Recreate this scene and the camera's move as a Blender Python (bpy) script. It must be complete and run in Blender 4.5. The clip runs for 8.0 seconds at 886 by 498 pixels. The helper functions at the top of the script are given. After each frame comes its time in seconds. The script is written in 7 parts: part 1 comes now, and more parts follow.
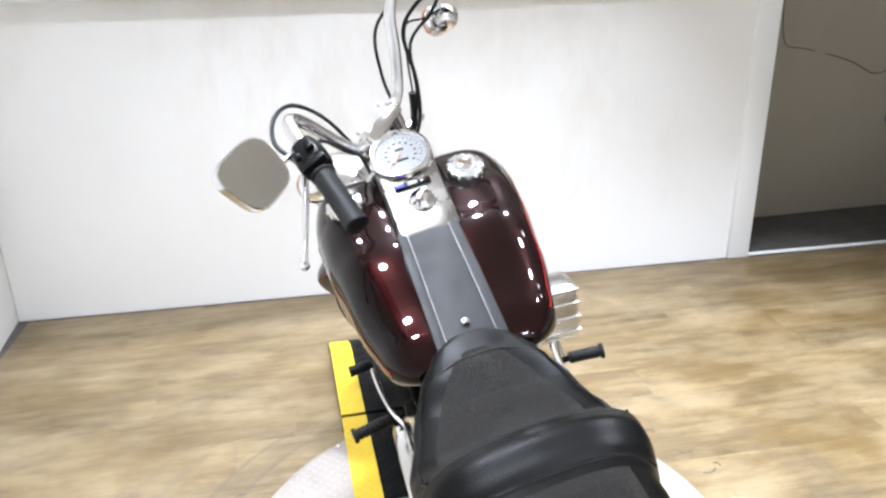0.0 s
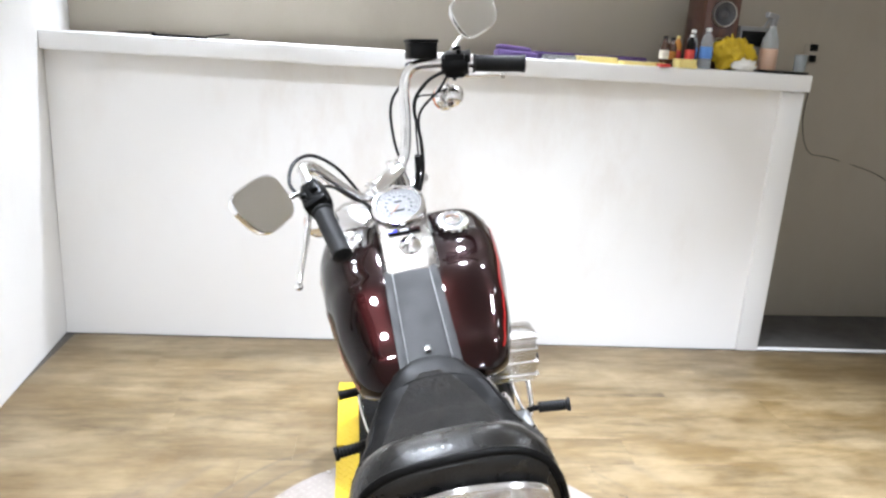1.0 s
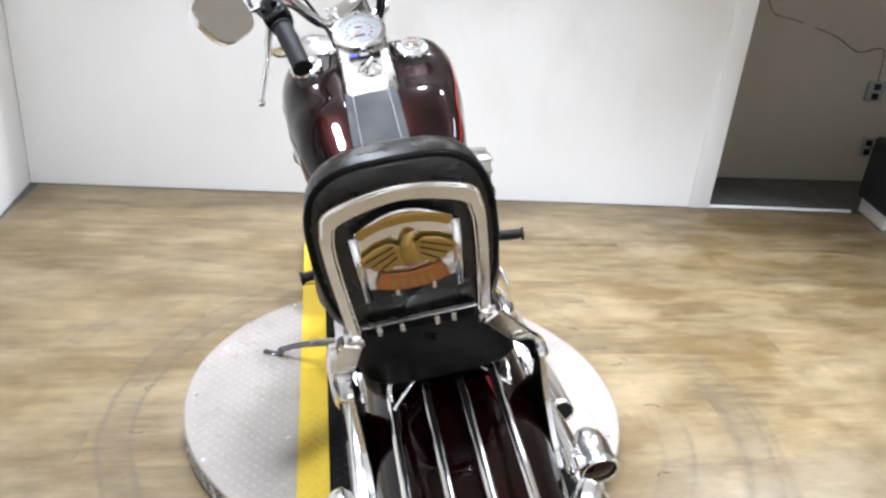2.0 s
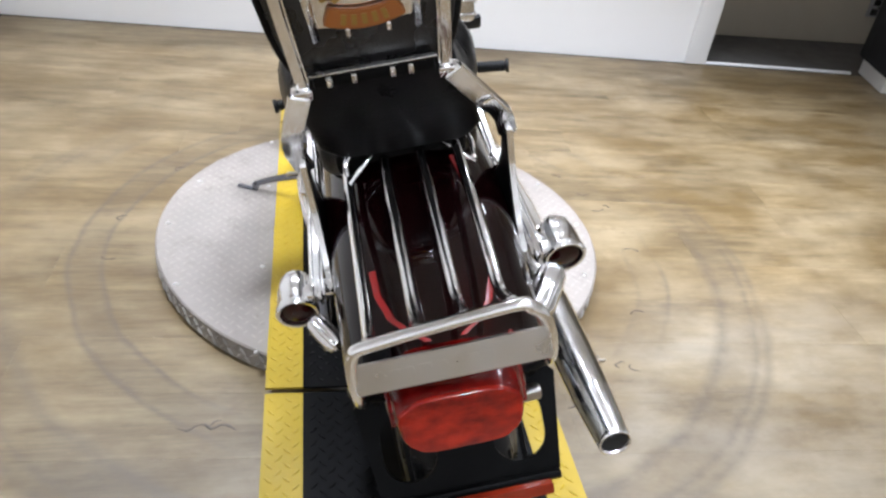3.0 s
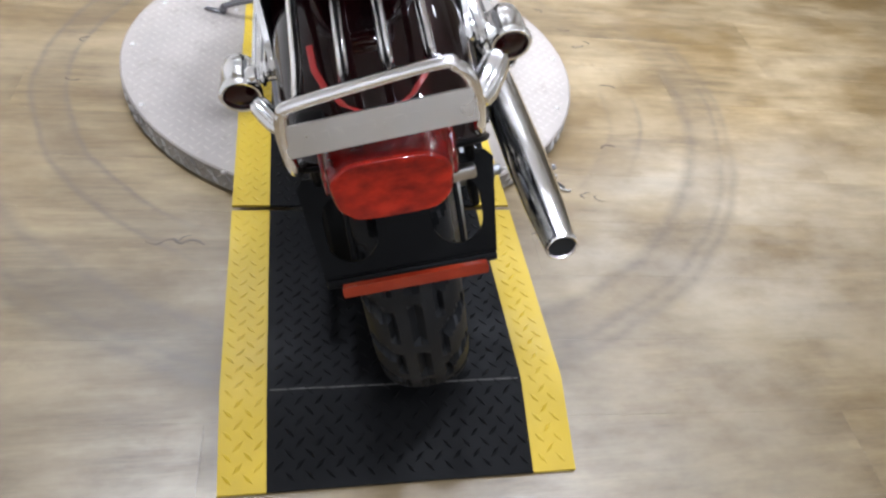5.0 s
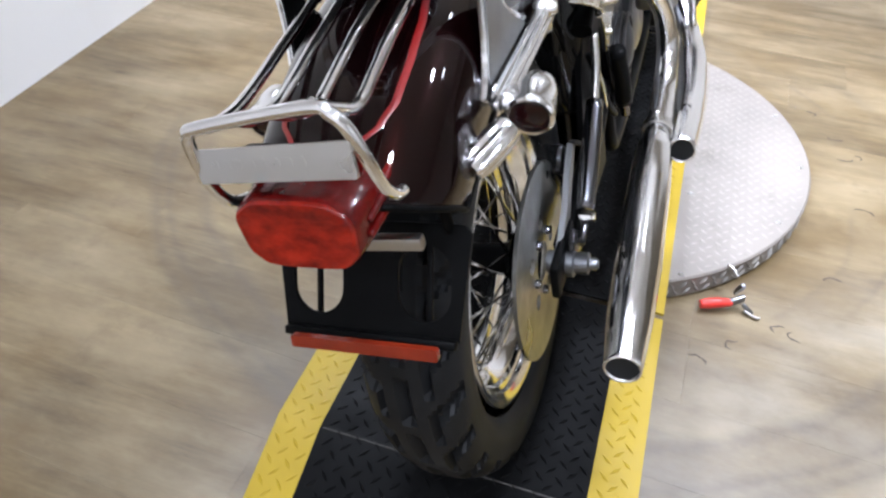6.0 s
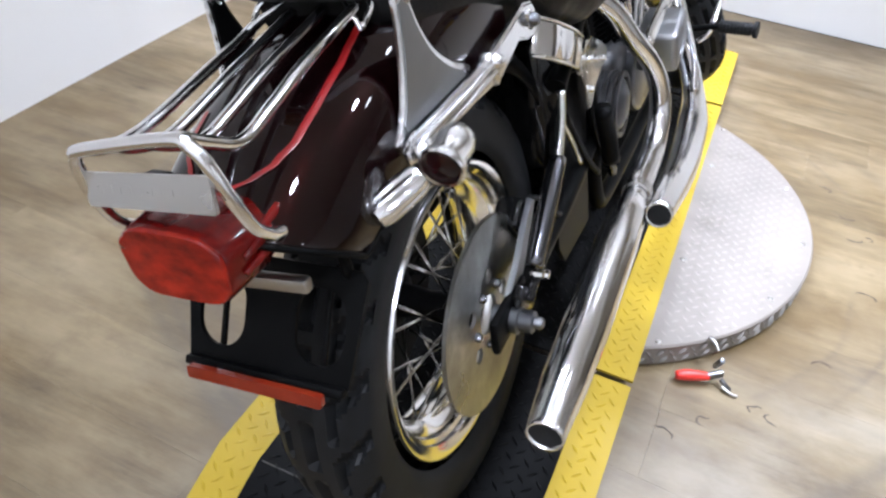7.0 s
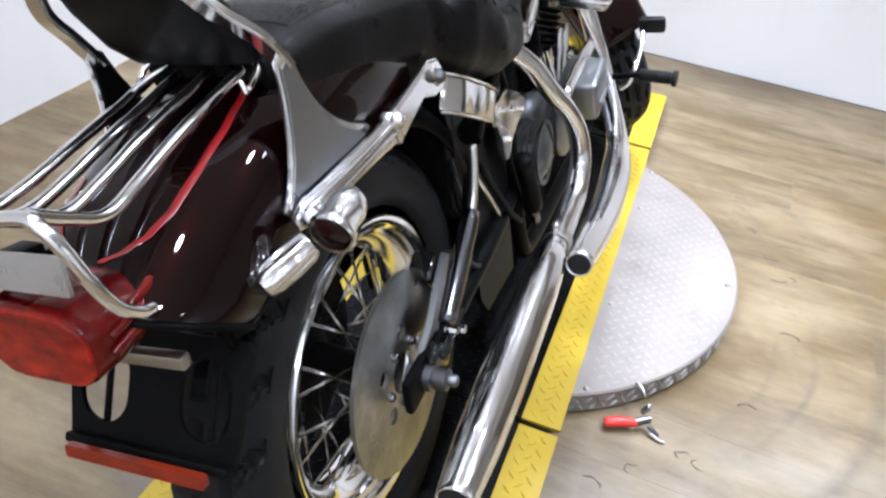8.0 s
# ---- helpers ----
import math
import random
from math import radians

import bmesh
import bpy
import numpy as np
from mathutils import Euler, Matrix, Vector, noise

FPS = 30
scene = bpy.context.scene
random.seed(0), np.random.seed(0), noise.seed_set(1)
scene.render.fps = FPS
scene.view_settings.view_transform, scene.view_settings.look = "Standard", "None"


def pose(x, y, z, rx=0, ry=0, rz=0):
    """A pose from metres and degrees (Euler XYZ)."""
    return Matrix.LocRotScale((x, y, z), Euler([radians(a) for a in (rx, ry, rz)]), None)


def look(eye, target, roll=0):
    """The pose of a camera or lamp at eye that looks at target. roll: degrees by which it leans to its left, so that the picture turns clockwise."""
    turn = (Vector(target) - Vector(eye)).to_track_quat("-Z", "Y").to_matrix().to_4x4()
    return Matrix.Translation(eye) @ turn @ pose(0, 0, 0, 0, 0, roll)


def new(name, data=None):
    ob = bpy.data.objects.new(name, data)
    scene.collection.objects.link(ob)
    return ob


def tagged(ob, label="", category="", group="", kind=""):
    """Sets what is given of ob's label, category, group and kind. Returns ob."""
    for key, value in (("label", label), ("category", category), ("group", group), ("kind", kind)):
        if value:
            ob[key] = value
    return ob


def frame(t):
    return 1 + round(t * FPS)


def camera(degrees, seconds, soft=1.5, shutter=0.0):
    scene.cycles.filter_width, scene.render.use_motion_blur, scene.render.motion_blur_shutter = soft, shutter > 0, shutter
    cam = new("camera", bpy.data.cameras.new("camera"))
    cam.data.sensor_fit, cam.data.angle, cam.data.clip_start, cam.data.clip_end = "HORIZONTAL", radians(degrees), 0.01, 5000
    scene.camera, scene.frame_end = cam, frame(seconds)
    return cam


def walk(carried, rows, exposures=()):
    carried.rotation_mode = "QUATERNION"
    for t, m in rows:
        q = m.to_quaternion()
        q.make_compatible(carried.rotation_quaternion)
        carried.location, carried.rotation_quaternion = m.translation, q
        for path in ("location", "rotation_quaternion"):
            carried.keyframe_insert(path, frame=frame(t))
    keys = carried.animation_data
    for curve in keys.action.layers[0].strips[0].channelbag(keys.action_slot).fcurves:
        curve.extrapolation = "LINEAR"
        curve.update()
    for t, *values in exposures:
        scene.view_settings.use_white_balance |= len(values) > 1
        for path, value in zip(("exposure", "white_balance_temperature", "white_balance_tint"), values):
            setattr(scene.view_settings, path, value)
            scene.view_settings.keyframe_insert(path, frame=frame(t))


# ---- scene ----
cam = camera(61.7, 8.0, soft=2.5)
PATH = [
    (0, (-0.391, -1.386, 1.411), (-0.004, 0.437, 0.684), -1.3),
    (0.2, (-0.342, -1.447, 1.422), (-0.024, 0.422, 0.787), 0.8),
    (0.5, (-0.293, -1.535, 1.443), (-0.077, 0.38, 0.908), 1.5),
    (0.7, (-0.282, -1.579, 1.442), (-0.081, 0.346, 0.938), 2.1),
    (1, (-0.285, -1.641, 1.425), (-0.027, 0.268, 0.886), 3.5),
    (1.5, (-0.289, -1.732, 1.377), (0.01, 0.108, 0.652), 4.9),
    (2, (-0.27, -1.761, 1.323), (0.076, 0.026, 0.495), 5.1),
    (2.2, (-0.262, -1.763, 1.288), (0.106, -0.023, 0.372), 4.8),
    (3.3, (-0.221, -1.78, 1.187), (0.17, -0.209, 0.013), 8.9),
    (3.5, (-0.218, -1.787, 1.176), (0.19, -0.255, -0.044), 9.7),
    (4, (-0.203, -1.801, 1.142), (0.227, -0.351, -0.167), 10.7),
    (4.2, (-0.202, -1.809, 1.133), (0.23, -0.383, -0.201), 11.0),
    (5.3, (-0.144, -1.845, 1.159), (0.208, -0.473, -0.252), 9.1),
    (5.5, (-0.079, -1.812, 1.157), (0.069, -0.364, -0.215), 2.3),
    (5.7, (0.021, -1.786, 1.154), (-0.105, -0.286, -0.164), 0.7),
    (6, (0.156, -1.746, 1.128), (-0.253, -0.314, -0.207), 3.1),
    (6.2, (0.209, -1.719, 1.129), (-0.267, -0.31, -0.209), 1.0),
    (6.5, (0.251, -1.695, 1.123), (-0.271, -0.274, -0.184), 4.3),
    (7, (0.273, -1.68, 1.133), (-0.265, -0.226, -0.13), 5.9),
    (7.5, (0.294, -1.657, 1.142), (-0.204, -0.153, -0.08), 5.8),
    (8, (0.312, -1.629, 1.151), (-0.138, -0.077, -0.027), 7.6),
]
walk(cam, [(t, look(eye, target, roll)) for t, eye, target, roll in PATH], [(0.0, 0.04, 6280, 12), (0.6, 0.10, 6320, 12), (1.0, 0.04, 6350, 12), (1.5, -0.12, 6350, 12), (2.0, -0.18, 6300, 12), (3.5, -0.38, 6250, 14), (8.0, -0.30, 6000, 15)])

# ---- world, lamps ----
world = bpy.data.worlds.new("world")
scene.world = world
world.use_nodes = True
world.node_tree.nodes["Background"].inputs[0].default_value = (0.9, 0.95, 1.0, 1)
world.node_tree.nodes["Background"].inputs[1].default_value = 0.05

CEILING = 2.75
# Round ceiling lights: place, watts, spread of the beam.
LAMP_SPOTS = [
    (1.06, -0.20, 34.0, 84),
    (0.80, 0.62, 30.0, 74),
    (1.75, 0.35, 22.0, 64),
    (-0.10, 0.75, 24.0, 76),
    (-0.95, 0.80, 14.0, 74),
    (-0.72, -0.20, 29.0, 76),
    (0.95, -2.35, 14.0, 112),
    (-0.40, -2.35, 12.0, 112),
    (0.95, -3.45, 34.0, 118),
    (-0.40, -3.45, 34.0, 118),
    (3.40, -2.20, 44.0, 118),
    (0.25, -1.50, 11.0, 100),
    # The last two are unseen, added to brighten the beige far wall.
    (-0.75, 1.92, 26.0, 78),
    (0.42, 1.92, 19.0, 74),
]
LAMP_WIDE = 0.15
for lamp_x, lamp_y, watts, beam_width in LAMP_SPOTS:
    lamp = bpy.data.lights.new("downlight_beam", "AREA")
    lamp.shape, lamp.size = "DISK", LAMP_WIDE
    lamp.energy, lamp.color = watts * 0.93, (0.835, 0.905, 1.0)
    lamp.spread = radians(beam_width)
    beam = new("downlight_beam", lamp)
    beam.matrix_world = pose(lamp_x, lamp_y, CEILING - 0.03)


# ---- materials ----
def material(name, color, rough=0.5, metal=0.0, coat=0.0, **more):
    mat = bpy.data.materials.new(name)
    mat.use_nodes = True
    shader = mat.node_tree.nodes["Principled BSDF"]
    shader.inputs["Base Color"].default_value = (*color, 1)
    shader.inputs["Roughness"].default_value = rough
    shader.inputs["Metallic"].default_value = metal
    shader.inputs["Coat Weight"].default_value = coat
    shader.inputs["Coat Roughness"].default_value = 0.03
    for key, value in more.items():
        shader.inputs[key].default_value = value
    return mat


class Graph:
    """Short hand for adding nodes to a material."""

    def __init__(self, mat):
        self.tree = mat.node_tree
        self.shader = self.tree.nodes["Principled BSDF"]

    def add(self, kind, values=None, operation="", data_type="", blend_type="", bands_direction=""):
        node = self.tree.nodes.new(kind)
        if operation:
            node.operation = operation
        if data_type:
            node.data_type = data_type
        if blend_type:
            node.blend_type = blend_type
        if bands_direction:
            node.bands_direction = bands_direction
        for key, value in (values or {}).items():
            self.put(node.inputs[key], value)
        return node

    def put(self, socket, value):
        if isinstance(value, bpy.types.NodeSocket):
            self.tree.links.new(value, socket)
        elif hasattr(value, "outputs"):
            self.tree.links.new(value.outputs[0], socket)
        else:
            socket.default_value = value

    def coords(self, scale=(1, 1, 1), turn=0.0, shift=None):
        geo = self.add("ShaderNodeNewGeometry")
        mapping = self.add("ShaderNodeMapping", {"Vector": geo.outputs["Position"], "Scale": scale, "Rotation": (0, 0, turn)})
        if shift is not None:
            self.put(mapping.inputs["Location"], shift)
        return mapping

    def local(self, scale=(1, 1, 1)):
        tex = self.add("ShaderNodeTexCoord")
        return self.add("ShaderNodeMapping", {"Vector": tex.outputs["Object"], "Scale": scale})

    def noise(self, vector, scale, detail=4.0, rough=0.55):
        return self.add("ShaderNodeTexNoise", {"Vector": vector, "Scale": scale, "Detail": detail, "Roughness": rough})

    def ramp(self, factor, stops):
        node = self.add("ShaderNodeValToRGB", {"Fac": factor})
        band = node.color_ramp
        first, last = band.elements[0], band.elements[1]
        first.position, last.position = stops[0][0], stops[-1][0]
        for where, color in stops[1:-1]:
            band.elements.new(where)
        for element, (where, color) in zip(band.elements, stops):
            element.color = (*color, 1) if len(color) == 3 else color
        return node

    def math(self, operation, a, b=0.5, c=None):
        values = {0: a, 1: b}
        if c is not None:
            values[2] = c
        return self.add("ShaderNodeMath", values, operation=operation)

    def mix(self, factor, a, b, blend="MIX"):
        node = self.add("ShaderNodeMix", data_type="RGBA", blend_type=blend)
        self.put(node.inputs[0], factor)
        self.put(node.inputs[6], a)
        self.put(node.inputs[7], b)
        return node.outputs[2]

    def bump(self, height, strength=0.2, distance=0.001):
        node = self.add("ShaderNodeBump", {"Height": height, "Strength": strength, "Distance": distance})
        self.put(self.shader.inputs["Normal"], node)
        return node

    def set(self, key, value):
        self.put(self.shader.inputs[key], value)


def gray(v):
    return (v, v, v)


def chrome_material(name, tint, base_rough, smear):
    mat = material(name, tint, base_rough, 1.0)
    g = Graph(mat)
    spots = g.noise(g.local(), 34.0, 3.0)
    film = g.noise(g.local(), 7.0, 2.0)
    total = g.math("ADD", spots, film)
    g.set("Roughness", g.ramp(g.math("MULTIPLY", total, 0.5), [(0.4, gray(base_rough)), (0.68, gray(base_rough + smear))]))
    g.bump(g.noise(g.local(), 60.0, 2.0), 0.05, 0.0006)
    return mat


CHROME = chrome_material("chrome", (0.93, 0.93, 0.935), 0.075, 0.13)
DULL_CHROME = chrome_material("dull_chrome", (0.72, 0.71, 0.69), 0.16, 0.14)
ALUMINIUM = chrome_material("cast_aluminium", (0.17, 0.17, 0.17), 0.36, 0.15)
STEEL = chrome_material("zinc_steel", (0.45, 0.43, 0.40), 0.28, 0.2)
GUNMETAL = chrome_material("grey_anodised_metal", (0.20, 0.205, 0.215), 0.32, 0.12)
BRUSHED = chrome_material("brushed_tarnished_metal", (0.62, 0.61, 0.59), 0.24, 0.2)
SATIN = chrome_material("satin_grey_metal", (0.30, 0.305, 0.31), 0.34, 0.14)
CONSOLE_METAL = chrome_material("brushed_console_metal", (0.17, 0.157, 0.142), 0.24, 0.16)
DARK_CHROME = chrome_material("dark_tarnished_chrome", (0.20, 0.205, 0.225), 0.12, 0.10)
DARK_CAST = chrome_material("dark_cast_metal", (0.12, 0.12, 0.125), 0.36, 0.14)


def disc_material():
    mat = material("brake_disc_steel", (0.30, 0.295, 0.27), 0.3, 1.0)
    g = Graph(mat)
    spots = g.noise(g.local((1, 1, 1)), 13.0, 5.0, 0.6)
    g.set("Base Color", g.ramp(spots, [(0.3, (0.19, 0.185, 0.165)), (0.55, (0.33, 0.325, 0.30)), (0.66, (0.48, 0.47, 0.45)), (0.8, (0.26, 0.235, 0.18))]))
    g.set("Roughness", g.ramp(g.noise(g.local(), 9.0), [(0.3, gray(0.24)), (0.7, gray(0.42))]))
    return mat


DISC_STEEL = disc_material()


def paint_material(name, dark, lit, glow):
    mat = material(name, dark, 0.30, 0.0, 1.0, **{"Specular IOR Level": 0.04, "Specular Tint": (*glow, 1), "Coat IOR": 1.42})
    g = Graph(mat)
    flake = g.noise(g.local(), 900.0, 1.0)
    cloud = g.noise(g.local(), 6.0, 3.0)
    g.set("Base Color", g.mix(g.math("MULTIPLY", flake, cloud), (*dark, 1), (*lit, 1)))
    dust = g.noise(g.local(), 45.0, 5.0)
    g.set("Coat Roughness", g.ramp(dust, [(0.4, gray(0.015)), (0.8, gray(0.06))]))
    return mat


MAROON = paint_material("maroon_paint", (0.0008, 0.0002, 0.0003), (0.0072, 0.0007, 0.0009), (0.7, 0.05, 0.04))
RED_STRIPE = material("red_stripe", (0.24, 0.006, 0.006), 0.3, 0, 0.8)
BLACK_PAINT = paint_material("black_paint", (0.004, 0.004, 0.004), (0.008, 0.008, 0.008), (0.1, 0.1, 0.1))


def leather_material(name, color, scale, strength, rough, gloss=0.15):
    mat = material(name, color, rough, **{"Specular IOR Level": gloss})
    g = Graph(mat)
    cells = g.add("ShaderNodeTexVoronoi", {"Vector": g.local(), "Scale": scale})
    creases = g.noise(g.local(), 18.0, 6.0)
    height = g.math("ADD", cells.outputs["Distance"], g.math("MULTIPLY", creases, 1.4))
    g.bump(height, strength, 0.0012)
    g.set("Roughness", g.ramp(creases, [(0.3, gray(rough - 0.1)), (0.7, gray(rough + 0.14))]))
    tone = g.noise(g.local(), 5.0, 5.0)
    lift = tuple(min(1, c * 2.0 + 0.003) for c in color)
    g.set("Base Color", g.mix(g.ramp(tone, [(0.35, gray(0)), (0.75, gray(1))]), (*color, 1), (*lift, 1)))
    return mat


LEATHER = leather_material("black_leather", (0.0022, 0.0020, 0.0019), 480.0, 0.20, 0.34, 0.11)
VINYL = leather_material("glossy_black_vinyl", (0.0045, 0.0043, 0.0042), 380.0, 0.16, 0.24, 0.55)
STRAP_LEATHER = leather_material("worn_black_leather", (0.014, 0.014, 0.0142), 320.0, 0.3, 0.46, 0.16)


def weave_material():
    mat = material("embossed_seat_leather", (0.014, 0.0125, 0.011), 0.5, **{"Specular IOR Level": 0.40})
    g = Graph(mat)
    wave_a = g.add("ShaderNodeTexWave", {"Vector": g.local((1, 1, 0.2)), "Scale": 105.0, "Distortion": 7.0, "Detail": 3.0, "Detail Scale": 3.0}, bands_direction="Y")
    wave_b = g.add("ShaderNodeTexWave", {"Vector": g.local((1, 1, 0.2)), "Scale": 62.0, "Distortion": 8.0, "Detail": 3.0}, bands_direction="X")
    height = g.math("ADD", wave_a, g.math("MULTIPLY", wave_b, 0.6))
    g.bump(height, 0.75, 0.003)
    dust = g.noise(g.local(), 40.0, 6.0)
    g.set("Base Color", g.mix(g.ramp(g.math("MULTIPLY", height, dust), [(0.25, gray(0)), (0.85, gray(1))]), (0.003, 0.0027, 0.0025, 1), (0.028, 0.024, 0.020, 1)))
    g.set("Roughness", g.ramp(height, [(0.3, gray(0.55)), (1.0, gray(0.26))]))
    return mat


WEAVE = weave_material()


def rubber_material(name, color, rough, gloss=0.10):
    mat = material(name, color, rough, **{"Specular IOR Level": gloss})
    g = Graph(mat)
    dirt = g.noise(g.local(), 12.0, 8.0, 0.65)
    g.set("Base Color", g.ramp(dirt, [(0.3, color), (0.62, tuple(c * 1.7 for c in color)), (0.85, tuple(c * 3.0 + 0.004 for c in color))]))
    g.bump(g.noise(g.local(), 300.0, 3.0), 0.25, 0.0006)
    return mat


RUBBER = rubber_material("tyre_rubber", (0.0060, 0.0062, 0.0065), 0.52, 0.16)
GRIP = rubber_material("grip_rubber", (0.008, 0.008, 0.008), 0.5)
PLASTIC = rubber_material("black_plastic", (0.004, 0.004, 0.004), 0.34)
BLACK_METAL = rubber_material("black_coated_metal", (0.0022, 0.0022, 0.0022), 0.42, 0.05)
CABLE = rubber_material("cable_sheath", (0.012, 0.012, 0.012), 0.45)
HOLLOW = material("black_pipe_bore", (0.004, 0.004, 0.004), 0.9)
MIRROR = material("mirror_glass", (0.86, 0.87, 0.86), 0.01, 1.0)
DIAL = material("silver_dial_face", (0.21, 0.21, 0.21), 0.8, **{"Specular IOR Level": 0.05})
INK = material("dial_ink", (0.03, 0.03, 0.035), 0.8, **{"Specular IOR Level": 0.05})
BLUE_LENS = material("blue_indicator", (0.03, 0.03, 0.45), 0.2, 0, 0.6)
GOLD = material("gold_enamel", (0.24, 0.135, 0.020), 0.34, 0.25, 0.5)
ORANGE = material("orange_enamel", (0.27, 0.085, 0.014), 0.35, 0.2, 0.5)
LAMP_GLASS = material("glowing_lamp_glass", (0.9, 0.9, 0.9), 0.4, **{"Emission Color": (0.90, 0.95, 1.0, 1), "Emission Strength": 62.0})
THREAD = rubber_material("grey_stitching", (0.16, 0.16, 0.16), 0.6)
WHITE_PLASTIC = material("white_plastic", (0.75, 0.75, 0.74), 0.4)


def lens_material(name, color, inner):
    mat = material(name, color, 0.18, 0, 0.10, **{"Specular IOR Level": 0.35})
    g = Graph(mat)
    ribs = g.noise(g.local(), 26.0, 2.0)
    blotch = g.noise(g.local((1, 1, 1.6)), 24.0, 3.0)
    g.set("Base Color", g.mix(g.ramp(blotch, [(0.35, gray(0)), (0.7, gray(1))]), (*color, 1), (*inner, 1)))
    g.bump(ribs, 0.18, 0.001)
    g.set("Transmission Weight", 0.15)
    g.set("Subsurface Weight", 0.12)
    return mat


RED_LENS = lens_material("red_lamp_lens", (0.10, 0.002, 0.002), (0.46, 0.020, 0.007))
# Darker copy for the tail lens body, its shade put into the colour.
SHADED_RED_LENS = lens_material("shaded_red_lens", (0.055, 0.001, 0.001), (0.20, 0.006, 0.004))
DARK_RED_LENS = lens_material("dark_red_lens", (0.010, 0.001, 0.0012), (0.022, 0.0014, 0.0018))
AMBER_LENS = lens_material("amber_lens", (0.75, 0.17, 0.02), (0.85, 0.26, 0.05))
REFLECTOR = lens_material("orange_red_reflector", (0.17, 0.016, 0.006), (0.25, 0.028, 0.010))
RED_GRIP = material("red_dipped_grip", (0.62, 0.03, 0.02), 0.4, 0, 0.3)


def wall_material(name, color, stain):
    mat = material(name, color, 0.62)
    g = Graph(mat)
    wide = g.noise(g.coords(), 0.9, 4.0)
    fine = g.noise(g.coords((1, 1, 0.45)), 5.0, 8.0, 0.65)
    marks = g.math("MULTIPLY", g.ramp(wide, [(0.45, gray(0)), (0.72, gray(1))]), g.ramp(fine, [(0.45, gray(0)), (0.75, gray(1))]))
    g.set("Base Color", g.mix(g.math("MULTIPLY", marks, 0.7), (*color, 1), (*stain, 1)))
    g.bump(g.noise(g.coords(), 190.0, 4.0), 0.12, 0.002)
    g.set("Roughness", g.ramp(fine, [(0.3, gray(0.5)), (0.7, gray(0.7))]))
    return mat


WHITE_WALL = wall_material("white_wall_paint", (0.80, 0.79, 0.77), (0.66, 0.60, 0.54))
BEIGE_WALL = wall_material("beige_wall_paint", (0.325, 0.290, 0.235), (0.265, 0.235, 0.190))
CEILING_PAINT = wall_material("ceiling_paint", (0.78, 0.775, 0.77), (0.72, 0.71, 0.70))
TRIM_PAINT = wall_material("white_trim_paint", (0.80, 0.80, 0.79), (0.70, 0.68, 0.64))


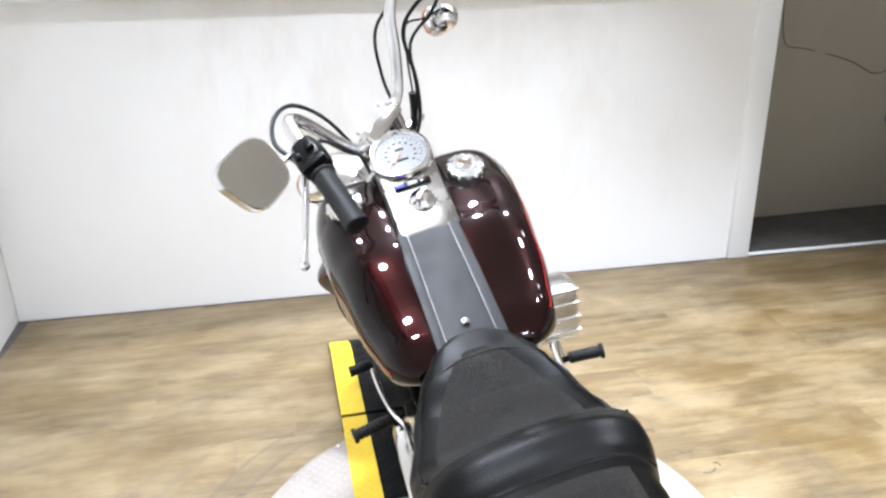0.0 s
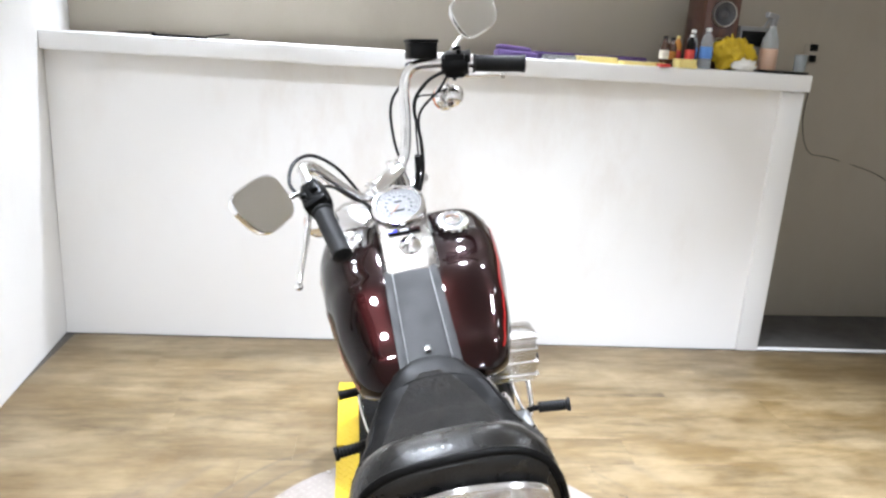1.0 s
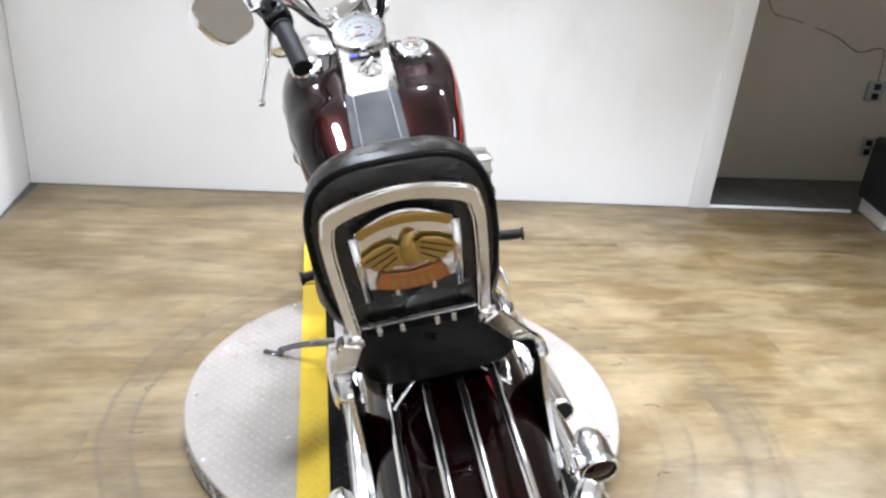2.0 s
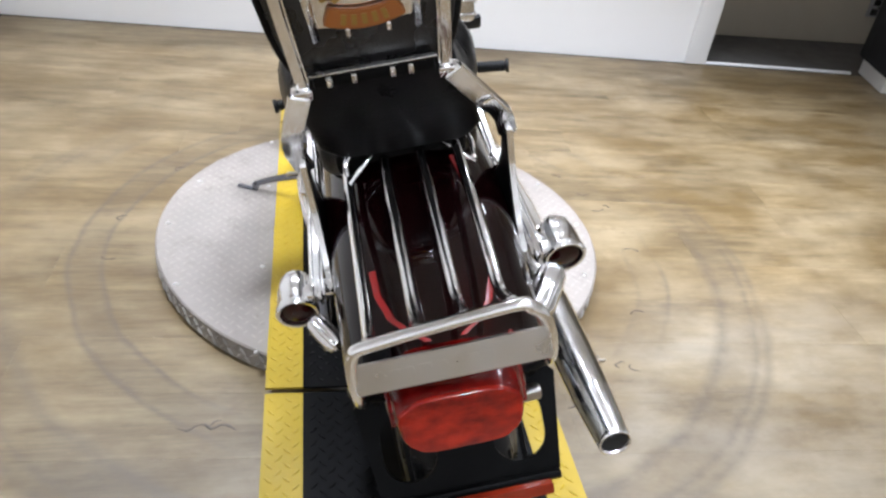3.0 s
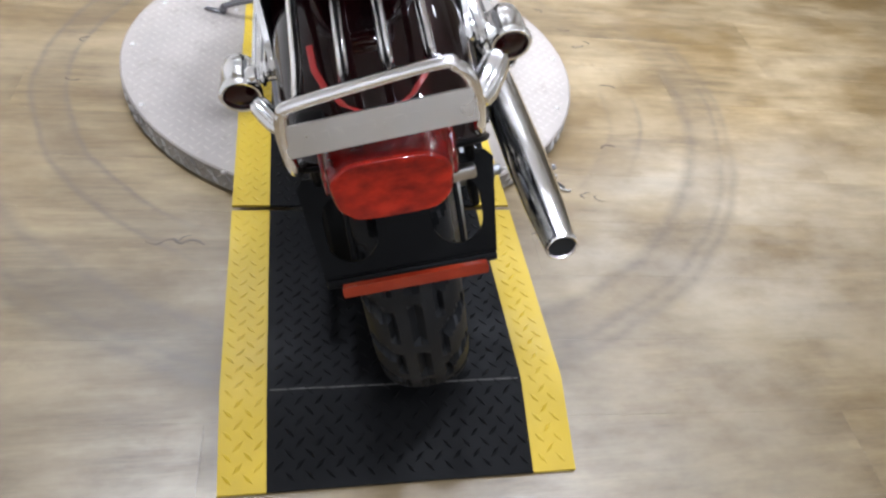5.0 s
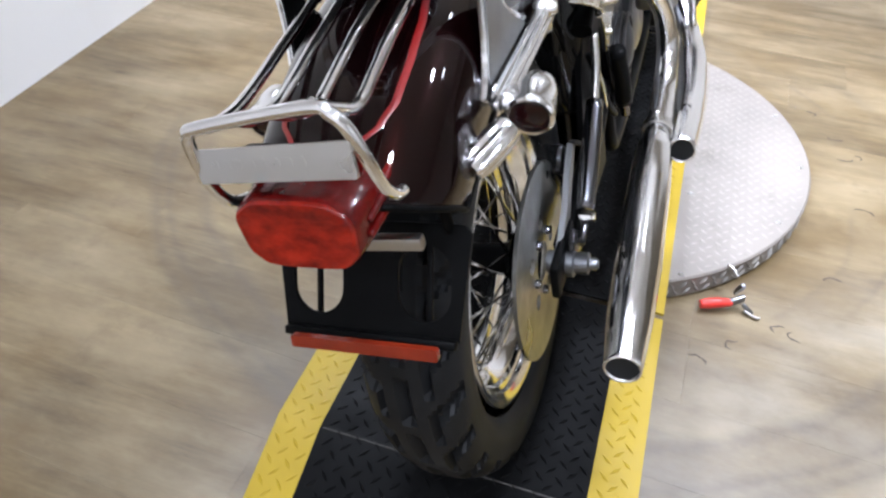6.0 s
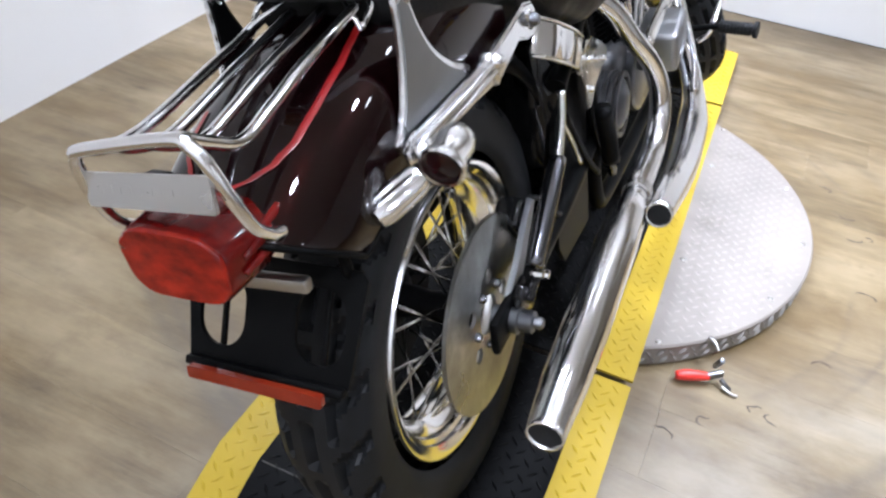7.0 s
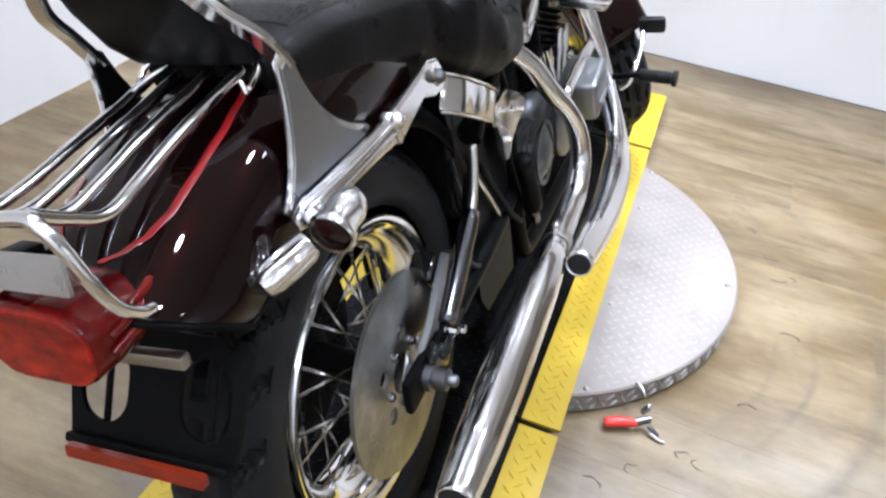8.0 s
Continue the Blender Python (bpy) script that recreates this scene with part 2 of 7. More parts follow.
def plank_material():
    mat = material("wood_look_plank", (0.40, 0.30, 0.18), 0.42, **{"Specular IOR Level": 0.5})
    g = Graph(mat)
    info = g.add("ShaderNodeObjectInfo")
    jump = g.add("ShaderNodeCombineXYZ", {0: g.math("MULTIPLY", info.outputs["Random"], 37.0), 1: g.math("MULTIPLY", info.outputs["Random"], 11.0), 2: 0.0})
    long_grain = g.noise(g.coords((0.9, 5.2, 1.0), 0.0, jump), 3.4, 8.0, 0.70)
    fine_grain = g.noise(g.coords((2.5, 60.0, 1.0), 0.0, jump), 3.0, 5.0, 0.6)
    patch = g.noise(g.coords((1.0, 2.0, 1.0)), 2.3, 6.0)
    pale = g.ramp(long_grain, [(0.30, (0.074, 0.053, 0.027)), (0.42, (0.134, 0.101, 0.057)), (0.56, (0.186, 0.148, 0.094)), (0.72, (0.250, 0.210, 0.146))])
    shade = g.ramp(patch, [(0.30, gray(0.76)), (0.47, gray(0.94)), (0.68, gray(1.06))])
    tone = g.mix(1.0, pale.outputs[0], shade.outputs[0], "MULTIPLY")
    cloud = g.ramp(g.noise(g.coords((1, 1.3, 1)), 1.15, 5.0, 0.6), [(0.34, gray(0.80)), (0.62, gray(1.06))])
    tone = g.mix(1.0, tone, cloud.outputs[0], "MULTIPLY")
    tone = g.mix(0.34, tone, g.ramp(fine_grain, [(0.32, gray(0.45)), (0.62, gray(1.0))]).outputs[0], "MULTIPLY")
    own = g.ramp(info.outputs["Random"], [(0.0, (0.86, 0.855, 0.85)), (0.5, (1.0, 1.0, 1.0)), (1.0, (1.09, 1.08, 1.06))])
    tone = g.mix(1.0, tone, own.outputs[0], "MULTIPLY")
    # Scuffed rings left by the turntable's castors and bolts.
    place = g.coords()
    reach = g.add("ShaderNodeVectorMath", {0: place}, operation="LENGTH")
    reach = reach.outputs["Value"]
    wobble = g.math("MULTIPLY", g.math("SUBTRACT", g.noise(g.coords(), 2.3, 3.0), 0.5), 0.07)
    round_ = g.math("ADD", reach, wobble)
    ring_a = g.ramp(round_, [(0.728, gray(0)), (0.738, gray(1.0)), (0.752, gray(0.30)), (0.808, gray(0.28)), (0.820, gray(0.95)), (0.832, gray(0))])
    ring_b = g.ramp(g.math("MULTIPLY", round_, 0.8), [(0.750, gray(0)), (0.772, gray(1.0)), (0.790, gray(0.45)), (0.826, gray(0.40)), (0.840, gray(0.95)), (0.852, gray(0.40)), (0.866, gray(0.85)), (0.882, gray(0))])
    worn = g.ramp(g.noise(g.coords((1, 1, 1)), 1.5, 3.0), [(0.48, gray(0)), (0.64, gray(1))])
    # The inner ring is dragged dark on one side of the turntable only.
    split = g.add("ShaderNodeSeparateXYZ", {0: place})
    one_side = g.ramp(g.math("MULTIPLY", split.outputs[0], -1.0), [(0.30, gray(0)), (0.52, gray(1))])
    near_side = g.ramp(g.math("MULTIPLY", split.outputs[1], -1.0), [(0.15, gray(0)), (0.45, gray(1.0))])
    ring_a = g.math("MULTIPLY", ring_a, g.math("MAXIMUM", g.math("MULTIPLY", worn, 0.8), one_side))
    scuff = g.math("MAXIMUM", ring_a, g.math("MULTIPLY", g.math("MULTIPLY", ring_b, 0.75), g.math("MAXIMUM", worn, near_side)))
    scuff = g.math("MULTIPLY", scuff, g.ramp(g.noise(g.coords(), 28.0, 6.0), [(0.3, gray(0.55)), (0.6, gray(1))]))
    stain = g.ramp(g.noise(g.coords((1.0, 1.8, 1.0), 0.25), 2.1, 8.0, 0.66), [(0.46, gray(0)), (0.60, gray(0.72))])
    tone = g.mix(stain, tone, (0.098, 0.066, 0.026, 1))
    bleach = g.ramp(g.noise(g.coords((1.0, 1.9, 1.0), -0.3), 2.0, 7.0, 0.62), [(0.46, gray(0)), (0.70, gray(0.50))])
    tone = g.mix(bleach, tone, (0.330, 0.290, 0.225, 1))
    dirt = g.ramp(g.noise(g.coords(), 9.0, 8.0, 0.7), [(0.54, gray(0)), (0.70, gray(0.55))])
    tone = g.mix(dirt, tone, (0.11, 0.080, 0.050, 1))
    tone = g.mix(1.0, tone, (0.86, 0.775, 0.61, 1), "MULTIPLY")
    # Worn pale beside the ramp, with glare and leftward light falloff painted in.
    worn_glare = g.ramp(g.math("MULTIPLY", reach, 0.5), [(0.30, gray(0)), (0.42, gray(1)), (0.66, gray(0.8)), (0.85, gray(0))])
    light_falloff = g.ramp(split.outputs[0], [(0.20, gray(0.12)), (0.50, gray(1.0))])
    worn_glare = g.math("MULTIPLY", g.math("MULTIPLY", worn_glare, near_side), light_falloff)
    worn_glare = g.math("MULTIPLY", worn_glare, g.ramp(g.noise(g.coords((1.0, 1.6, 1.0), -0.4), 2.6, 8.0, 0.66), [(0.38, gray(0.12)), (0.62, gray(0.85))]))
    tone = g.mix(g.math("MULTIPLY", worn_glare, 0.60), tone, (0.30, 0.265, 0.205, 1))
    tone = g.mix(g.math("MULTIPLY", scuff, 0.72), tone, (0.060, 0.047, 0.036, 1))
    g.set("Base Color", tone)
    g.set("Roughness", g.ramp(long_grain, [(0.3, gray(0.46)), (0.7, gray(0.30))]))
    g.bump(g.math("ADD", long_grain, g.math("MULTIPLY", fine_grain, 0.5)), 0.16, 0.0015)
    return mat


PLANK = plank_material()


def worn_material(name, color, under, rough, metal, amount):
    mat = material(name, color, rough, metal, **{"Specular IOR Level": 0.06 if max(color) < 0.05 else 0.4})
    g = Graph(mat)
    wear = g.noise(g.coords(), 9.0, 9.0, 0.72)
    scratch = g.noise(g.coords((1, 0.12, 1), 0.6), 60.0, 4.0)
    mask = g.ramp(g.math("ADD", g.math("MULTIPLY", wear, 0.75), g.math("MULTIPLY", scratch, 0.25)), [(0.64 - amount, gray(0)), (0.74, gray(0.85))])
    soft = g.noise(g.coords(), 3.0, 5.0)
    body = g.mix(g.ramp(soft, [(0.3, gray(0)), (0.7, gray(1))]), (*tuple(c * 0.8 for c in color), 1), (*tuple(min(1, c * 1.12) for c in color), 1))
    g.set("Base Color", g.mix(mask, body, (*under, 1)))
    g.set("Roughness", g.ramp(wear, [(0.3, gray(rough - 0.1)), (0.7, gray(rough + 0.15))]))
    g.bump(wear, 0.12, 0.001)
    return mat


YELLOW = worn_material("worn_yellow_paint", (0.37, 0.25, 0.007), (0.15, 0.10, 0.014), 0.55, 0.0, 0.02)
DECK_BLACK = worn_material("black_tread_plate", (0.0030, 0.0030, 0.0031), (0.014, 0.0135, 0.013), 0.46, 0.0, 0.03)
TREAD_SILVER = worn_material("silver_tread_plate", (0.222, 0.195, 0.172), (0.130, 0.104, 0.080), 0.50, 0.20, 0.10)
TREAD_BAR = worn_material("polished_tread_bars", (0.258, 0.228, 0.202), (0.150, 0.122, 0.096), 0.46, 0.25, 0.05)
RIM_GRIME = worn_material("grimy_tread_plate", (0.29, 0.27, 0.245), (0.07, 0.056, 0.044), 0.55, 0.35, 0.18)
CONCRETE = worn_material("grey_concrete", (0.075, 0.07, 0.064), (0.05, 0.047, 0.044), 0.7, 0.0, 0.08)
DARK_MARK = material("dark_floor_scratch", (0.055, 0.042, 0.03), 0.7)
BOX_BLACK = rubber_material("black_cabinet_laminate", (0.014, 0.014, 0.015), 0.4)


def wood_brown():
    mat = material("dark_walnut_veneer", (0.06, 0.022, 0.014), 0.4, 0, 0.3)
    g = Graph(mat)
    grain = g.noise(g.local((20, 20, 2)), 2.0, 6.0)
    g.set("Base Color", g.ramp(grain, [(0.3, (0.035, 0.012, 0.008)), (0.7, (0.10, 0.038, 0.024))]))
    return mat


WALNUT = wood_brown()
YELLOW_BAG = leather_material("yellow_plastic_bag", (0.40, 0.275, 0.018), 20.0, 0.9, 0.4)
PAPER = material("paper", (0.74, 0.72, 0.66), 0.7)
PALE_YELLOW = material("yellow_card", (0.72, 0.60, 0.22), 0.6)
PURPLE = material("purple_fabric", (0.060, 0.030, 0.115), 0.8)
CLEAR_BOTTLE = material("clear_bottle", (0.80, 0.86, 0.90), 0.1, 0, 0, **{"Transmission Weight": 0.75, "IOR": 1.2})
GLASS = material("instrument_glass", (1, 1, 1), 0.0, 0, 0, **{"Transmission Weight": 1.0, "IOR": 1.12})
BLUE_LABEL = material("blue_label", (0.10, 0.25, 0.60), 0.5)
RED_LABEL = material("red_label", (0.55, 0.05, 0.04), 0.5)
DARK_AMBER = material("dark_amber_glass", (0.055, 0.022, 0.010), 0.15, 0, 0.5)
ORANGE_LABEL = material("orange_label", (0.50, 0.20, 0.03), 0.5)
PINK_LIQUID = material("pale_orange_liquid", (0.62, 0.40, 0.28), 0.3, 0, 0.4)
GREY_PLASTIC = material("grey_plastic", (0.22, 0.22, 0.22), 0.45)
CHARCOAL = material("speaker_cone", (0.05, 0.05, 0.055), 0.6)


# ---- mesh helpers ----
def V(*p):
    return Vector(p)


def part(name, bm, mat, parent=None, label="", sharp=0.65, loc=None):
    """Links a bmesh as one mesh object under a thing or a part."""
    for face in bm.faces:
        face.smooth = True
    for edge in bm.edges:
        if len(edge.link_faces) == 2 and edge.calc_face_angle(0) > sharp:
            edge.smooth = False
    data = bpy.data.meshes.new(name)
    bm.to_mesh(data)
    bm.free()
    data.materials.append(mat)
    ob = new(name, data)
    if parent is not None:
        ob.parent = parent
    if loc is not None:
        ob.matrix_local = loc
    if label:
        tagged(ob, label)
    return ob


def along(a, b):
    """A pose at a whose z axis points to b."""
    a, b = Vector(a), Vector(b)
    return Matrix.Translation(a) @ (b - a).to_track_quat("Z", "Y").to_matrix().to_4x4()


def smooth_path(points, steps=6):
    pts = [Vector(p) for p in points]
    if len(pts) < 3:
        return pts
    ext = [pts[0] * 2 - pts[1], *pts, pts[-1] * 2 - pts[-2]]
    out = []
    for i in range(1, len(ext) - 2):
        p0, p1, p2, p3 = ext[i - 1 : i + 3]
        for s in range(steps):
            t = s / steps
            out.append(0.5 * ((2 * p1) + (p2 - p0) * t + (2 * p0 - 5 * p1 + 4 * p2 - p3) * t * t + (3 * p1 - p0 - 3 * p2 + p3) * t**3))
    out.append(pts[-1])
    return out


def loft(bm, rings, caps=True, wrap=True):
    rows = [[bm.verts.new(p) for p in ring] for ring in rings]
    count = len(rows[0])
    for a, b in zip(rows, rows[1:]):
        for i in range(count if wrap else count - 1):
            j = (i + 1) % count
            bm.faces.new((a[i], a[j], b[j], b[i]))
    if caps and wrap:
        bm.faces.new(list(reversed(rows[0])))
        bm.faces.new(rows[-1])
    return rows


def finish(bm):
    bmesh.ops.remove_doubles(bm, verts=bm.verts, dist=1e-5)
    bmesh.ops.recalc_face_normals(bm, faces=bm.faces)
    return bm


def tube(bm, points, r, n=12, steps=6, caps=True, smooth=True):
    pts = smooth_path(points, steps) if smooth else [Vector(p) for p in points]
    radii = r if isinstance(r, (list, tuple)) else [r, r]
    side, rings = None, []
    for i, p in enumerate(pts):
        ahead = (pts[min(i + 1, len(pts) - 1)] - pts[max(i - 1, 0)]).normalized()
        if side is None:
            side = ahead.orthogonal().normalized()
        side = (side - ahead * side.dot(ahead)).normalized()
        up = ahead.cross(side)
        where = i / (len(pts) - 1) * (len(radii) - 1)
        k = min(int(where), len(radii) - 2)
        rr = radii[k] + (radii[k + 1] - radii[k]) * (where - k)
        rings.append([p + rr * (math.cos(a) * side + math.sin(a) * up) for a in (2 * math.pi * q / n for q in range(n))])
    loft(bm, rings, caps)
    return bm


def lathe(bm, profile, m=None, n=32, arc=2 * math.pi):
    """Profile rows (radius, height) turned about the z axis of m."""
    m = m or Matrix()
    rings = []
    for q in range(n):
        a = arc * q / n
        rings.append([m @ V(max(r, 1e-6) * math.cos(a), max(r, 1e-6) * math.sin(a), h) for r, h in profile])
    rows = [[bm.verts.new(p) for p in ring] for ring in rings]
    for q in range(n):
        a, b = rows[q], rows[(q + 1) % n]
        for i in range(len(profile) - 1):
            bm.faces.new((a[i], b[i], b[i + 1], a[i + 1]))
    finish(bm)
    bmesh.ops.dissolve_degenerate(bm, dist=1e-6, edges=bm.edges)
    return bm


def box(bm, size, m=None, bevel=0.004, segments=2):
    m = m or Matrix()
    made = bmesh.ops.create_cube(bm, size=1.0, matrix=m @ Matrix.Diagonal((*size, 1)))
    if bevel:
        edges = list({e for v in made["verts"] for e in v.link_edges})
        bmesh.ops.bevel(bm, geom=edges, offset=bevel, segments=segments, affect="EDGES", profile=0.5)
    return bm


def plate(bm, outline, thick, m=None, holes=(), bevel=0.0):
    """A flat plate from a 2D outline with holes, thick along z, laid by m."""
    m = m or Matrix()
    tmp = bmesh.new()
    edges = []
    for loop in (outline, *holes):
        verts = [tmp.verts.new((x, y, 0)) for x, y in loop]
        edges += [tmp.edges.new((a, b)) for a, b in zip(verts, verts[1:] + verts[:1])]
    bmesh.ops.triangle_fill(tmp, use_beauty=True, edges=edges)
    made = bmesh.ops.extrude_face_region(tmp, geom=list(tmp.faces))
    bmesh.ops.translate(tmp, vec=(0, 0, thick), verts=[g for g in made["geom"] if isinstance(g, bmesh.types.BMVert)])
    bmesh.ops.recalc_face_normals(tmp, faces=tmp.faces)
    bmesh.ops.transform(tmp, matrix=m, verts=tmp.verts)
    data = bpy.data.meshes.new("tmp")
    tmp.to_mesh(data)
    tmp.free()
    bm.from_mesh(data)
    bpy.data.meshes.remove(data)
    return bm


def fluted(bm, profile, m, flutes, depth, n=120):
    """A turned body whose outer wall is ribbed: rows (radius, height, share of the ribbing)."""
    rings = []
    for r, h, share in profile:
        ring = []
        for q in range(n):
            a = 2 * math.pi * q / n
            k = r + depth * share * (1 if math.sin(a * flutes) > 0 else -1) * min(1.0, abs(math.sin(a * flutes)) * 2.5)
            ring.append(m @ V(k * math.cos(a), k * math.sin(a), h))
        rings.append(ring)
    loft(bm, rings)
    return finish(bm)


def circle(x, y, r, n=16):
    return [(x + r * math.cos(2 * math.pi * i / n), y + r * math.sin(2 * math.pi * i / n)) for i in range(n)]


def rounded(w, h, r, n=5, x=0.0, y=0.0):
    out = []
    for cx, cy, start in ((w / 2 - r, h / 2 - r, 0), (-w / 2 + r, h / 2 - r, 90), (-w / 2 + r, -h / 2 + r, 180), (w / 2 - r, -h / 2 + r, 270)):
        out += [(x + cx + r * math.cos(radians(start + 90 * i / n)), y + cy + r * math.sin(radians(start + 90 * i / n))) for i in range(n + 1)]
    return out


def superellipse(a, b, n, count, start=0.0):
    out = []
    for i in range(count):
        t = start + 2 * math.pi * i / count
        c, s = math.cos(t), math.sin(t)
        out.append((a * math.copysign(abs(c) ** (2 / n), c), b * math.copysign(abs(s) ** (2 / n), s)))
    return out


def interp(x, table):
    if x <= table[0][0]:
        return table[0][1]
    for (x0, y0), (x1, y1) in zip(table, table[1:]):
        if x <= x1:
            f = (x - x0) / (x1 - x0)
            f = f * f * (3 - 2 * f) * 0.5 + f * 0.5
            return y0 + (y1 - y0) * f
    return table[-1][1]


def thing(name, m, label, category, group="", kind=""):
    return_ob = new(name)
    return_ob.matrix_world = m
    return_ob.empty_display_size = 0.05
    return tagged(return_ob, label, category, group, kind)


# ---- room ----
FRONT_L, FRONT_R = V(-1.570, 1.800, 0), V(1.800, 1.652, 0)
WALL_DIR = (FRONT_R - FRONT_L).normalized()
WALL_TURN = math.atan2(WALL_DIR.y, WALL_DIR.x)
FAR_Y = 2.16


def slab(name, a, b, height, thick, mat, side, label, z=0.0):
    """An upright wall from a to b, its thickness on the given side of the way."""
    a, b = Vector(a), Vector(b)
    ahead = (b - a).normalized()
    out = V(-ahead.y, ahead.x, 0) * thick * side
    bm = bmesh.new()
    low = [a, b, b + out, a + out]
    loft(bm, [[V(p.x, p.y, z) for p in low], [V(p.x, p.y, z + height) for p in low]])
    finish(bm)
    return tagged(part(name, bm, mat), label, "wall", kind="structure")


LEFT_TOP, LEFT_END = V(-1.600, 2.30, 0), V(-1.415, -4.0, 0)
slab("wall_left", LEFT_END, LEFT_TOP, CEILING, 0.12, WHITE_WALL, 1, "white painted wall beside the turntable")
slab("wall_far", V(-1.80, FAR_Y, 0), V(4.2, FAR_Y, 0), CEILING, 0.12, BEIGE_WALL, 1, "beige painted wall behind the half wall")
slab("wall_right", V(4.2, 2.3, 0), V(4.2, -4.0, 0), CEILING, 0.12, WHITE_WALL, 1, "white painted wall far across the room")
slab("wall_behind", V(4.3, -4.0, 0), V(-1.56, -4.0, 0), CEILING, 0.12, WHITE_WALL, 1, "white painted wall at the back of the room")
half = slab("half_wall", FRONT_L + V(-0.012, 0, 0), FRONT_R, 1.297, 0.12, WHITE_WALL, 1, "white painted half wall with a wide ledge on top")
bm = bmesh.new()
post_at = FRONT_R - WALL_DIR * 0.055
box(bm, (0.11, 0.02, 1.29), Matrix.Translation(post_at + V(0, -0.008, 0.647)) @ pose(0, 0, 0, 0, 0, math.degrees(WALL_TURN)), 0.003)
tagged(part("corner_trim", bm, TRIM_PAINT, half), "white painted corner board with a scuffed edge")
bm = bmesh.new()
mid = (FRONT_L + FRONT_R) / 2
box(bm, (3.385, 0.40, 0.075), Matrix.Translation(mid + V(0.004, 0.145, 1.3345)) @ pose(0, 0, 0, 0, 0, math.degrees(WALL_TURN)), 0.005)
tagged(part("wall_ledge", bm, TRIM_PAINT), "white painted wooden ledge capping the half wall", "ledge", kind="structure")

# Unseen header, added to block light from the recess behind the half wall.
slab("wall_header", FRONT_L + V(-0.03, 0.22, 0), FRONT_R + WALL_DIR * 2.6 + V(0, 0.22, 0), CEILING - 2.02, 0.12, WHITE_WALL, 1, "unseen white bulkhead added under the ceiling to block light from the recess", 2.02)
bm = bmesh.new()
box(bm, (6.4, 6.6, 0.10), pose(1.35, -0.9, CEILING + 0.05), 0)
tagged(part("ceiling", bm, CEILING_PAINT), "plain off-white painted ceiling", "ceiling", kind="structure")

bm = bmesh.new()
box(bm, (6.4, 6.6, 0.10), pose(1.35, -0.9, -0.056), 0)
tagged(part("ground", bm, CONCRETE), "grey concrete subfloor, bare beyond the threshold strip", "floor", kind="structure")

bm = bmesh.new()
strip_mid = FRONT_R + WALL_DIR * 0.42
box(bm, (0.84, 0.022, 0.012), Matrix.Translation(strip_mid + V(0.0, 0.012, 0.004)) @ pose(0, 0, 0, 0, 0, math.degrees(WALL_TURN)), 0.003)
tagged(part("threshold_strip", bm, TRIM_PAINT), "thin white threshold strip where the planks end", "threshold", kind="structure")

for lamp_x, lamp_y, watts, beam_width in LAMP_SPOTS:
    panel = thing("ceiling_light", pose(lamp_x, lamp_y, CEILING), "round white ceiling downlight, switched on", "ceiling light", "ceiling lights")
    half_wide = LAMP_WIDE / 2
    bm = bmesh.new()
    lathe(bm, [(half_wide + 0.03, 0.0), (half_wide + 0.028, -0.014), (half_wide + 0.01, -0.022), (half_wide + 0.005, -0.018), (half_wide + 0.005, 0.0)], n=32)
    part("lamp_rim", bm, WHITE_PLASTIC, panel)
    bm = bmesh.new()
    lathe(bm, [(0.0, -0.020), (half_wide, -0.020), (half_wide + 0.004, -0.012), (0.0, -0.012)], n=32)
    part("diffuser", bm, LAMP_GLASS, panel, "glowing white diffuser")

# ---- turntable and ramp ----
DISC_R, DISC_TOP, DECK_TOP = 0.610, 0.060, 0.066
RAMP_X, BAND = 0.302, 0.077


def lozenges(bm, inside, span, pitch, height, z_of, length=0.024, width=0.0062):
    """Raised tread bars in a chequer of two directions."""
    x0, x1, y0, y1 = span
    step = pitch * 0.7071
    rows, cols = int((y1 - y0) / step), int((x1 - x0) / step)
    for r in range(rows + 1):
        for c in range(r % 2, cols + 1, 2):
            x, y = x0 + c * step, y0 + r * step
            turn = radians(45 if r % 2 else -45)
            ca, sa = math.cos(turn), math.sin(turn)
            if not inside(x, y):
                continue
            ring = []
            for u, v, up in ((-length / 2, 0, 0), (0, -width / 2, 0), (length / 2, 0, 0), (0, width / 2, 0), (-length * 0.28, 0, 1), (length * 0.28, 0, 1)):
                px, py = x + u * ca - v * sa, y + u * sa + v * ca
                ring.append(bm.verts.new((px, py, z_of(px, py) + up * height)))
            a, b, c2, d, e, f = ring
            for tri in ((a, b, e), (b, f, e), (b, c2, f), (c2, d, f), (d, e, f), (d, a, e)):
                bm.faces.new(tri)


table = thing("turntable", Matrix(), "round low turntable of silver diamond tread plate on the floor", "turntable")
bm = bmesh.new()
lathe(bm, [(0.0, DISC_TOP), (DISC_R - 0.004, DISC_TOP), (DISC_R, DISC_TOP - 0.004), (DISC_R, DISC_TOP - 0.007), (DISC_R - 0.02, DISC_TOP - 0.007), (0.0, DISC_TOP - 0.007)], n=128)
part("top_plate", bm, TREAD_SILVER, table)
bm = bmesh.new()
lathe(bm, [(DISC_R - 0.004, DISC_TOP - 0.0071), (DISC_R - 0.003, 0.006), (DISC_R - 0.02, 0.006), (DISC_R - 0.02, DISC_TOP - 0.0071)], n=128)
part("rim_band", bm, RIM_GRIME, table, "grimy tread-plate rim of the turntable")
bm = bmesh.new()
lozenges(bm, lambda x, y: abs(x) > RAMP_X + 0.012 and math.hypot(x, y) < DISC_R - 0.016, (-0.6, 0.6, -0.6, 0.6), 0.0235, 0.0014, lambda x, y: DISC_TOP)
tagged(part("tread", bm, TREAD_BAR, table), kind="stuff")
bm = bmesh.new()
count = 150
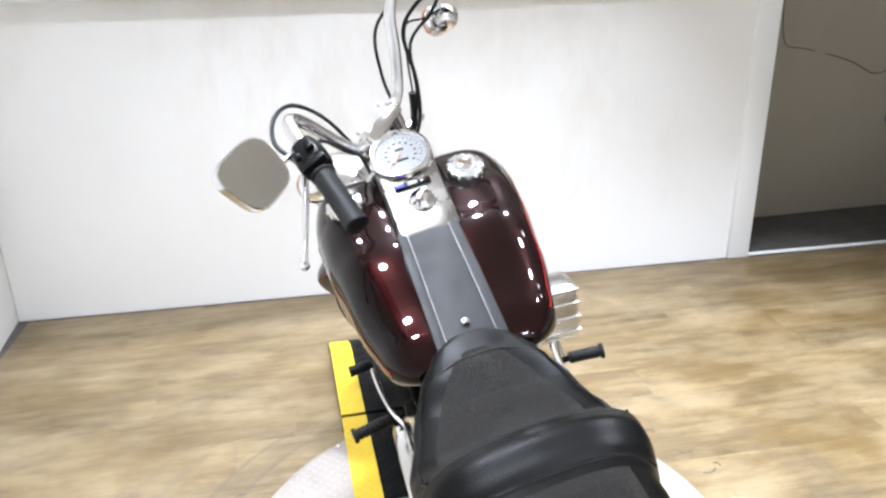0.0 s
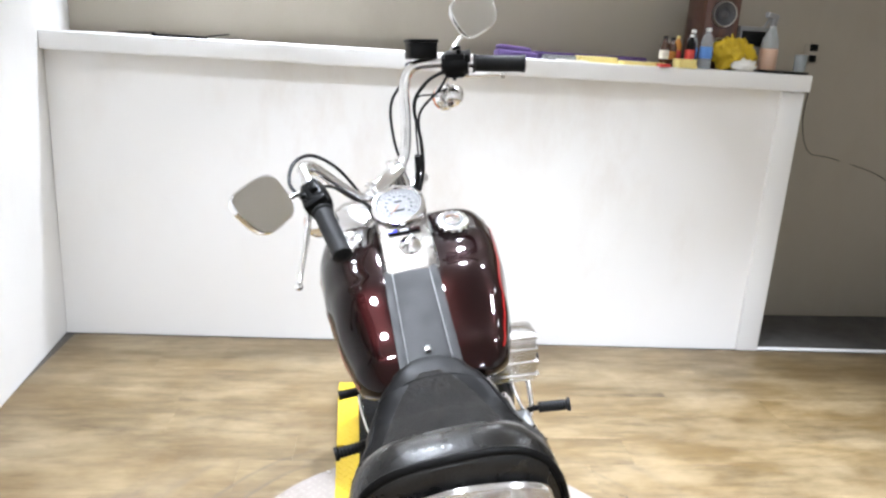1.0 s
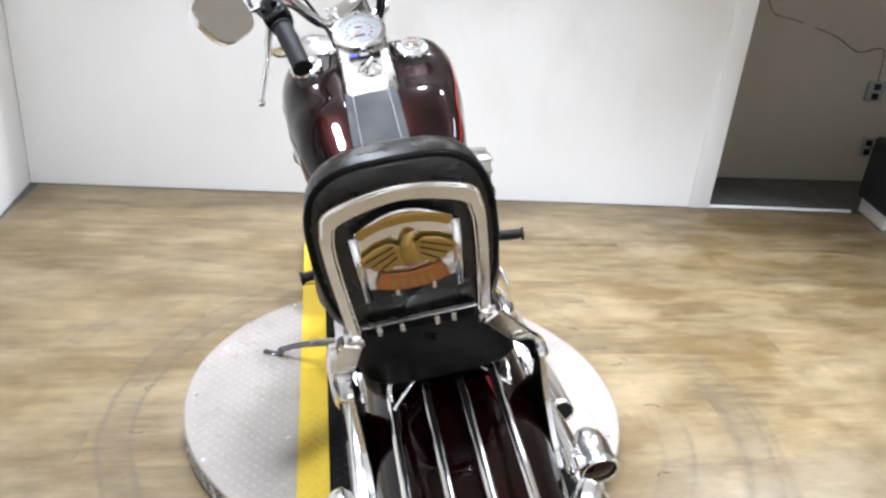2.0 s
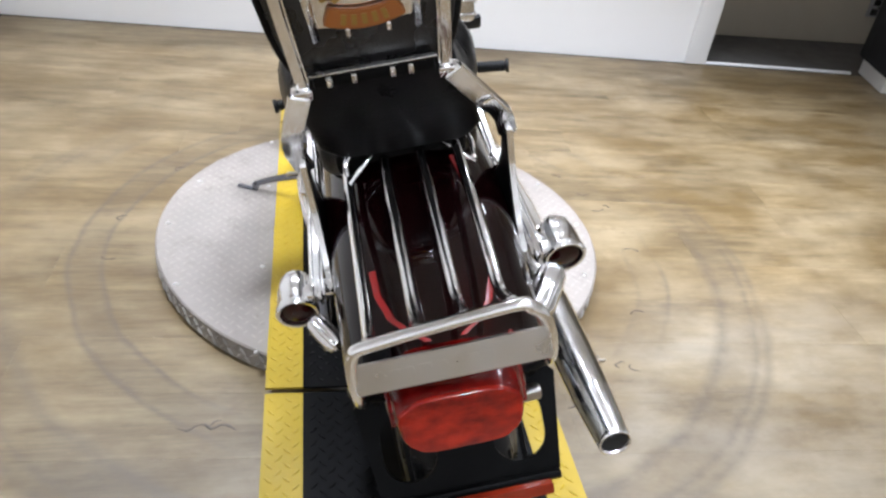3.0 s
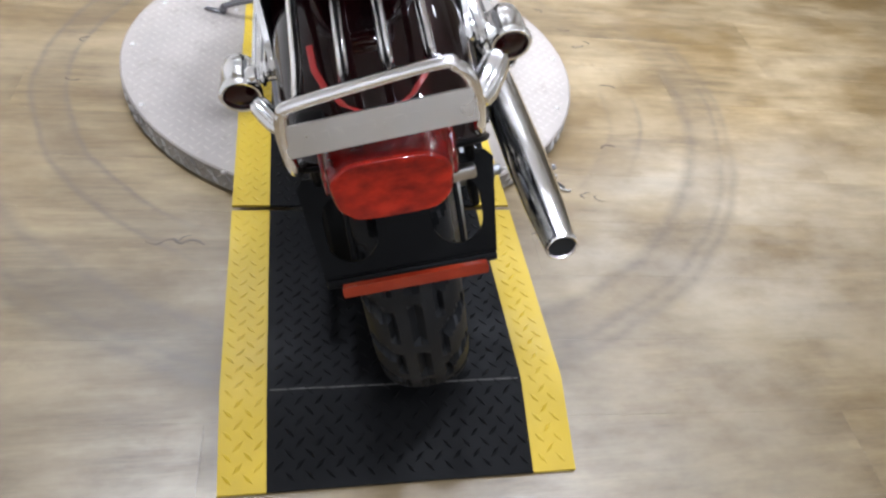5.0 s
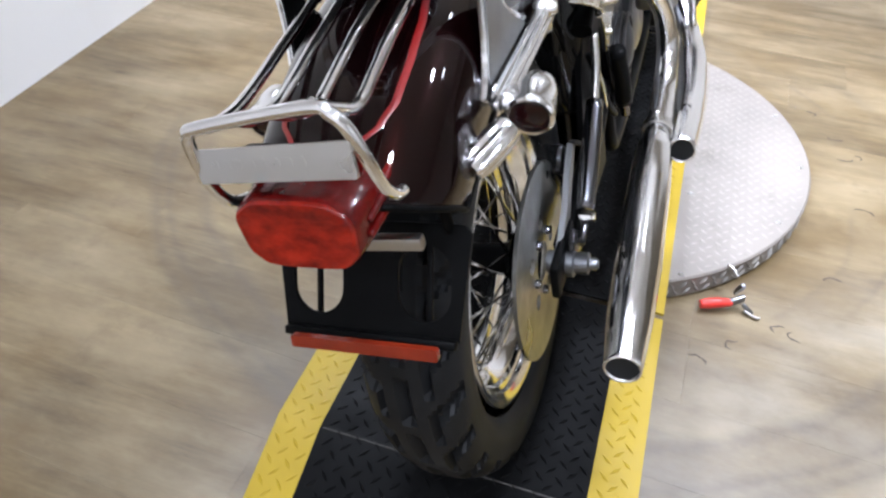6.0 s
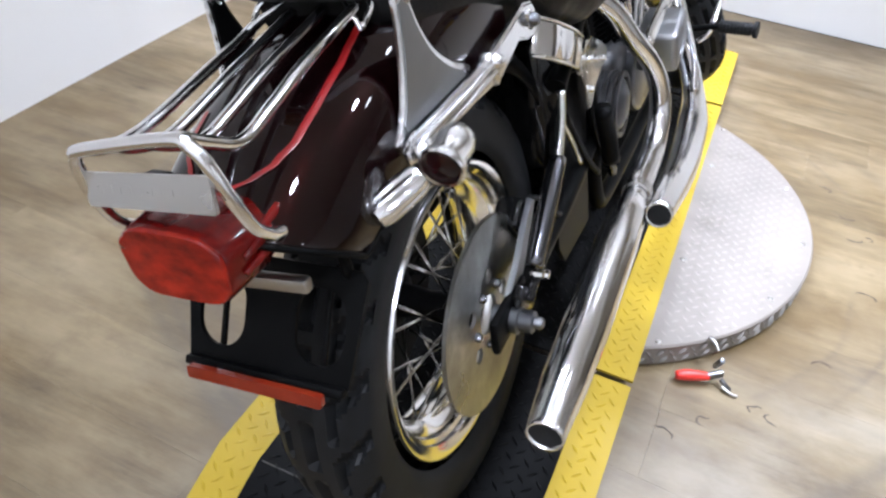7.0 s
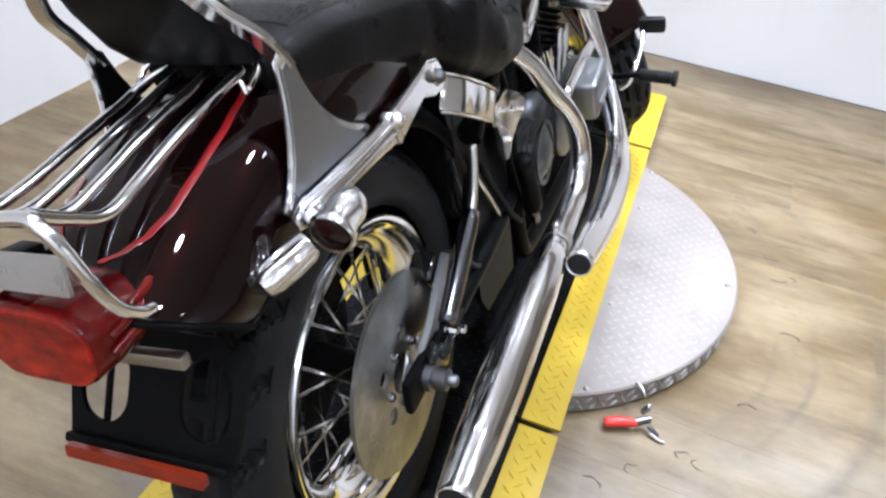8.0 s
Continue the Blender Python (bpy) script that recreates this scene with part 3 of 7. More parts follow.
for i in range(count):
    for row, up in ((0, 0.018), (1, 0.038)):
        a = 2 * math.pi * (i + 0.5 * row) / count
        at = Matrix.Translation((DISC_R * math.cos(a), DISC_R * math.sin(a), up)) @ Euler((0, 0, a + math.pi / 2)).to_matrix().to_4x4() @ pose(0, 0, 0, 90, 0, 0) @ pose(0, 0, 0, 0, 0, 45 if (i + row) % 2 else -45)
        verts = [bm.verts.new(at @ V(*p)) for p in ((-0.012, 0, -0.003), (0, -0.004, -0.003), (0.012, 0, -0.003), (0, 0.004, -0.003), (-0.007, 0, 0.0014), (0.007, 0, 0.0014))]
        a_, b_, c_, d_, e_, f_ = verts
        for tri in ((a_, b_, e_), (b_, f_, e_), (b_, c_, f_), (c_, d_, f_), (d_, e_, f_), (d_, a_, e_)):
            bm.faces.new(tri)
finish(bm)
tagged(part("rim_tread", bm, RIM_GRIME, table), kind="stuff")
for x, y in ((-0.528, -0.272), (-0.326, -0.522), (-0.526, 0.23), (0.583, 0.012), (0.527, 0.255), (0.325, 0.264), (0.326, -0.50), (0.527, -0.24), (-0.583, 0.0), (-0.326, -0.20), (0.325, -0.20), (-0.326, 0.50), (0.326, 0.50), (-0.326, 0.21)):
    bm = bmesh.new()
    lathe(bm, [(0.0, 0.0035), (0.004, 0.0032), (0.0065, 0.001), (0.0065, -0.002), (0.0, -0.002)], pose(x, y, DISC_TOP), 12)
    part("screw", bm, STEEL, table)


def ramp_section(name, y0, y1, slope_end, label):
    """A flat length of ramp with yellow edges; slope_end runs down to the floor at that y."""
    ob = thing(name, pose(0, (y0 + y1) / 2, 0), label, "ramp", "ramp sections")
    back = pose(0, -(y0 + y1) / 2, 0)
    stops = [(y0, DECK_TOP), (y1, DECK_TOP)]
    if slope_end is not None:
        stops = sorted([(y0, DECK_TOP), (y1, DECK_TOP), (slope_end, 0.006)])

    def z_of(x, y):
        for (ya, za), (yb, zb) in zip(stops, stops[1:]):
            if ya - 1e-6 <= y <= yb + 1e-6:
                return za + (zb - za) * (y - ya) / (yb - ya)
        return stops[0][1] if y < stops[0][0] else stops[-1][1]

    ya, yb = stops[0][0] + 0.003, stops[-1][0] - 0.003
    inner = [s for s in stops if ya < s[0] < yb]
    line = [(ya, z_of(0, ya)), *inner, (yb, z_of(0, yb))]
    for piece, xa, xb, mat in (("edge_band", -RAMP_X, -RAMP_X + BAND, YELLOW), ("deck", -RAMP_X + BAND, RAMP_X - BAND, DECK_BLACK), ("edge_band", RAMP_X - BAND, RAMP_X, YELLOW)):
        bm = bmesh.new()
        rings = []
        for y, z in line:
            rings.append([V(xa, y, z - 0.005), V(xb, y, z - 0.005), V(xb, y, z), V(xa, y, z)])
        loft(bm, rings)
        finish(bm)
        lozenges(bm, lambda x, y: xa + 0.010 < x < xb - 0.010 and ya + 0.014 < y < yb - 0.014, (-0.2875, 0.3, ya + 0.02, yb), 0.0235, 0.0016, z_of)
        bmesh.ops.transform(bm, matrix=back, verts=bm.verts)
        part(piece, bm, mat, ob)
    if slope_end is not None:
        for side in (-1, 1):
            bm = bmesh.new()
            xa, xb = side * (RAMP_X - 0.006), side * (RAMP_X - 0.002)
            rings = [[V(xa, y, 0.0), V(xb, y, 0.0), V(xb, y, max(z - 0.0052, 0.0005)), V(xa, y, max(z - 0.0052, 0.0005))] for y, z in line]
            loft(bm, rings)
            finish(bm)
            bmesh.ops.transform(bm, matrix=back, verts=bm.verts)
            part("side_skirt", bm, BLACK_METAL, ob)
    return ob


ramp_section("ramp", -0.640, 0.640, None, "tread-plate wheel track with yellow edges across the turntable")
loading_ramp = ramp_section("ramp", -1.104, -0.650, -1.262, "black tread-plate loading ramp with yellow edges, sloping to the floor")
bm = bmesh.new()
box(bm, (2 * (RAMP_X - BAND) - 0.012, 0.0022, 0.0012), pose(0, -0.227, DECK_TOP), 0)
part("worn_seam", bm, CONCRETE, loading_ramp, "pale worn line across the bend")
ramp_section("ramp", 0.650, 1.104, 1.262, "black tread-plate exit ramp with yellow edges, sloping to the floor")

# Old bolt scars on a ring round the turntable.
scar_rng = random.Random(8)
for x, y, size in ((-0.603, 0.408, 0.05), (-0.721, 0.115, 0.05), (-0.727, -0.074, 0.045), (0.638, 0.414, 0.05), (0.709, 0.303, 0.05), (0.75, -0.045, 0.06), (0.664, -0.339, 0.05), (0.58, -0.54, 0.05), (0.724, 0.203, 0.05), (0.547, -0.533, 0.045), (0.458, -0.611, 0.05), (0.378, -0.677, 0.05), (0.753, 0.216, 0.04)):
    bm = bmesh.new()
    a0 = scar_rng.random() * 6.28
    pts = []
    for k in range(7):
        a = a0 + k * 0.45
        pts.append(V(size * 0.45 * math.cos(a) + 0.004 * scar_rng.random(), size * 0.28 * math.sin(a) + 0.004 * scar_rng.random(), 0.0))
    tube(bm, pts, [0.0007, 0.0022, 0.0012, 0.0024, 0.0006], 5, 3)
    bmesh.ops.scale(bm, vec=(1, 1, 0.5), verts=bm.verts)
    mark = part("floor_scar", bm, DARK_MARK)
    mark.location = (x, y, 0.0004)
    tagged(mark, "dark curved scar worn into the plank floor", "floor scar", "floor scars", "structure")

# A longer cracked gouge beside the ramp.
bm = bmesh.new()
tube(bm, [V(-0.062, 0.004, 0), V(-0.040, -0.006, 0), V(-0.024, 0.006, 0), V(-0.006, 0.010, 0), V(0.008, -0.003, 0), V(0.026, 0.007, 0), V(0.044, 0.003, 0), V(0.058, -0.009, 0)], [0.0006, 0.0026, 0.0012, 0.0042, 0.0020, 0.0034, 0.0008], 5, 2)
tube(bm, [V(0.004, 0.002, 0), V(0.012, 0.016, 0), V(0.030, 0.021, 0)], [0.0005, 0.0018, 0.0005], 5, 2)
bmesh.ops.scale(bm, vec=(1, 1, 0.3), verts=bm.verts)
gouge = part("floor_scar", bm, DARK_MARK)
gouge.location = (-0.417, -0.680, 0.0004)
tagged(gouge, "long dark cracked gouge in the plank floor", "floor scar", "floor scars", "structure")

# Locking clamp at the turntable's edge.
clamp = thing("locking_clamp", pose(0.425, -0.512, 0.0, 0, 0, 14), "locking clamp with a red dipped handle on the floor", "clamp")
bm = bmesh.new()
tube(bm, [V(-0.048, -0.004, 0.016), V(-0.02, 0, 0.019), V(0.018, 0.004, 0.020)], [0.009, 0.012, 0.011, 0.008], 12)
part("handle", bm, RED_GRIP, clamp, "red dipped handle")
bm = bmesh.new()
box(bm, (0.034, 0.010, 0.018), pose(0.030, 0.008, 0.024, 0, -14, 18), 0.003)
box(bm, (0.010, 0.012, 0.05), pose(0.036, 0.030, 0.036, 28, 0, 0), 0.003)
box(bm, (0.03, 0.008, 0.008), pose(0.052, -0.004, 0.012, 0, 30, -30), 0.002)
part("jaw", bm, GUNMETAL, clamp)
bm = bmesh.new()
tube(bm, [V(0.030, 0.042, 0.058), V(0.022, 0.056, 0.066), V(0.012, 0.070, 0.066)], 0.0045, 8)
part("screw_spindle", bm, STEEL, clamp)
bm = bmesh.new()
tube(bm, [V(0.045, -0.008, 0.010), V(0.064, -0.020, 0.006), V(0.076, -0.022, 0.005)], 0.003, 8)
part("release_lever", bm, STEEL, clamp)

# ---- motorcycle ----
LEAN = 13.27
bike = thing("motorcycle", pose(0.0535, 0.014, 0.0645, 0, -LEAN, 0) @ pose(0, 0, 0, 0, 0, 0.29) @ Matrix.Scale(1.0173, 4), "dark maroon and chrome cruiser motorcycle leaning on its side stand", "motorcycle")
PIVOT = V(0, 0.20, 0.93)
RAKE = radians(32)
STEER = Matrix.Translation(PIVOT) @ Matrix.Rotation(radians(44.8), 4, V(0, -math.sin(RAKE), math.cos(RAKE))) @ Matrix.Translation(-PIVOT)
ALONG_X = Matrix.Rotation(radians(90), 4, "Y")


TAIL = V(0.005, -0.010, 0.018)
# Where an assembly is bolted on, off the axes in which its parts are drawn.
MOUNT = {
    "rear_fender": TAIL, "fender_strut": TAIL, "sissy_bar_plate": TAIL,
    "sissy_bar": V(0.006, -0.006, 0.020), "backrest": V(0.006, -0.006, 0.020), "backrest_piping": V(0.006, -0.006, 0.020), "backrest_mount": V(0.006, -0.006, 0.020),
    "luggage_rack": V(0.007, -0.008, 0.020), "tail_lamp": V(0.004, -0.018, 0.022), "licence_bracket": V(0.007, -0.009, 0.018),
    "muffler": V(-0.012, -0.006, 0.014), "dash_console": V(0.004, 0.008, -0.006),
}


def bit(name, bm, mat, parent=None, label="", steer=False, sharp=0.65):
    """A part of the motorcycle, in its own upright axes; steer: turned with the handlebar."""
    if steer:
        bmesh.ops.transform(bm, matrix=STEER, verts=bm.verts)
    ob = part(name, bm, mat, parent or bike, label, sharp)
    ob.location = MOUNT.get(name, V(0, 0, 0))
    return ob


# wheels
def tyre_mesh(radius, rim_r, half_w, blocks, turns=264, across=44):
    bm = bmesh.new()
    mid_r = (radius + rim_r) / 2 + 0.004
    tall = radius - mid_r
    rows = []
    for i in range(turns):
        a = 2 * math.pi * i / turns
        row = []
        for j in range(across + 1):
            b = radians(-136 + 272 * j / across)
            x = half_w * math.copysign(abs(math.sin(b)) ** 0.85, math.sin(b))
            r = mid_r + tall * math.copysign(abs(math.cos(b)) ** 0.8, math.cos(b))
            bd = abs(math.degrees(b))
            cell = (i / turns * blocks + (0.0 if b > 0 else 0.5)) % 1.0
            slant = (cell + 0.010 * bd) % 1.0
            groove = (24 < bd < 72 and slant < 0.24) or (20 < bd < 27 and slant < 0.62) or (bd < 5 and (i // 3) % 4 != 0)
            if groove:
                r -= 0.012
                x *= 0.985
            row.append(bm.verts.new((x, r * math.cos(a), r * math.sin(a))))
        rows.append(row)
    for i in range(turns):
        a, b = rows[i], rows[(i + 1) % turns]
        for j in range(across):
            bm.faces.new((a[j], a[j + 1], b[j + 1], b[j]))
    finish(bm)
    return bm


def wheel(name, centre, radius, rim_r, half_w, label, turn=None):
    place = (turn or Matrix()) @ Matrix.Translation(centre)
    bm = bmesh.new()
    w = half_w * 0.80
    lathe(bm, [(rim_r + 0.006, -w), (rim_r + 0.008, -w + 0.004), (rim_r - 0.004, -w + 0.010), (rim_r - 0.020, -w + 0.022), (rim_r - 0.030, -0.016), (rim_r - 0.032, 0), (rim_r - 0.030, 0.016), (rim_r - 0.020, w - 0.022), (rim_r - 0.004, w - 0.010), (rim_r + 0.008, w - 0.004), (rim_r + 0.006, w), (rim_r - 0.002, w - 0.001), (rim_r - 0.008, w - 0.005), (rim_r - 0.012, w - 0.007), (rim_r - 0.013, w - 0.014), (rim_r - 0.020, w - 0.017), (rim_r - 0.022, w - 0.024), (rim_r - 0.030, w - 0.028), (rim_r - 0.037, 0.013), (rim_r - 0.041, 0.009), (rim_r - 0.042, 0), (rim_r - 0.041, -0.009), (rim_r - 0.037, -0.013), (rim_r - 0.030, -w + 0.028), (rim_r - 0.022, -w + 0.024), (rim_r - 0.020, -w + 0.017), (rim_r - 0.013, -w + 0.014), (rim_r - 0.012, -w + 0.007), (rim_r - 0.008, -w + 0.005), (rim_r - 0.002, -w + 0.001), (rim_r + 0.006, -w)], ALONG_X, 96)
    ob = part(name, bm, CHROME, bike, label)
    ob.matrix_local = place
    part("tyre", tyre_mesh(radius, rim_r, half_w, 24), RUBBER, ob, "black tyre with slanted tread blocks", 0.5)
    bm = bmesh.new()
    lathe(bm, [(0.0, -0.075), (0.018, -0.075), (0.022, -0.070), (0.045, -0.062), (0.047, -0.054), (0.026, -0.045), (0.021, 0), (0.026, 0.045), (0.047, 0.054), (0.045, 0.062), (0.022, 0.070), (0.018, 0.075), (0.0, 0.075)], ALONG_X, 40)
    part("hub", bm, BLACK_METAL, ob)
    bm = bmesh.new()
    tube(bm, [V(0, 0, 0), V(0, 0, 1)], 0.0021, 6, smooth=False)
    shared = bpy.data.meshes.new("spoke")
    for face in bm.faces:
        face.smooth = True
    bm.to_mesh(shared)
    bm.free()
    shared.materials.append(CHROME)
    for i in range(40):
        side = 1 if i % 2 else -1
        a = 2 * math.pi * (i + 0.5) / 40
        lean_ = (1 if (i // 2) % 2 else -1) * 0.62
        foot = V(side * 0.057, 0.042 * math.cos(a + lean_), 0.042 * math.sin(a + lean_))
        tip = V(side * 0.006, (rim_r - 0.034) * math.cos(a), (rim_r - 0.034) * math.sin(a))
        spoke = new("spoke", shared)
        spoke.parent = ob
        spoke.matrix_local = along(foot, tip) @ Matrix.Diagonal((1, 1, (tip - foot).length, 1))
    return ob


REAR = V(0, -0.931, 0.3105)
rear = wheel("rear_wheel", REAR, 0.316, 0.208, 0.066, "chrome wire-spoked rear wheel")


def disc_on(ob, x, radius, hole_r=0.060):
    bm = bmesh.new()
    holes = [circle(0, 0, 0.030, 32)] + [circle(hole_r * math.cos(a), hole_r * math.sin(a), 0.0125, 14) for a in (2 * math.pi * i / 5 + 0.4 for i in range(5))]
    plate(bm, circle(0, 0, radius, 72), 0.0055, Matrix.Translation((x, 0, 0)) @ ALONG_X, holes)
    part("brake_disc", bm, DISC_STEEL, ob, "worn steel brake disc with holes")
    for i in range(5):
        a = 2 * math.pi * i / 5 + 1.03
        bm = bmesh.new()
        lathe(bm, [(0.0, 0.009), (0.005, 0.008), (0.007, 0.004), (0.007, -0.001), (0.0, -0.001)], Matrix.Translation((x, 0, 0)) @ ALONG_X @ pose(0.046 * math.cos(a), 0.046 * math.sin(a), 0.005), 10)
        part("disc_bolt", bm, DARK_CHROME, ob)


disc_on(rear, 0.086, 0.144)
bm = bmesh.new()
lathe(bm, [(0.02, -0.105), (0.148, -0.105), (0.153, -0.100), (0.153, -0.078), (0.148, -0.074), (0.02, -0.074)], ALONG_X, 60)
part("belt_pulley", bm, BLACK_METAL, rear)
bm = bmesh.new()
lathe(bm, [(0.0, 0.172), (0.006, 0.172), (0.009, 0.168), (0.009, 0.160), (0.016, 0.158), (0.016, 0.140), (0.021, 0.138), (0.021, 0.128), (0.017, 0.126), (0.017, 0.100), (0.0, 0.100)], ALONG_X, 12)
part("axle_nut", bm, GUNMETAL, rear, "dull steel axle nut with washer")

FRONT = V(0, 0.57, 0.312)
front = wheel("front_wheel", FRONT, 0.314, 0.208, 0.064, "chrome wire-spoked front wheel turned to one side", STEER)
disc_on(front, 0.080, 0.146)

# swingarm, frame
for side in (-1, 1):
    bm = bmesh.new()
    tube(bm, [V(side * 0.10, -0.38, 0.33), V(side * 0.115, -0.62, 0.325), V(side * 0.118, -0.90, 0.314)], 0.017, 12)
    tube(bm, [V(side * 0.105, -0.38, 0.60), V(side * 0.11, -0.50, 0.60), V(side * 0.112, -0.64, 0.53)], 0.017, 12)
    box(bm, (0.014, 0.12, 0.055), pose(side * 0.120, -0.925, 0.314), 0.006)
    bit("swingarm", bm, BLACK_METAL, label="black swingarm leg")
for side in (-1, 1):
    bm = bmesh.new()
    tube(bm, [V(side * 0.148, -0.757, 0.472), V(side * 0.150, -0.825, 0.428), V(side * 0.152, -0.898, 0.382)], [0.0125, 0.0140, 0.0140, 0.0125], 16)
    strut = bit("swingarm_strut", bm, DARK_CHROME, label="dark chrome strut cover beside the wheel")
    bm = bmesh.new()
    tube(bm, [V(side * 0.146, -0.722, 0.560), V(side * 0.148, -0.731, 0.526), V(side * 0.148, -0.742, 0.495), V(side * 0.148, -0.758, 0.472)], [0.0062, 0.0062, 0.0075], 12)
    part("clevis_rod", bm, DULL_CHROME, strut)
    bm = bmesh.new()
    tube(bm, [V(side * 0.148, -0.728, 0.512), V(side * 0.146, -0.670, 0.448), V(side * 0.140, -0.615, 0.388)], 0.0038, 10)
    part("strut_rod", bm, DULL_CHROME, strut)
    bm = bmesh.new()
    plate(bm, [(-0.46, 0.50), (-0.60, 0.52), (-0.64, 0.46), (-0.66, 0.36), (-0.65, 0.235), (-0.62, 0.19), (-0.46, 0.18)], 0.010, Matrix(((0, 0, side, side * 0.098), (1, 0, 0, 0), (0, 1, 0, 0), (0, 0, 0, 1))))
    bit("frame_side_plate", bm, BLACK_METAL, label="black frame plate ahead of the wheel")
bm = bmesh.new()
tube(bm, [V(0, 0.16, 0.88), V(0, 0.0, 0.82), V(0, -0.32, 0.68), V(0, -0.55, 0.62)], 0.022, 12)
for side in (-1, 1):
    tube(bm, [V(side * 0.03, 0.22, 0.80), V(side * 0.08, 0.36, 0.48), V(side * 0.10, 0.33, 0.20), V(side * 0.105, 0.20, 0.155), V(side * 0.105, -0.30, 0.155), V(side * 0.105, -0.40, 0.22), V(side * 0.10, -0.42, 0.48), V(side * 0.08, -0.45, 0.63)], 0.016, 12)
tube(bm, [V(0, 0.215, 0.80), V(0, 0.155, 0.98)], 0.030, 16, smooth=False)
bit("frame", bm, BLACK_METAL)
bm = bmesh.new()
tube(bm, [V(0.118, -0.49, 0.50), V(0.122, -0.47, 0.40), V(0.124, -0.42, 0.315)], 0.006, 8)
tube(bm, [V(0.122, -0.640, 0.49), V(0.128, -0.53, 0.35), V(0.132, -0.475, 0.295)], 0.006, 8)
bit("exhaust_bracket", bm, BLACK_METAL)

# rear fender
FEND_R, FEND_W = 0.400, 0.104
FEND_C = V(0, -0.905, 0.314)


def fender_point(turn, cross, out=0.0, radius=FEND_R, width=FEND_W, centre=FEND_C, skirt=0.012, flare=0.052, crown=0.104):
    """turn: degrees round the wheel, 0 at the top, plus to the rear. cross: -1 to 1 over the crown, beyond that down the skirts."""
    c = max(-1.0, min(1.0, cross))
    b = c * math.pi / 2
    x = (width + out) * math.copysign(abs(math.sin(b)) ** 0.72, math.sin(b))
    radius += flare * max(0.0, turn / 45) ** 1.5
    r = radius - 0.058 + (crown + out) * abs(math.cos(b)) ** 0.75
    if abs(cross) > 1:
        r -= (abs(cross) - 1) * skirt
    a = radians(turn)
    return centre + V(x, -r * math.sin(a), r * math.cos(a))


def fender_rows(first, last, steps=60, tail=0.0, lip=0.0, **shape):
    """Rows of points over the fender, front to rear; tail: how far the skirts are cut back at the rear, in degrees; lip: how far the end rolls in."""
    crosses = [-2.0, -1.6, -1.3] + [-1 + 2 * i / 24 for i in range(25)] + [1.3, 1.6, 2.0]
    rows = []
    for i in range(steps + 1):
        turn = first + (last - first) * i / steps
        late = max(0.0, (turn - last + 18) / 18) ** 2
        roll = max(0.0, (turn - last + 3.0) / 3.0) ** 2 * lip
        rows.append([fender_point(turn - tail * late * (min(abs(c), 1.6) / 1.6) ** 3, c, -roll, **shape) for c in crosses])
    return rows


def fender_mesh(first, last, steps=60, tail=0.0, lip=0.0, **shape):
    bm = bmesh.new()
    loft(bm, fender_rows(first, last, steps, tail, lip, **shape), caps=False, wrap=False)
    bmesh.ops.recalc_face_normals(bm, faces=bm.faces)
    top = min(bm.faces, key=lambda f: -f.calc_center_median().z)
    if top.normal.z < 0:
        bmesh.ops.reverse_faces(bm, faces=bm.faces)
    return bm


def thicken(ob, by):
    mod = ob.modifiers.new("thickness", "SOLIDIFY")
    mod.thickness, mod.offset = by, -1.0
    return ob


fender = thicken(bit("rear_fender", fender_mesh(-16, 48.5, 90, 6.0, 0.002), MAROON, label="glossy dark maroon rear fender"), 0.004)
# The stripe shows further up on one flank than on the other.
for side, first_turn in ((-1, 34), (1, 18)):
    bm = bmesh.new()
    rows = []
    for i in range(61):
        turn = first_turn + (43.5 - first_turn) * i / 60
        mid_x = interp(turn, [(18, 0.047), (22, 0.052), (26, 0.056), (32, 0.057), (37, 0.055), (40, 0.047), (42, 0.034), (43.5, 0.016)])
        row = []
        for dx, lift in ((-0.0033, 0.0012), (0.0, 0.0018), (0.0033, 0.0012)):
            cross = math.asin(((mid_x + dx) / FEND_W) ** (1 / 0.72)) / (math.pi / 2)
            row.append(fender_point(turn, side * cross, lift))
        rows.append(row)
    loft(bm, rows, caps=False, wrap=False)
    part("pinstripe", bm, RED_STRIPE, fender, "bright red stripe")
    bm = bmesh.new()
    tube(bm, [row[0 if side < 0 else -1] for row in fender_rows(-16, 48.5, 30, 6.0, 0.002)], 0.0030, 8, 2)
    part("edge_bead", bm, BLACK_METAL, fender)
bm = bmesh.new()
tube(bm, fender_rows(-16, 48.5, 30, 6.0, 0.002)[-1], 0.0032, 8, 2)
part("tail_bead", bm, BLACK_METAL, fender)

inner_shape = {"radius": 0.384, "width": 0.086, "skirt": 0.006, "flare": 0.0, "crown": 0.040}
thicken(bit("inner_fender", fender_mesh(-108, -14, 50, **inner_shape), BLACK_METAL, label="black inner fender ahead of the tyre"), 0.003)

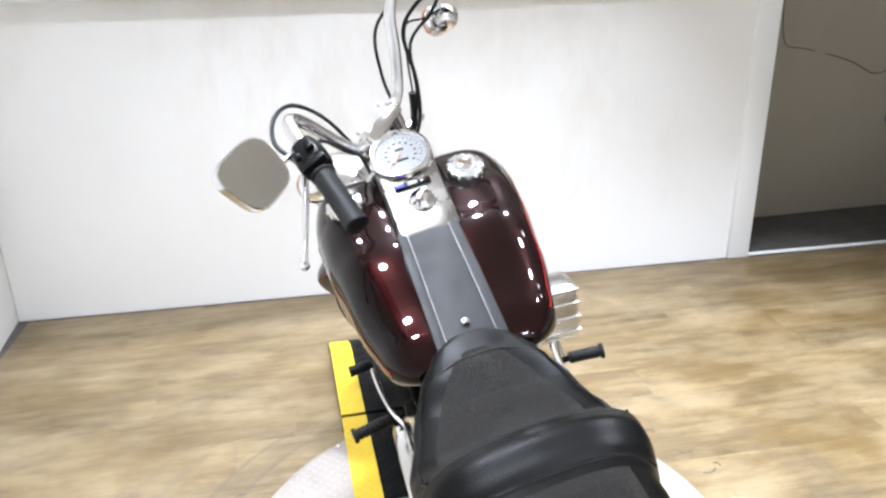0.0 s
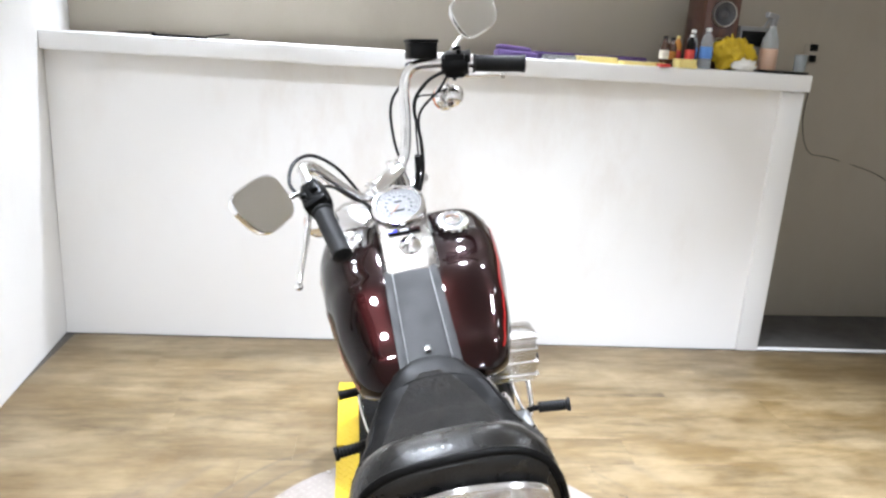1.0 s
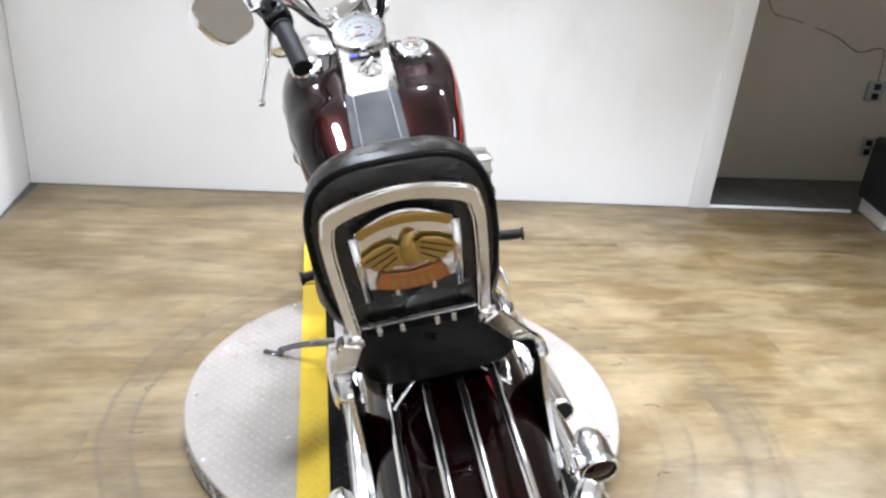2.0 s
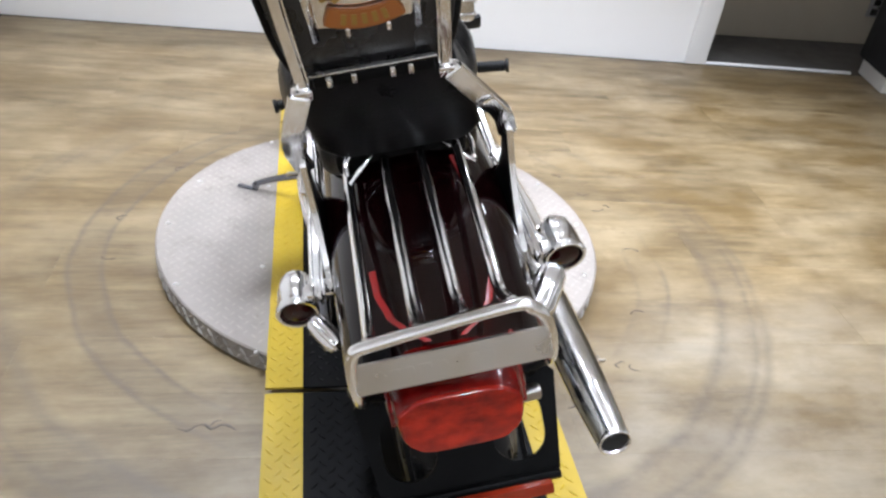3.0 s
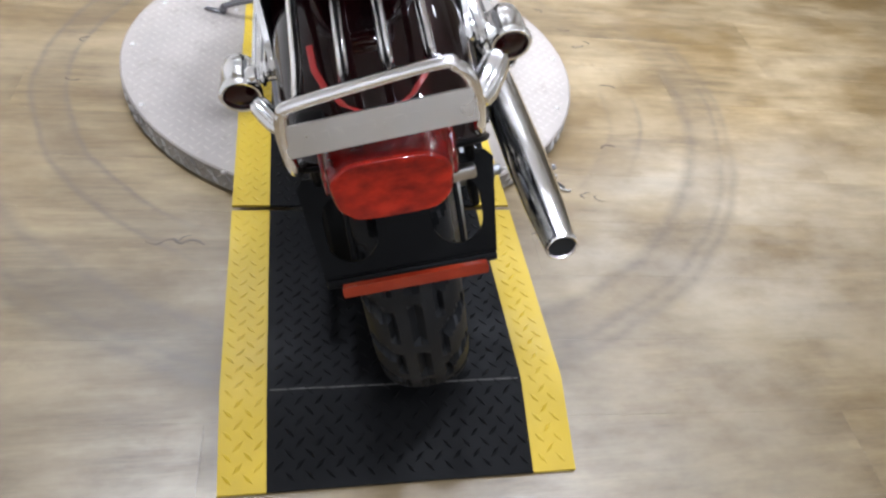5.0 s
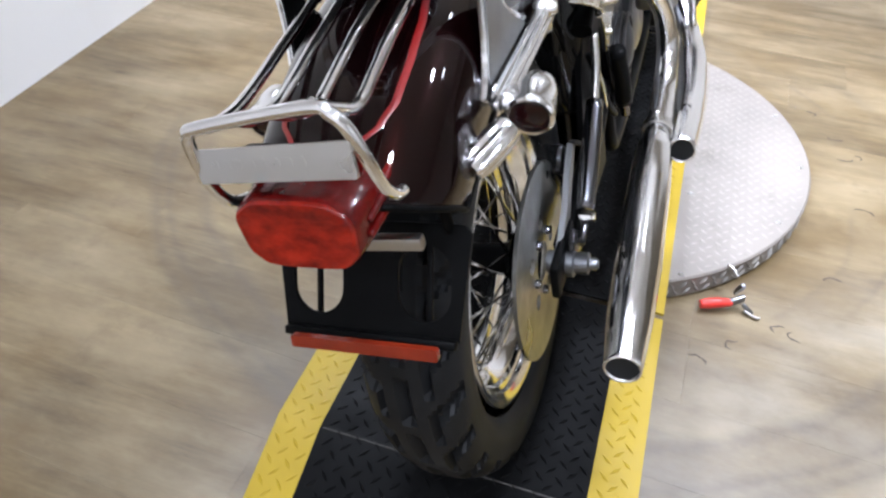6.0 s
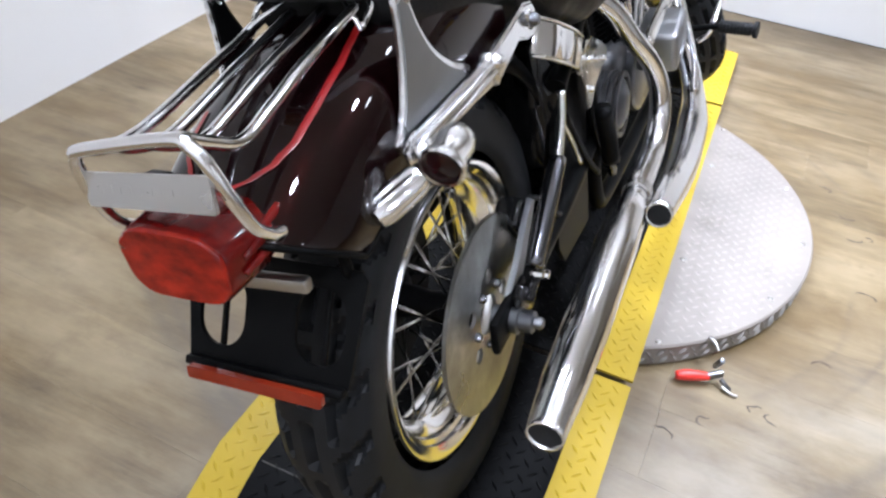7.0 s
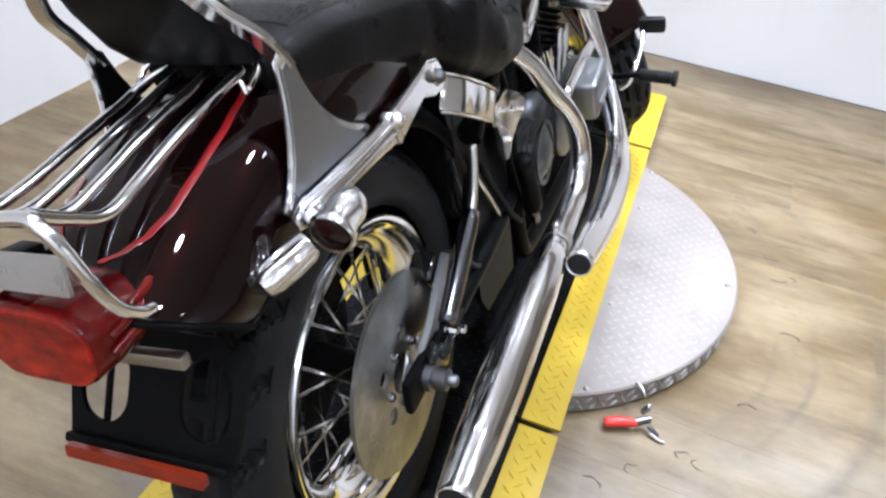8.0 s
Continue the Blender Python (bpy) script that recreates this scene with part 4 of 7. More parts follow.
# fender struts, sissy-bar side plates
for side in (-1, 1):
    bm = bmesh.new()
    x = side * 0.113
    outline = [(-0.738, 0.634), (-0.742, 0.662), (-0.756, 0.680), (-0.785, 0.686), (-0.81, 0.680), (-0.90, 0.664), (-0.95, 0.662), (-1.105, 0.660), (-1.122, 0.652), (-1.118, 0.638), (-1.09, 0.632), (-0.95, 0.630), (-0.88, 0.626), (-0.81, 0.648), (-0.77, 0.636)]
    lay = Matrix(((0, 0, side, x), (1, 0, 0, 0), (0, 1, 0, 0), (0, 0, 0, 1)))
    plate(bm, outline, 0.010, lay)
    bmesh.ops.bevel(bm, geom=[e for e in bm.edges if e.calc_face_angle(0) > 1.2], offset=0.0035, segments=3, affect="EDGES")
    strut = bit("fender_strut", bm, CHROME, label="polished fender strut with dark clamp bands")
    for dz in (0.0055, -0.0055):
        bm = bmesh.new()
        tube(bm, [V(x + side * 0.012, -0.905, 0.651 + dz), V(x + side * 0.013, -1.0, 0.649 + dz), V(x + side * 0.012, -1.105, 0.648 + dz)], 0.0036, 8)
        part("ridge", bm, CHROME, strut)
    for y, z, tall in ((-0.905, 0.648, 0.046), (-0.772, 0.662, 0.030)):
        bm = bmesh.new()
        box(bm, (0.016, 0.013, tall), pose(x + side * 0.006, y, z, 28, 0, 0), 0.004)
        part("clamp_band", bm, DULL_CHROME, strut)
    for y, z, steel in ((-0.772, 0.662, DARK_CHROME), (-0.905, 0.658, CHROME), (-1.108, 0.649, CHROME)):
        bm = bmesh.new()
        lathe(bm, [(0.0, 0.012), (0.006, 0.011), (0.0095, 0.006), (0.0095, 0.0), (0.0, 0.0)], Matrix.Translation((x + side * 0.012, y, z)) @ Matrix.Rotation(radians(90 * side), 4, "Y"), 12)
        part("bolt", bm, steel, strut)
    x2 = side * 0.103
    bm = bmesh.new()
    lay = Matrix(((0, 0, side, x2), (1, 0, 0, 0), (0, 1, 0, 0), (0, 0, 0, 1)))
    front_curve = [(p.x, p.y) for p in smooth_path([V(-1.056, 0.785, 0), V(-1.040, 0.748, 0), V(-1.014, 0.713, 0), V(-0.975, 0.684, 0), V(-0.935, 0.666, 0)], 4)]
    rear_curve = [(p.x, p.y) for p in smooth_path([V(-1.118, 0.655, 0), V(-1.104, 0.668, 0), V(-1.092, 0.690, 0), V(-1.084, 0.720, 0), V(-1.080, 0.752, 0), V(-1.080, 0.783, 0)], 4)]
    plate(bm, [(-1.066, 0.789)] + front_curve + [(-0.935, 0.640), (-1.10, 0.640)] + rear_curve, 0.006, lay)
    bmesh.ops.bevel(bm, geom=[e for e in bm.edges if e.calc_face_angle(0) > 1.2], offset=0.002, segments=2, affect="EDGES")
    side_plate = bit("sissy_bar_plate", bm, CHROME, label="curved chrome side plate with a grey satin face")
    inset = [(px - 0.004, pz - 0.005) for px, pz in front_curve[:-2]] + [(-0.95, 0.660), (-1.095, 0.660)] + [(px + 0.005, pz) for px, pz in rear_curve[4:-1]]
    for name, deep, mat, label in (("inlay", 0.0056, SATIN, "grey satin inlay"), ("inner_face", -0.0014, BLACK_METAL, "black inner face")):
        bm = bmesh.new()
        plate(bm, inset, 0.0014, Matrix(((0, 0, side, x2 + side * deep), (1, 0, 0, 0), (0, 1, 0, 0), (0, 0, 0, 1))))
        part(name, bm, mat, side_plate, label)

# sissy bar and backrest
SISSY_X = -0.020
SISSY = [V(0.106, -1.066, 0.770), V(0.104, -1.086, 0.803), V(0.091, -1.112, 0.834), V(0.068, -1.126, 0.874)]
sissy = None
for side in (-1, 1):
    bm = bmesh.new()
    pts = smooth_path([V(p.x * side + SISSY_X * i / 3, p.y, p.z) for i, p in enumerate(SISSY)], 5)
    rings = []
    for i, p in enumerate(pts):
        ahead = (pts[min(i + 1, len(pts) - 1)] - pts[max(i - 1, 0)]).normalized()
        across = V(side, 0, 0) - ahead * ahead.dot(V(side, 0, 0))
        across.normalize()
        thick = ahead.cross(across).normalized()
        rings.append([p + across * u * 0.010 + thick * v * 0.0045 for u, v in ((-1, -1), (1, -1), (1, 1), (-1, 1))])
    loft(bm, rings)
    finish(bm)
    bmesh.ops.bevel(bm, geom=[e for e in bm.edges if e.calc_face_angle(0) > 1.2], offset=0.002, segments=2, affect="EDGES")
    sissy = bit("sissy_bar", bm, CHROME, label="flat chrome sissy bar leg behind the backrest")
bm = bmesh.new()
hoop_out = [(p.x, p.y) for p in smooth_path([V(-0.069, 0.868, 0), V(-0.072, 0.92, 0), V(-0.074, 0.975, 0), V(-0.072, 1.008, 0), V(-0.060, 1.028, 0), V(0.0, 1.040, 0), V(0.060, 1.028, 0), V(0.072, 1.008, 0), V(0.074, 0.975, 0), V(0.072, 0.92, 0), V(0.069, 0.868, 0)], 5)]
hoop_in = [(p.x, p.y) for p in smooth_path([V(-0.057, 0.868, 0), V(-0.060, 0.92, 0), V(-0.062, 0.972, 0), V(-0.060, 1.000, 0), V(-0.050, 1.013, 0), V(0.0, 1.024, 0), V(0.050, 1.013, 0), V(0.060, 1.000, 0), V(0.062, 0.972, 0), V(0.060, 0.92, 0), V(0.057, 0.868, 0)], 5)]
slope_m = Matrix.Translation((SISSY_X, -1.118, 0.872)) @ pose(0, 0, 0, 90 + 12, 0, 0) @ Matrix.Translation((0, -0.872, 0))
plate(bm, hoop_out + hoop_in[::-1], 0.006, slope_m)
bmesh.ops.bevel(bm, geom=[e for e in bm.edges if e.calc_face_angle(0) > 1.0], offset=0.0028, segments=3, affect="EDGES")
part("hoop", bm, CHROME, sissy)
for side in (-1, 1):
    bm = bmesh.new()
    box(bm, (0.020, 0.012, 0.012), slope_m @ pose(side * 0.066, 0.874, 0.004), 0.003)
    part("clip", bm, CHROME, sissy)
bm = bmesh.new()
box(bm, (0.108, 0.012, 0.005), slope_m @ pose(0, 0.886, 0.008), 0.002)
strip_bar = part("cross_strip", bm, BLACK_METAL, sissy, "black cross strip with small chrome studs")
bm = bmesh.new()
box(bm, (0.112, 0.0016, 0.006), slope_m @ pose(0, 0.8935, 0.008), 0.0006)
part("strip_edge", bm, DULL_CHROME, strip_bar)
for x in (-0.040, -0.018, 0.016, 0.032):
    bm = bmesh.new()
    box(bm, (0.0055, 0.010, 0.007), slope_m @ pose(x, 0.886, 0.010), 0.0018)
    part("stud", bm, DULL_CHROME, strip_bar)
# emblem: plain raised shapes in gold and orange
slope_pad = slope_m
slope_m = slope_m @ pose(0, 0.962, 0) @ Matrix.Diagonal((0.86, 0.85, 1.0, 1)) @ pose(0, -0.946, 0)


def arc_band(cx, cy, r0, r1, a0, a1, n=14):
    ring = [(cx + r1 * math.cos(radians(a0 + (a1 - a0) * i / n)), cy + r1 * math.sin(radians(a0 + (a1 - a0) * i / n))) for i in range(n + 1)]
    return ring + [(cx + r0 * math.cos(radians(a1 + (a0 - a1) * i / n)), cy + r0 * math.sin(radians(a1 + (a0 - a1) * i / n))) for i in range(n + 1)]


def relief(name, outline, z, thick, mat):
    bm = bmesh.new()
    plate(bm, outline, thick, slope_m @ pose(0, 0, z))
    bmesh.ops.bevel(bm, geom=[e for e in bm.edges if e.calc_face_angle(0) > 1.0], offset=0.0011, segments=2, affect="EDGES")
    return part(name, bm, mat, emblem)


bm = bmesh.new()
plate(bm, [(-0.052, 0.915), (-0.052, 0.990)] + [(-0.052 + 0.104 * i / 12, 0.990 + 0.020 * math.sin(math.pi * i / 12)) for i in range(1, 12)] + [(0.052, 0.990), (0.052, 0.915), (0.0, 0.908)], 0.004, slope_m @ pose(0, 0, 0.003))
bmesh.ops.bevel(bm, geom=[e for e in bm.edges if e.calc_face_angle(0) > 1.0], offset=0.0016, segments=3, affect="EDGES")
emblem = part("emblem", bm, CHROME, sissy, "chrome badge with a gold and orange winged relief")
relief("gold_scroll", arc_band(0, 0.905, 0.091, 0.101, 120, 60), 0.007, 0.004, GOLD)
for side in (-1, 1):
    wing = [(0.004, 0.968), (0.018, 0.976), (0.034, 0.972), (0.053, 0.960), (0.046, 0.958), (0.047, 0.952), (0.039, 0.951), (0.038, 0.945), (0.029, 0.947), (0.026, 0.941), (0.016, 0.947), (0.005, 0.945)]
    relief("gold_wing", [(side * x, y) for x, y in wing], 0.010, 0.005, GOLD)
    for k, (x0, y0, x1, y1) in enumerate(((0.014, 0.974, 0.046, 0.960), (0.013, 0.967, 0.040, 0.953), (0.012, 0.960, 0.030, 0.948))):
        bm = bmesh.new()
        a_, b_ = V(side * x0, y0, 0.0150), V(side * x1, y1, 0.0150)
        box(bm, ((b_ - a_).length, 0.0013, 0.0010), slope_m @ Matrix.Translation((a_ + b_) / 2) @ pose(0, 0, 0, 0, 0, math.degrees(math.atan2(b_.y - a_.y, b_.x - a_.x))), 0)
        part("feather_groove", bm, PLASTIC, emblem)
bm = bmesh.new()
bmesh.ops.create_uvsphere(bm, u_segments=18, v_segments=10, radius=1.0, matrix=slope_m @ pose(0, 0.960, 0.012) @ Matrix.Diagonal((0.010, 0.018, 0.006, 1)))
tube(bm, [slope_m @ V(0.0, 0.972, 0.013), slope_m @ V(0.002, 0.979, 0.013), slope_m @ V(0.007, 0.981, 0.012), slope_m @ V(0.010, 0.978, 0.012)], [0.006, 0.0042, 0.003, 0.0012], 8)
part("gold_body", bm, GOLD, emblem)
relief("orange_scroll", arc_band(0, 1.010, 0.078, 0.099, 246, 294), 0.008, 0.0045, ORANGE)
for k in range(5):
    a = radians(257 + 6.5 * k)
    bm = bmesh.new()
    box(bm, (0.0050, 0.011, 0.0012), slope_m @ pose(0.0885 * math.cos(a), 1.010 + 0.0885 * math.sin(a), 0.0128, 0, 0, math.degrees(a) + 90), 0)
    part("raised_bar", bm, GOLD, emblem)
for x in (-0.018, 0.022):
    bm = bmesh.new()
    box(bm, (0.005, 0.010, 0.006), slope_m @ pose(x, 0.906, 0.006), 0.0015)
    part("badge_tab", bm, CHROME, emblem)
for side in (-1, 1):
    bm = bmesh.new()
    tube(bm, [slope_m @ V(side * 0.0505, 0.905, 0.010), slope_m @ V(side * 0.0525, 0.990, 0.010)], 0.0042, 10, smooth=False)
    part("badge_post", bm, CHROME, emblem)

slope_m = slope_pad
bm = bmesh.new()
rings = []
pad_face = superellipse(1, 1, 3.4, 44)
for depth, grow in ((-0.002, 0.80), (-0.003, 0.93), (-0.008, 0.985), (-0.018, 1.0), (-0.032, 0.985), (-0.044, 0.93), (-0.052, 0.80), (-0.056, 0.5), (-0.057, 0.15)):
    ring = []
    for u, v in pad_face:
        wide = 0.086 * (1 - 0.10 * max(0, -v))
        ring.append(slope_m @ V(u * wide * grow, 0.962 + v * 0.101 * grow, depth))
    rings.append(ring)
loft(bm, rings)
finish(bm)
bit("backrest", bm, VINYL, label="padded black leather passenger backrest")
bm = bmesh.new()
tube(bm, [slope_m @ V(u * 0.086 * 0.97 * (1 - 0.10 * max(0, -v)), 0.962 + v * 0.101 * 0.97, -0.006) for u, v in pad_face + pad_face[:1]], 0.0035, 8, 1, False)
bit("backrest_piping", bm, LEATHER)
bm = bmesh.new()
box(bm, (0.120, 0.060, 0.020), Matrix.Translation((0, -1.085, 0.862)) @ pose(0, 0, 0, 22, 0, 0), 0.006)
mount = bit("backrest_mount", bm, BLACK_METAL)
bm = bmesh.new()
rings = []
for z, y, w in ((0.772, -1.050, 0.070), (0.790, -1.062, 0.084), (0.83, -1.086, 0.082), (0.872, -1.112, 0.066), (0.886, -1.114, 0.058)):
    rings.append([V(SISSY_X * (z - 0.768) / 0.11 + u, y + v, z) for u, v in superellipse(w, 0.016, 4.0, 28)])
loft(bm, rings)
finish(bm)
part("lower_pad", bm, LEATHER, mount, "black padded panel under the badge")

# luggage rack and rear guard
RODS = ((-0.068, 0.022), (-0.027, 0.011), (0.012, 0.005), (0.050, 0.0))  # place across, sag
bm = bmesh.new()
tube(bm, [V(-0.066, -1.075, 0.742), V(-0.064, -1.052, 0.766), V(-0.030, -1.044, 0.776), V(0.030, -1.044, 0.776), V(0.064, -1.052, 0.768), V(0.066, -1.075, 0.752)], 0.0031, 10)
rack = bit("luggage_rack", bm, CHROME, label="chrome luggage rack over the rear fender")
for side in (-1, 1):
    bm = bmesh.new()
    tube(bm, [V(side * 0.026, -1.044, 0.775), V(side * 0.066, -1.078, 0.750)], 0.0026, 8, smooth=False)
    part("brace", bm, CHROME, rack)
for x, drop in RODS:
    bm = bmesh.new()
    rise = -0.004 + 0.026 * (x + 0.058) / 0.12
    tube(bm, [V(x * 0.98, -1.052, 0.765 - drop * 0.6), V(x, -1.10, 0.757 - drop * 0.7), V(x, -1.165, 0.744 - drop * 0.6), V(x, -1.215, 0.731 - drop * 0.4), V(x, -1.255, 0.723 - drop * 0.2), V(x, -1.288, 0.727 + 0.6 * rise), V(x, -1.3055 - 0.5 * rise, 0.737 + rise)], 0.0056, 10)
    part("rod", bm, CHROME, rack)
bm = bmesh.new()
tube(bm, [V(-0.072, -1.245, 0.648), V(-0.078, -1.272, 0.654), V(-0.080, -1.292, 0.668), V(-0.080, -1.304, 0.694), V(-0.079, -1.309, 0.722), V(-0.074, -1.311, 0.743), V(-0.058, -1.313, 0.752), V(0.052, -1.325, 0.775), V(0.071, -1.327, 0.771), V(0.081, -1.326, 0.757), V(0.0865, -1.321, 0.728), V(0.088, -1.310, 0.698), V(0.088, -1.294, 0.681), V(0.087, -1.280, 0.675)], 0.0056, 12, 8)
guard = bit("tail_guard", bm, CHROME, label="bent chrome tube guard round the tail")
bm = bmesh.new()
strip_m = Matrix.Translation((0.002, -1.3195, 0.7245)) @ pose(0, 0, 0, 78, -8.5, -8.0)
plate(bm, rounded(0.166, 0.029, 0.003), 0.003, strip_m)
strip = part("name_strip", bm, BRUSHED, guard, "flat brushed strip with worn engraving")
for k, x in enumerate((-0.050, -0.036, -0.024, -0.010, 0.004, 0.018, 0.030, 0.044)):
    bm = bmesh.new()
    plate(bm, rounded(0.008 if k % 3 else 0.010, 0.0075, 0.002, 2), 0.0003, strip_m @ pose(x - 0.010, 0.001, 0.0031))
    part("engraved_bar", bm, BRUSHED, strip)
bm = bmesh.new()
box(bm, (0.120, 0.008, 0.007), Matrix.Translation((-0.008, -1.310, 0.706)) @ pose(0, 0, 0, 0, -8.5, -6.0), 0.003)
part("strip_backing", bm, BLACK_METAL, guard, "black bar behind the strip")

# tail lamp
bm = bmesh.new()
face_shape = [(-0.057, 0.653), (-0.036, 0.669), (0.036, 0.669), (0.057, 0.653), (0.054, 0.616), (0.038, 0.600), (-0.038, 0.600), (-0.054, 0.616)]
for _ in range(2):
    pairs = list(zip(face_shape, face_shape[1:] + face_shape[:1]))
    face_shape = [(a[0] + (b[0] - a[0]) * f, a[1] + (b[1] - a[1]) * f) for a, b in pairs for f in (0.16, 0.84)]
rings = []
for y, wide, tall, up in ((-1.185, 0.72, 0.50, 0.004), (-1.225, 0.94, 0.84, 0.002), (-1.258, 1.06, 1.00, 0.001), (-1.272, 1.05, 1.02, 0.001), (-1.301, 1.01, 1.00, 0.0), (-1.304, 0.985, 0.965, 0.0)):
    rings.append([V(x * wide, y, 0.631 + (z - 0.631) * tall + up) for x, z in face_shape])
loft(bm, rings)
finish(bm)
lamp_ob = bit("tail_lamp", bm, SHADED_RED_LENS, label="large faceted red tail lamp lens", sharp=0.40)
# The rear face takes the lighter red, painted as if lit.
bm = bmesh.new()
loft(bm, [[V(x * wide, y, 0.631 + (z - 0.631) * wide) for x, z in face_shape] for y, wide in ((-1.3035, 0.975), (-1.3062, 0.968), (-1.3075, 0.94), (-1.3080, 0.6))])
finish(bm)
part("lens_face", bm, RED_LENS, lamp_ob, "flat red rear face of the lens, coloured lighter as if lit")
for side in (-1, 1):
    for z, y0, y1 in ((0.650, -1.262, -1.205), (0.639, -1.286, -1.215), (0.626, -1.290, -1.225)):
        bm = bmesh.new()
        tube(bm, [V(side * 0.0585, y0, z), V(side * 0.0595, (y0 + y1) / 2, z + 0.006), V(side * 0.052, y1, z + 0.012)], [0.003, 0.0056, 0.0046], 8)
        part("lens_rib", bm, SHADED_RED_LENS, lamp_ob)
bm = bmesh.new()
box(bm, (0.026, 0.055, 0.018), pose(-0.064, -1.255, 0.672, -10, 0, 0), 0.004)
part("bracket", bm, BLACK_METAL, lamp_ob)

# licence bracket
bm = bmesh.new()
lay = Matrix.Translation((0, -1.232, 0.520)) @ pose(0, 0, 0, 90 - 32, 0, 0)
outline = [(-0.106, 0.050), (-0.098, 0.059), (0.098, 0.059), (0.106, 0.050), (0.095, -0.054), (0.088, -0.059), (-0.088, -0.059), (-0.095, -0.054)]
holes = [rounded(0.056, 0.076, 0.027, 6, -0.058, 0.000), rounded(0.056, 0.076, 0.027, 6, 0.058, 0.000)]
plate(bm, outline, 0.005, lay, holes)
bracket = bit("licence_bracket", bm, BLACK_METAL, label="empty black licence plate bracket with oval holes")
for x in (-0.061, 0.061):
    bm = bmesh.new()
    box(bm, (0.006, 0.100, 0.006), lay @ pose(x, 0, -0.004), 0.002)
    part("rib", bm, BLACK_METAL, bracket)
bm = bmesh.new()
box(bm, (0.188, 0.010, 0.012), lay @ pose(0, -0.057, 0.009), 0.003)
part("lower_rail", bm, BLACK_METAL, bracket)
bm = bmesh.new()
plate(bm, rounded(0.158, 0.0135, 0.003, 3), 0.007, Matrix.Translation((0.002, -1.283, 0.479)) @ pose(0, 0, 0, 78, 0, 0))
part("reflector", bm, REFLECTOR, bracket, "long orange-red reflector")
bm = bmesh.new()
box(bm, (0.080, 0.012, 0.014), pose(0.040, -1.258, 0.590, 0, -4, 0), 0.003)
part("support", bm, STEEL, bracket)
for side in (-1, 1):
    bm = bmesh.new()
    tube(bm, [V(side * 0.076, -1.20, 0.63), V(side * 0.080, -1.205, 0.60), V(side * 0.082, -1.205, 0.565)], 0.006, 8)
    part("stay", bm, BLACK_METAL, bracket)

# turn signals
def bullet(name, at, front_dir, lens_mat, r=0.029, length=0.066, steer=False, label="chrome bullet turn signal"):
    m = along(V(*at), V(*at) + V(*front_dir))
    bm = bmesh.new()
    lathe(bm, [(0.0, -length * 0.62), (r * 0.45, -length * 0.58), (r * 0.78, -length * 0.44), (r * 0.94, -length * 0.2), (r * 0.98, length * 0.16), (r * 1.06, length * 0.20), (r * 1.08, length * 0.30), (r * 1.0, length * 0.34), (r * 0.88, length * 0.33), (r * 0.88, length * 0.22), (0.0, length * 0.22)], m, 32)
    ob = bit(name, bm, CHROME, label=label, steer=steer)
    bm = bmesh.new()
    if steer:
        lathe(bm, [(0.0, length * 0.66), (r * 0.55, length * 0.62), (r * 0.92, length * 0.50), (r * 1.06, length * 0.345), (0.0, length * 0.345)], m, 28)
    else:
        lathe(bm, [(0.0, length * 0.34), (r * 0.5, length * 0.33), (r * 0.87, length * 0.26), (r * 0.87, length * 0.22), (0.0, length * 0.22)], m, 28)
    if steer:
        bmesh.ops.transform(bm, matrix=STEER, verts=bm.verts)
    part("lens", bm, lens_mat, ob, "dark red lens" if lens_mat is DARK_RED_LENS else "amber lens")
    return ob


for side in (-1, 1):
    sig = bullet("rear_turn_signal", (side * 0.152, -1.098, 0.648), (0, -1, -0.24), DARK_RED_LENS, 0.0222, 0.062)
    sig.location = V(0.003, -0.009, 0.011) if side > 0 else V(0.010, -0.007, 0.002)
    bm = bmesh.new()
    tube(bm, [V(side * 0.112, -1.092, 0.655), V(side * 0.136, -1.092, 0.650)], [0.012, 0.008, 0.008], 12, smooth=False)
    stub = along(V(side * 0.136, -1.128, 0.640), V(side * 0.101, -1.173, 0.615)) @ Matrix.Scale(1.0 if side > 0 else 0.72, 4)
    fluted(bm, [(0.004, 0.0, 0), (0.012, 0.0, 0), (0.0150, 0.006, 1), (0.0165, 0.024, 1), (0.0165, 0.046, 1), (0.014, 0.056, 0.4), (0.009, 0.060, 0), (0.002, 0.061, 0)], stub, 9, 0.0008, 72)
    part("signal_arm", bm, CHROME, sig)

# seat
def seat_top(y):
    return interp(y, [(-1.045, 0.800), (-0.95, 0.812), (-0.80, 0.802), (-0.725, 0.797), (-0.703, 0.776), (-0.688, 0.786), (-0.655, 0.800), (-0.625, 0.791), (-0.60, 0.764), (-0.565, 0.730), (-0.50, 0.706), (-0.42, 0.716), (-0.36, 0.752), (-0.318, 0.772)])


def seat_half(y):
    return interp(y, [(-1.045, 0.070), (-1.02, 0.088), (-0.90, 0.100), (-0.75, 0.118), (-0.66, 0.150), (-0.58, 0.165), (-0.50, 0.165), (-0.42, 0.140), (-0.36, 0.104), (-0.33, 0.070), (-0.318, 0.040)])


def seat_low(y):
    return interp(y, [(-1.045, 0.745), (-0.95, 0.705), (-0.80, 0.675), (-0.66, 0.615), (-0.56, 0.588), (-0.45, 0.590), (-0.36, 0.665), (-0.318, 0.735)])


def dish_at(y):
    return interp(y, [(-0.605, 0.0), (-0.56, 0.010), (-0.46, 0.010), (-0.38, 0.0)])


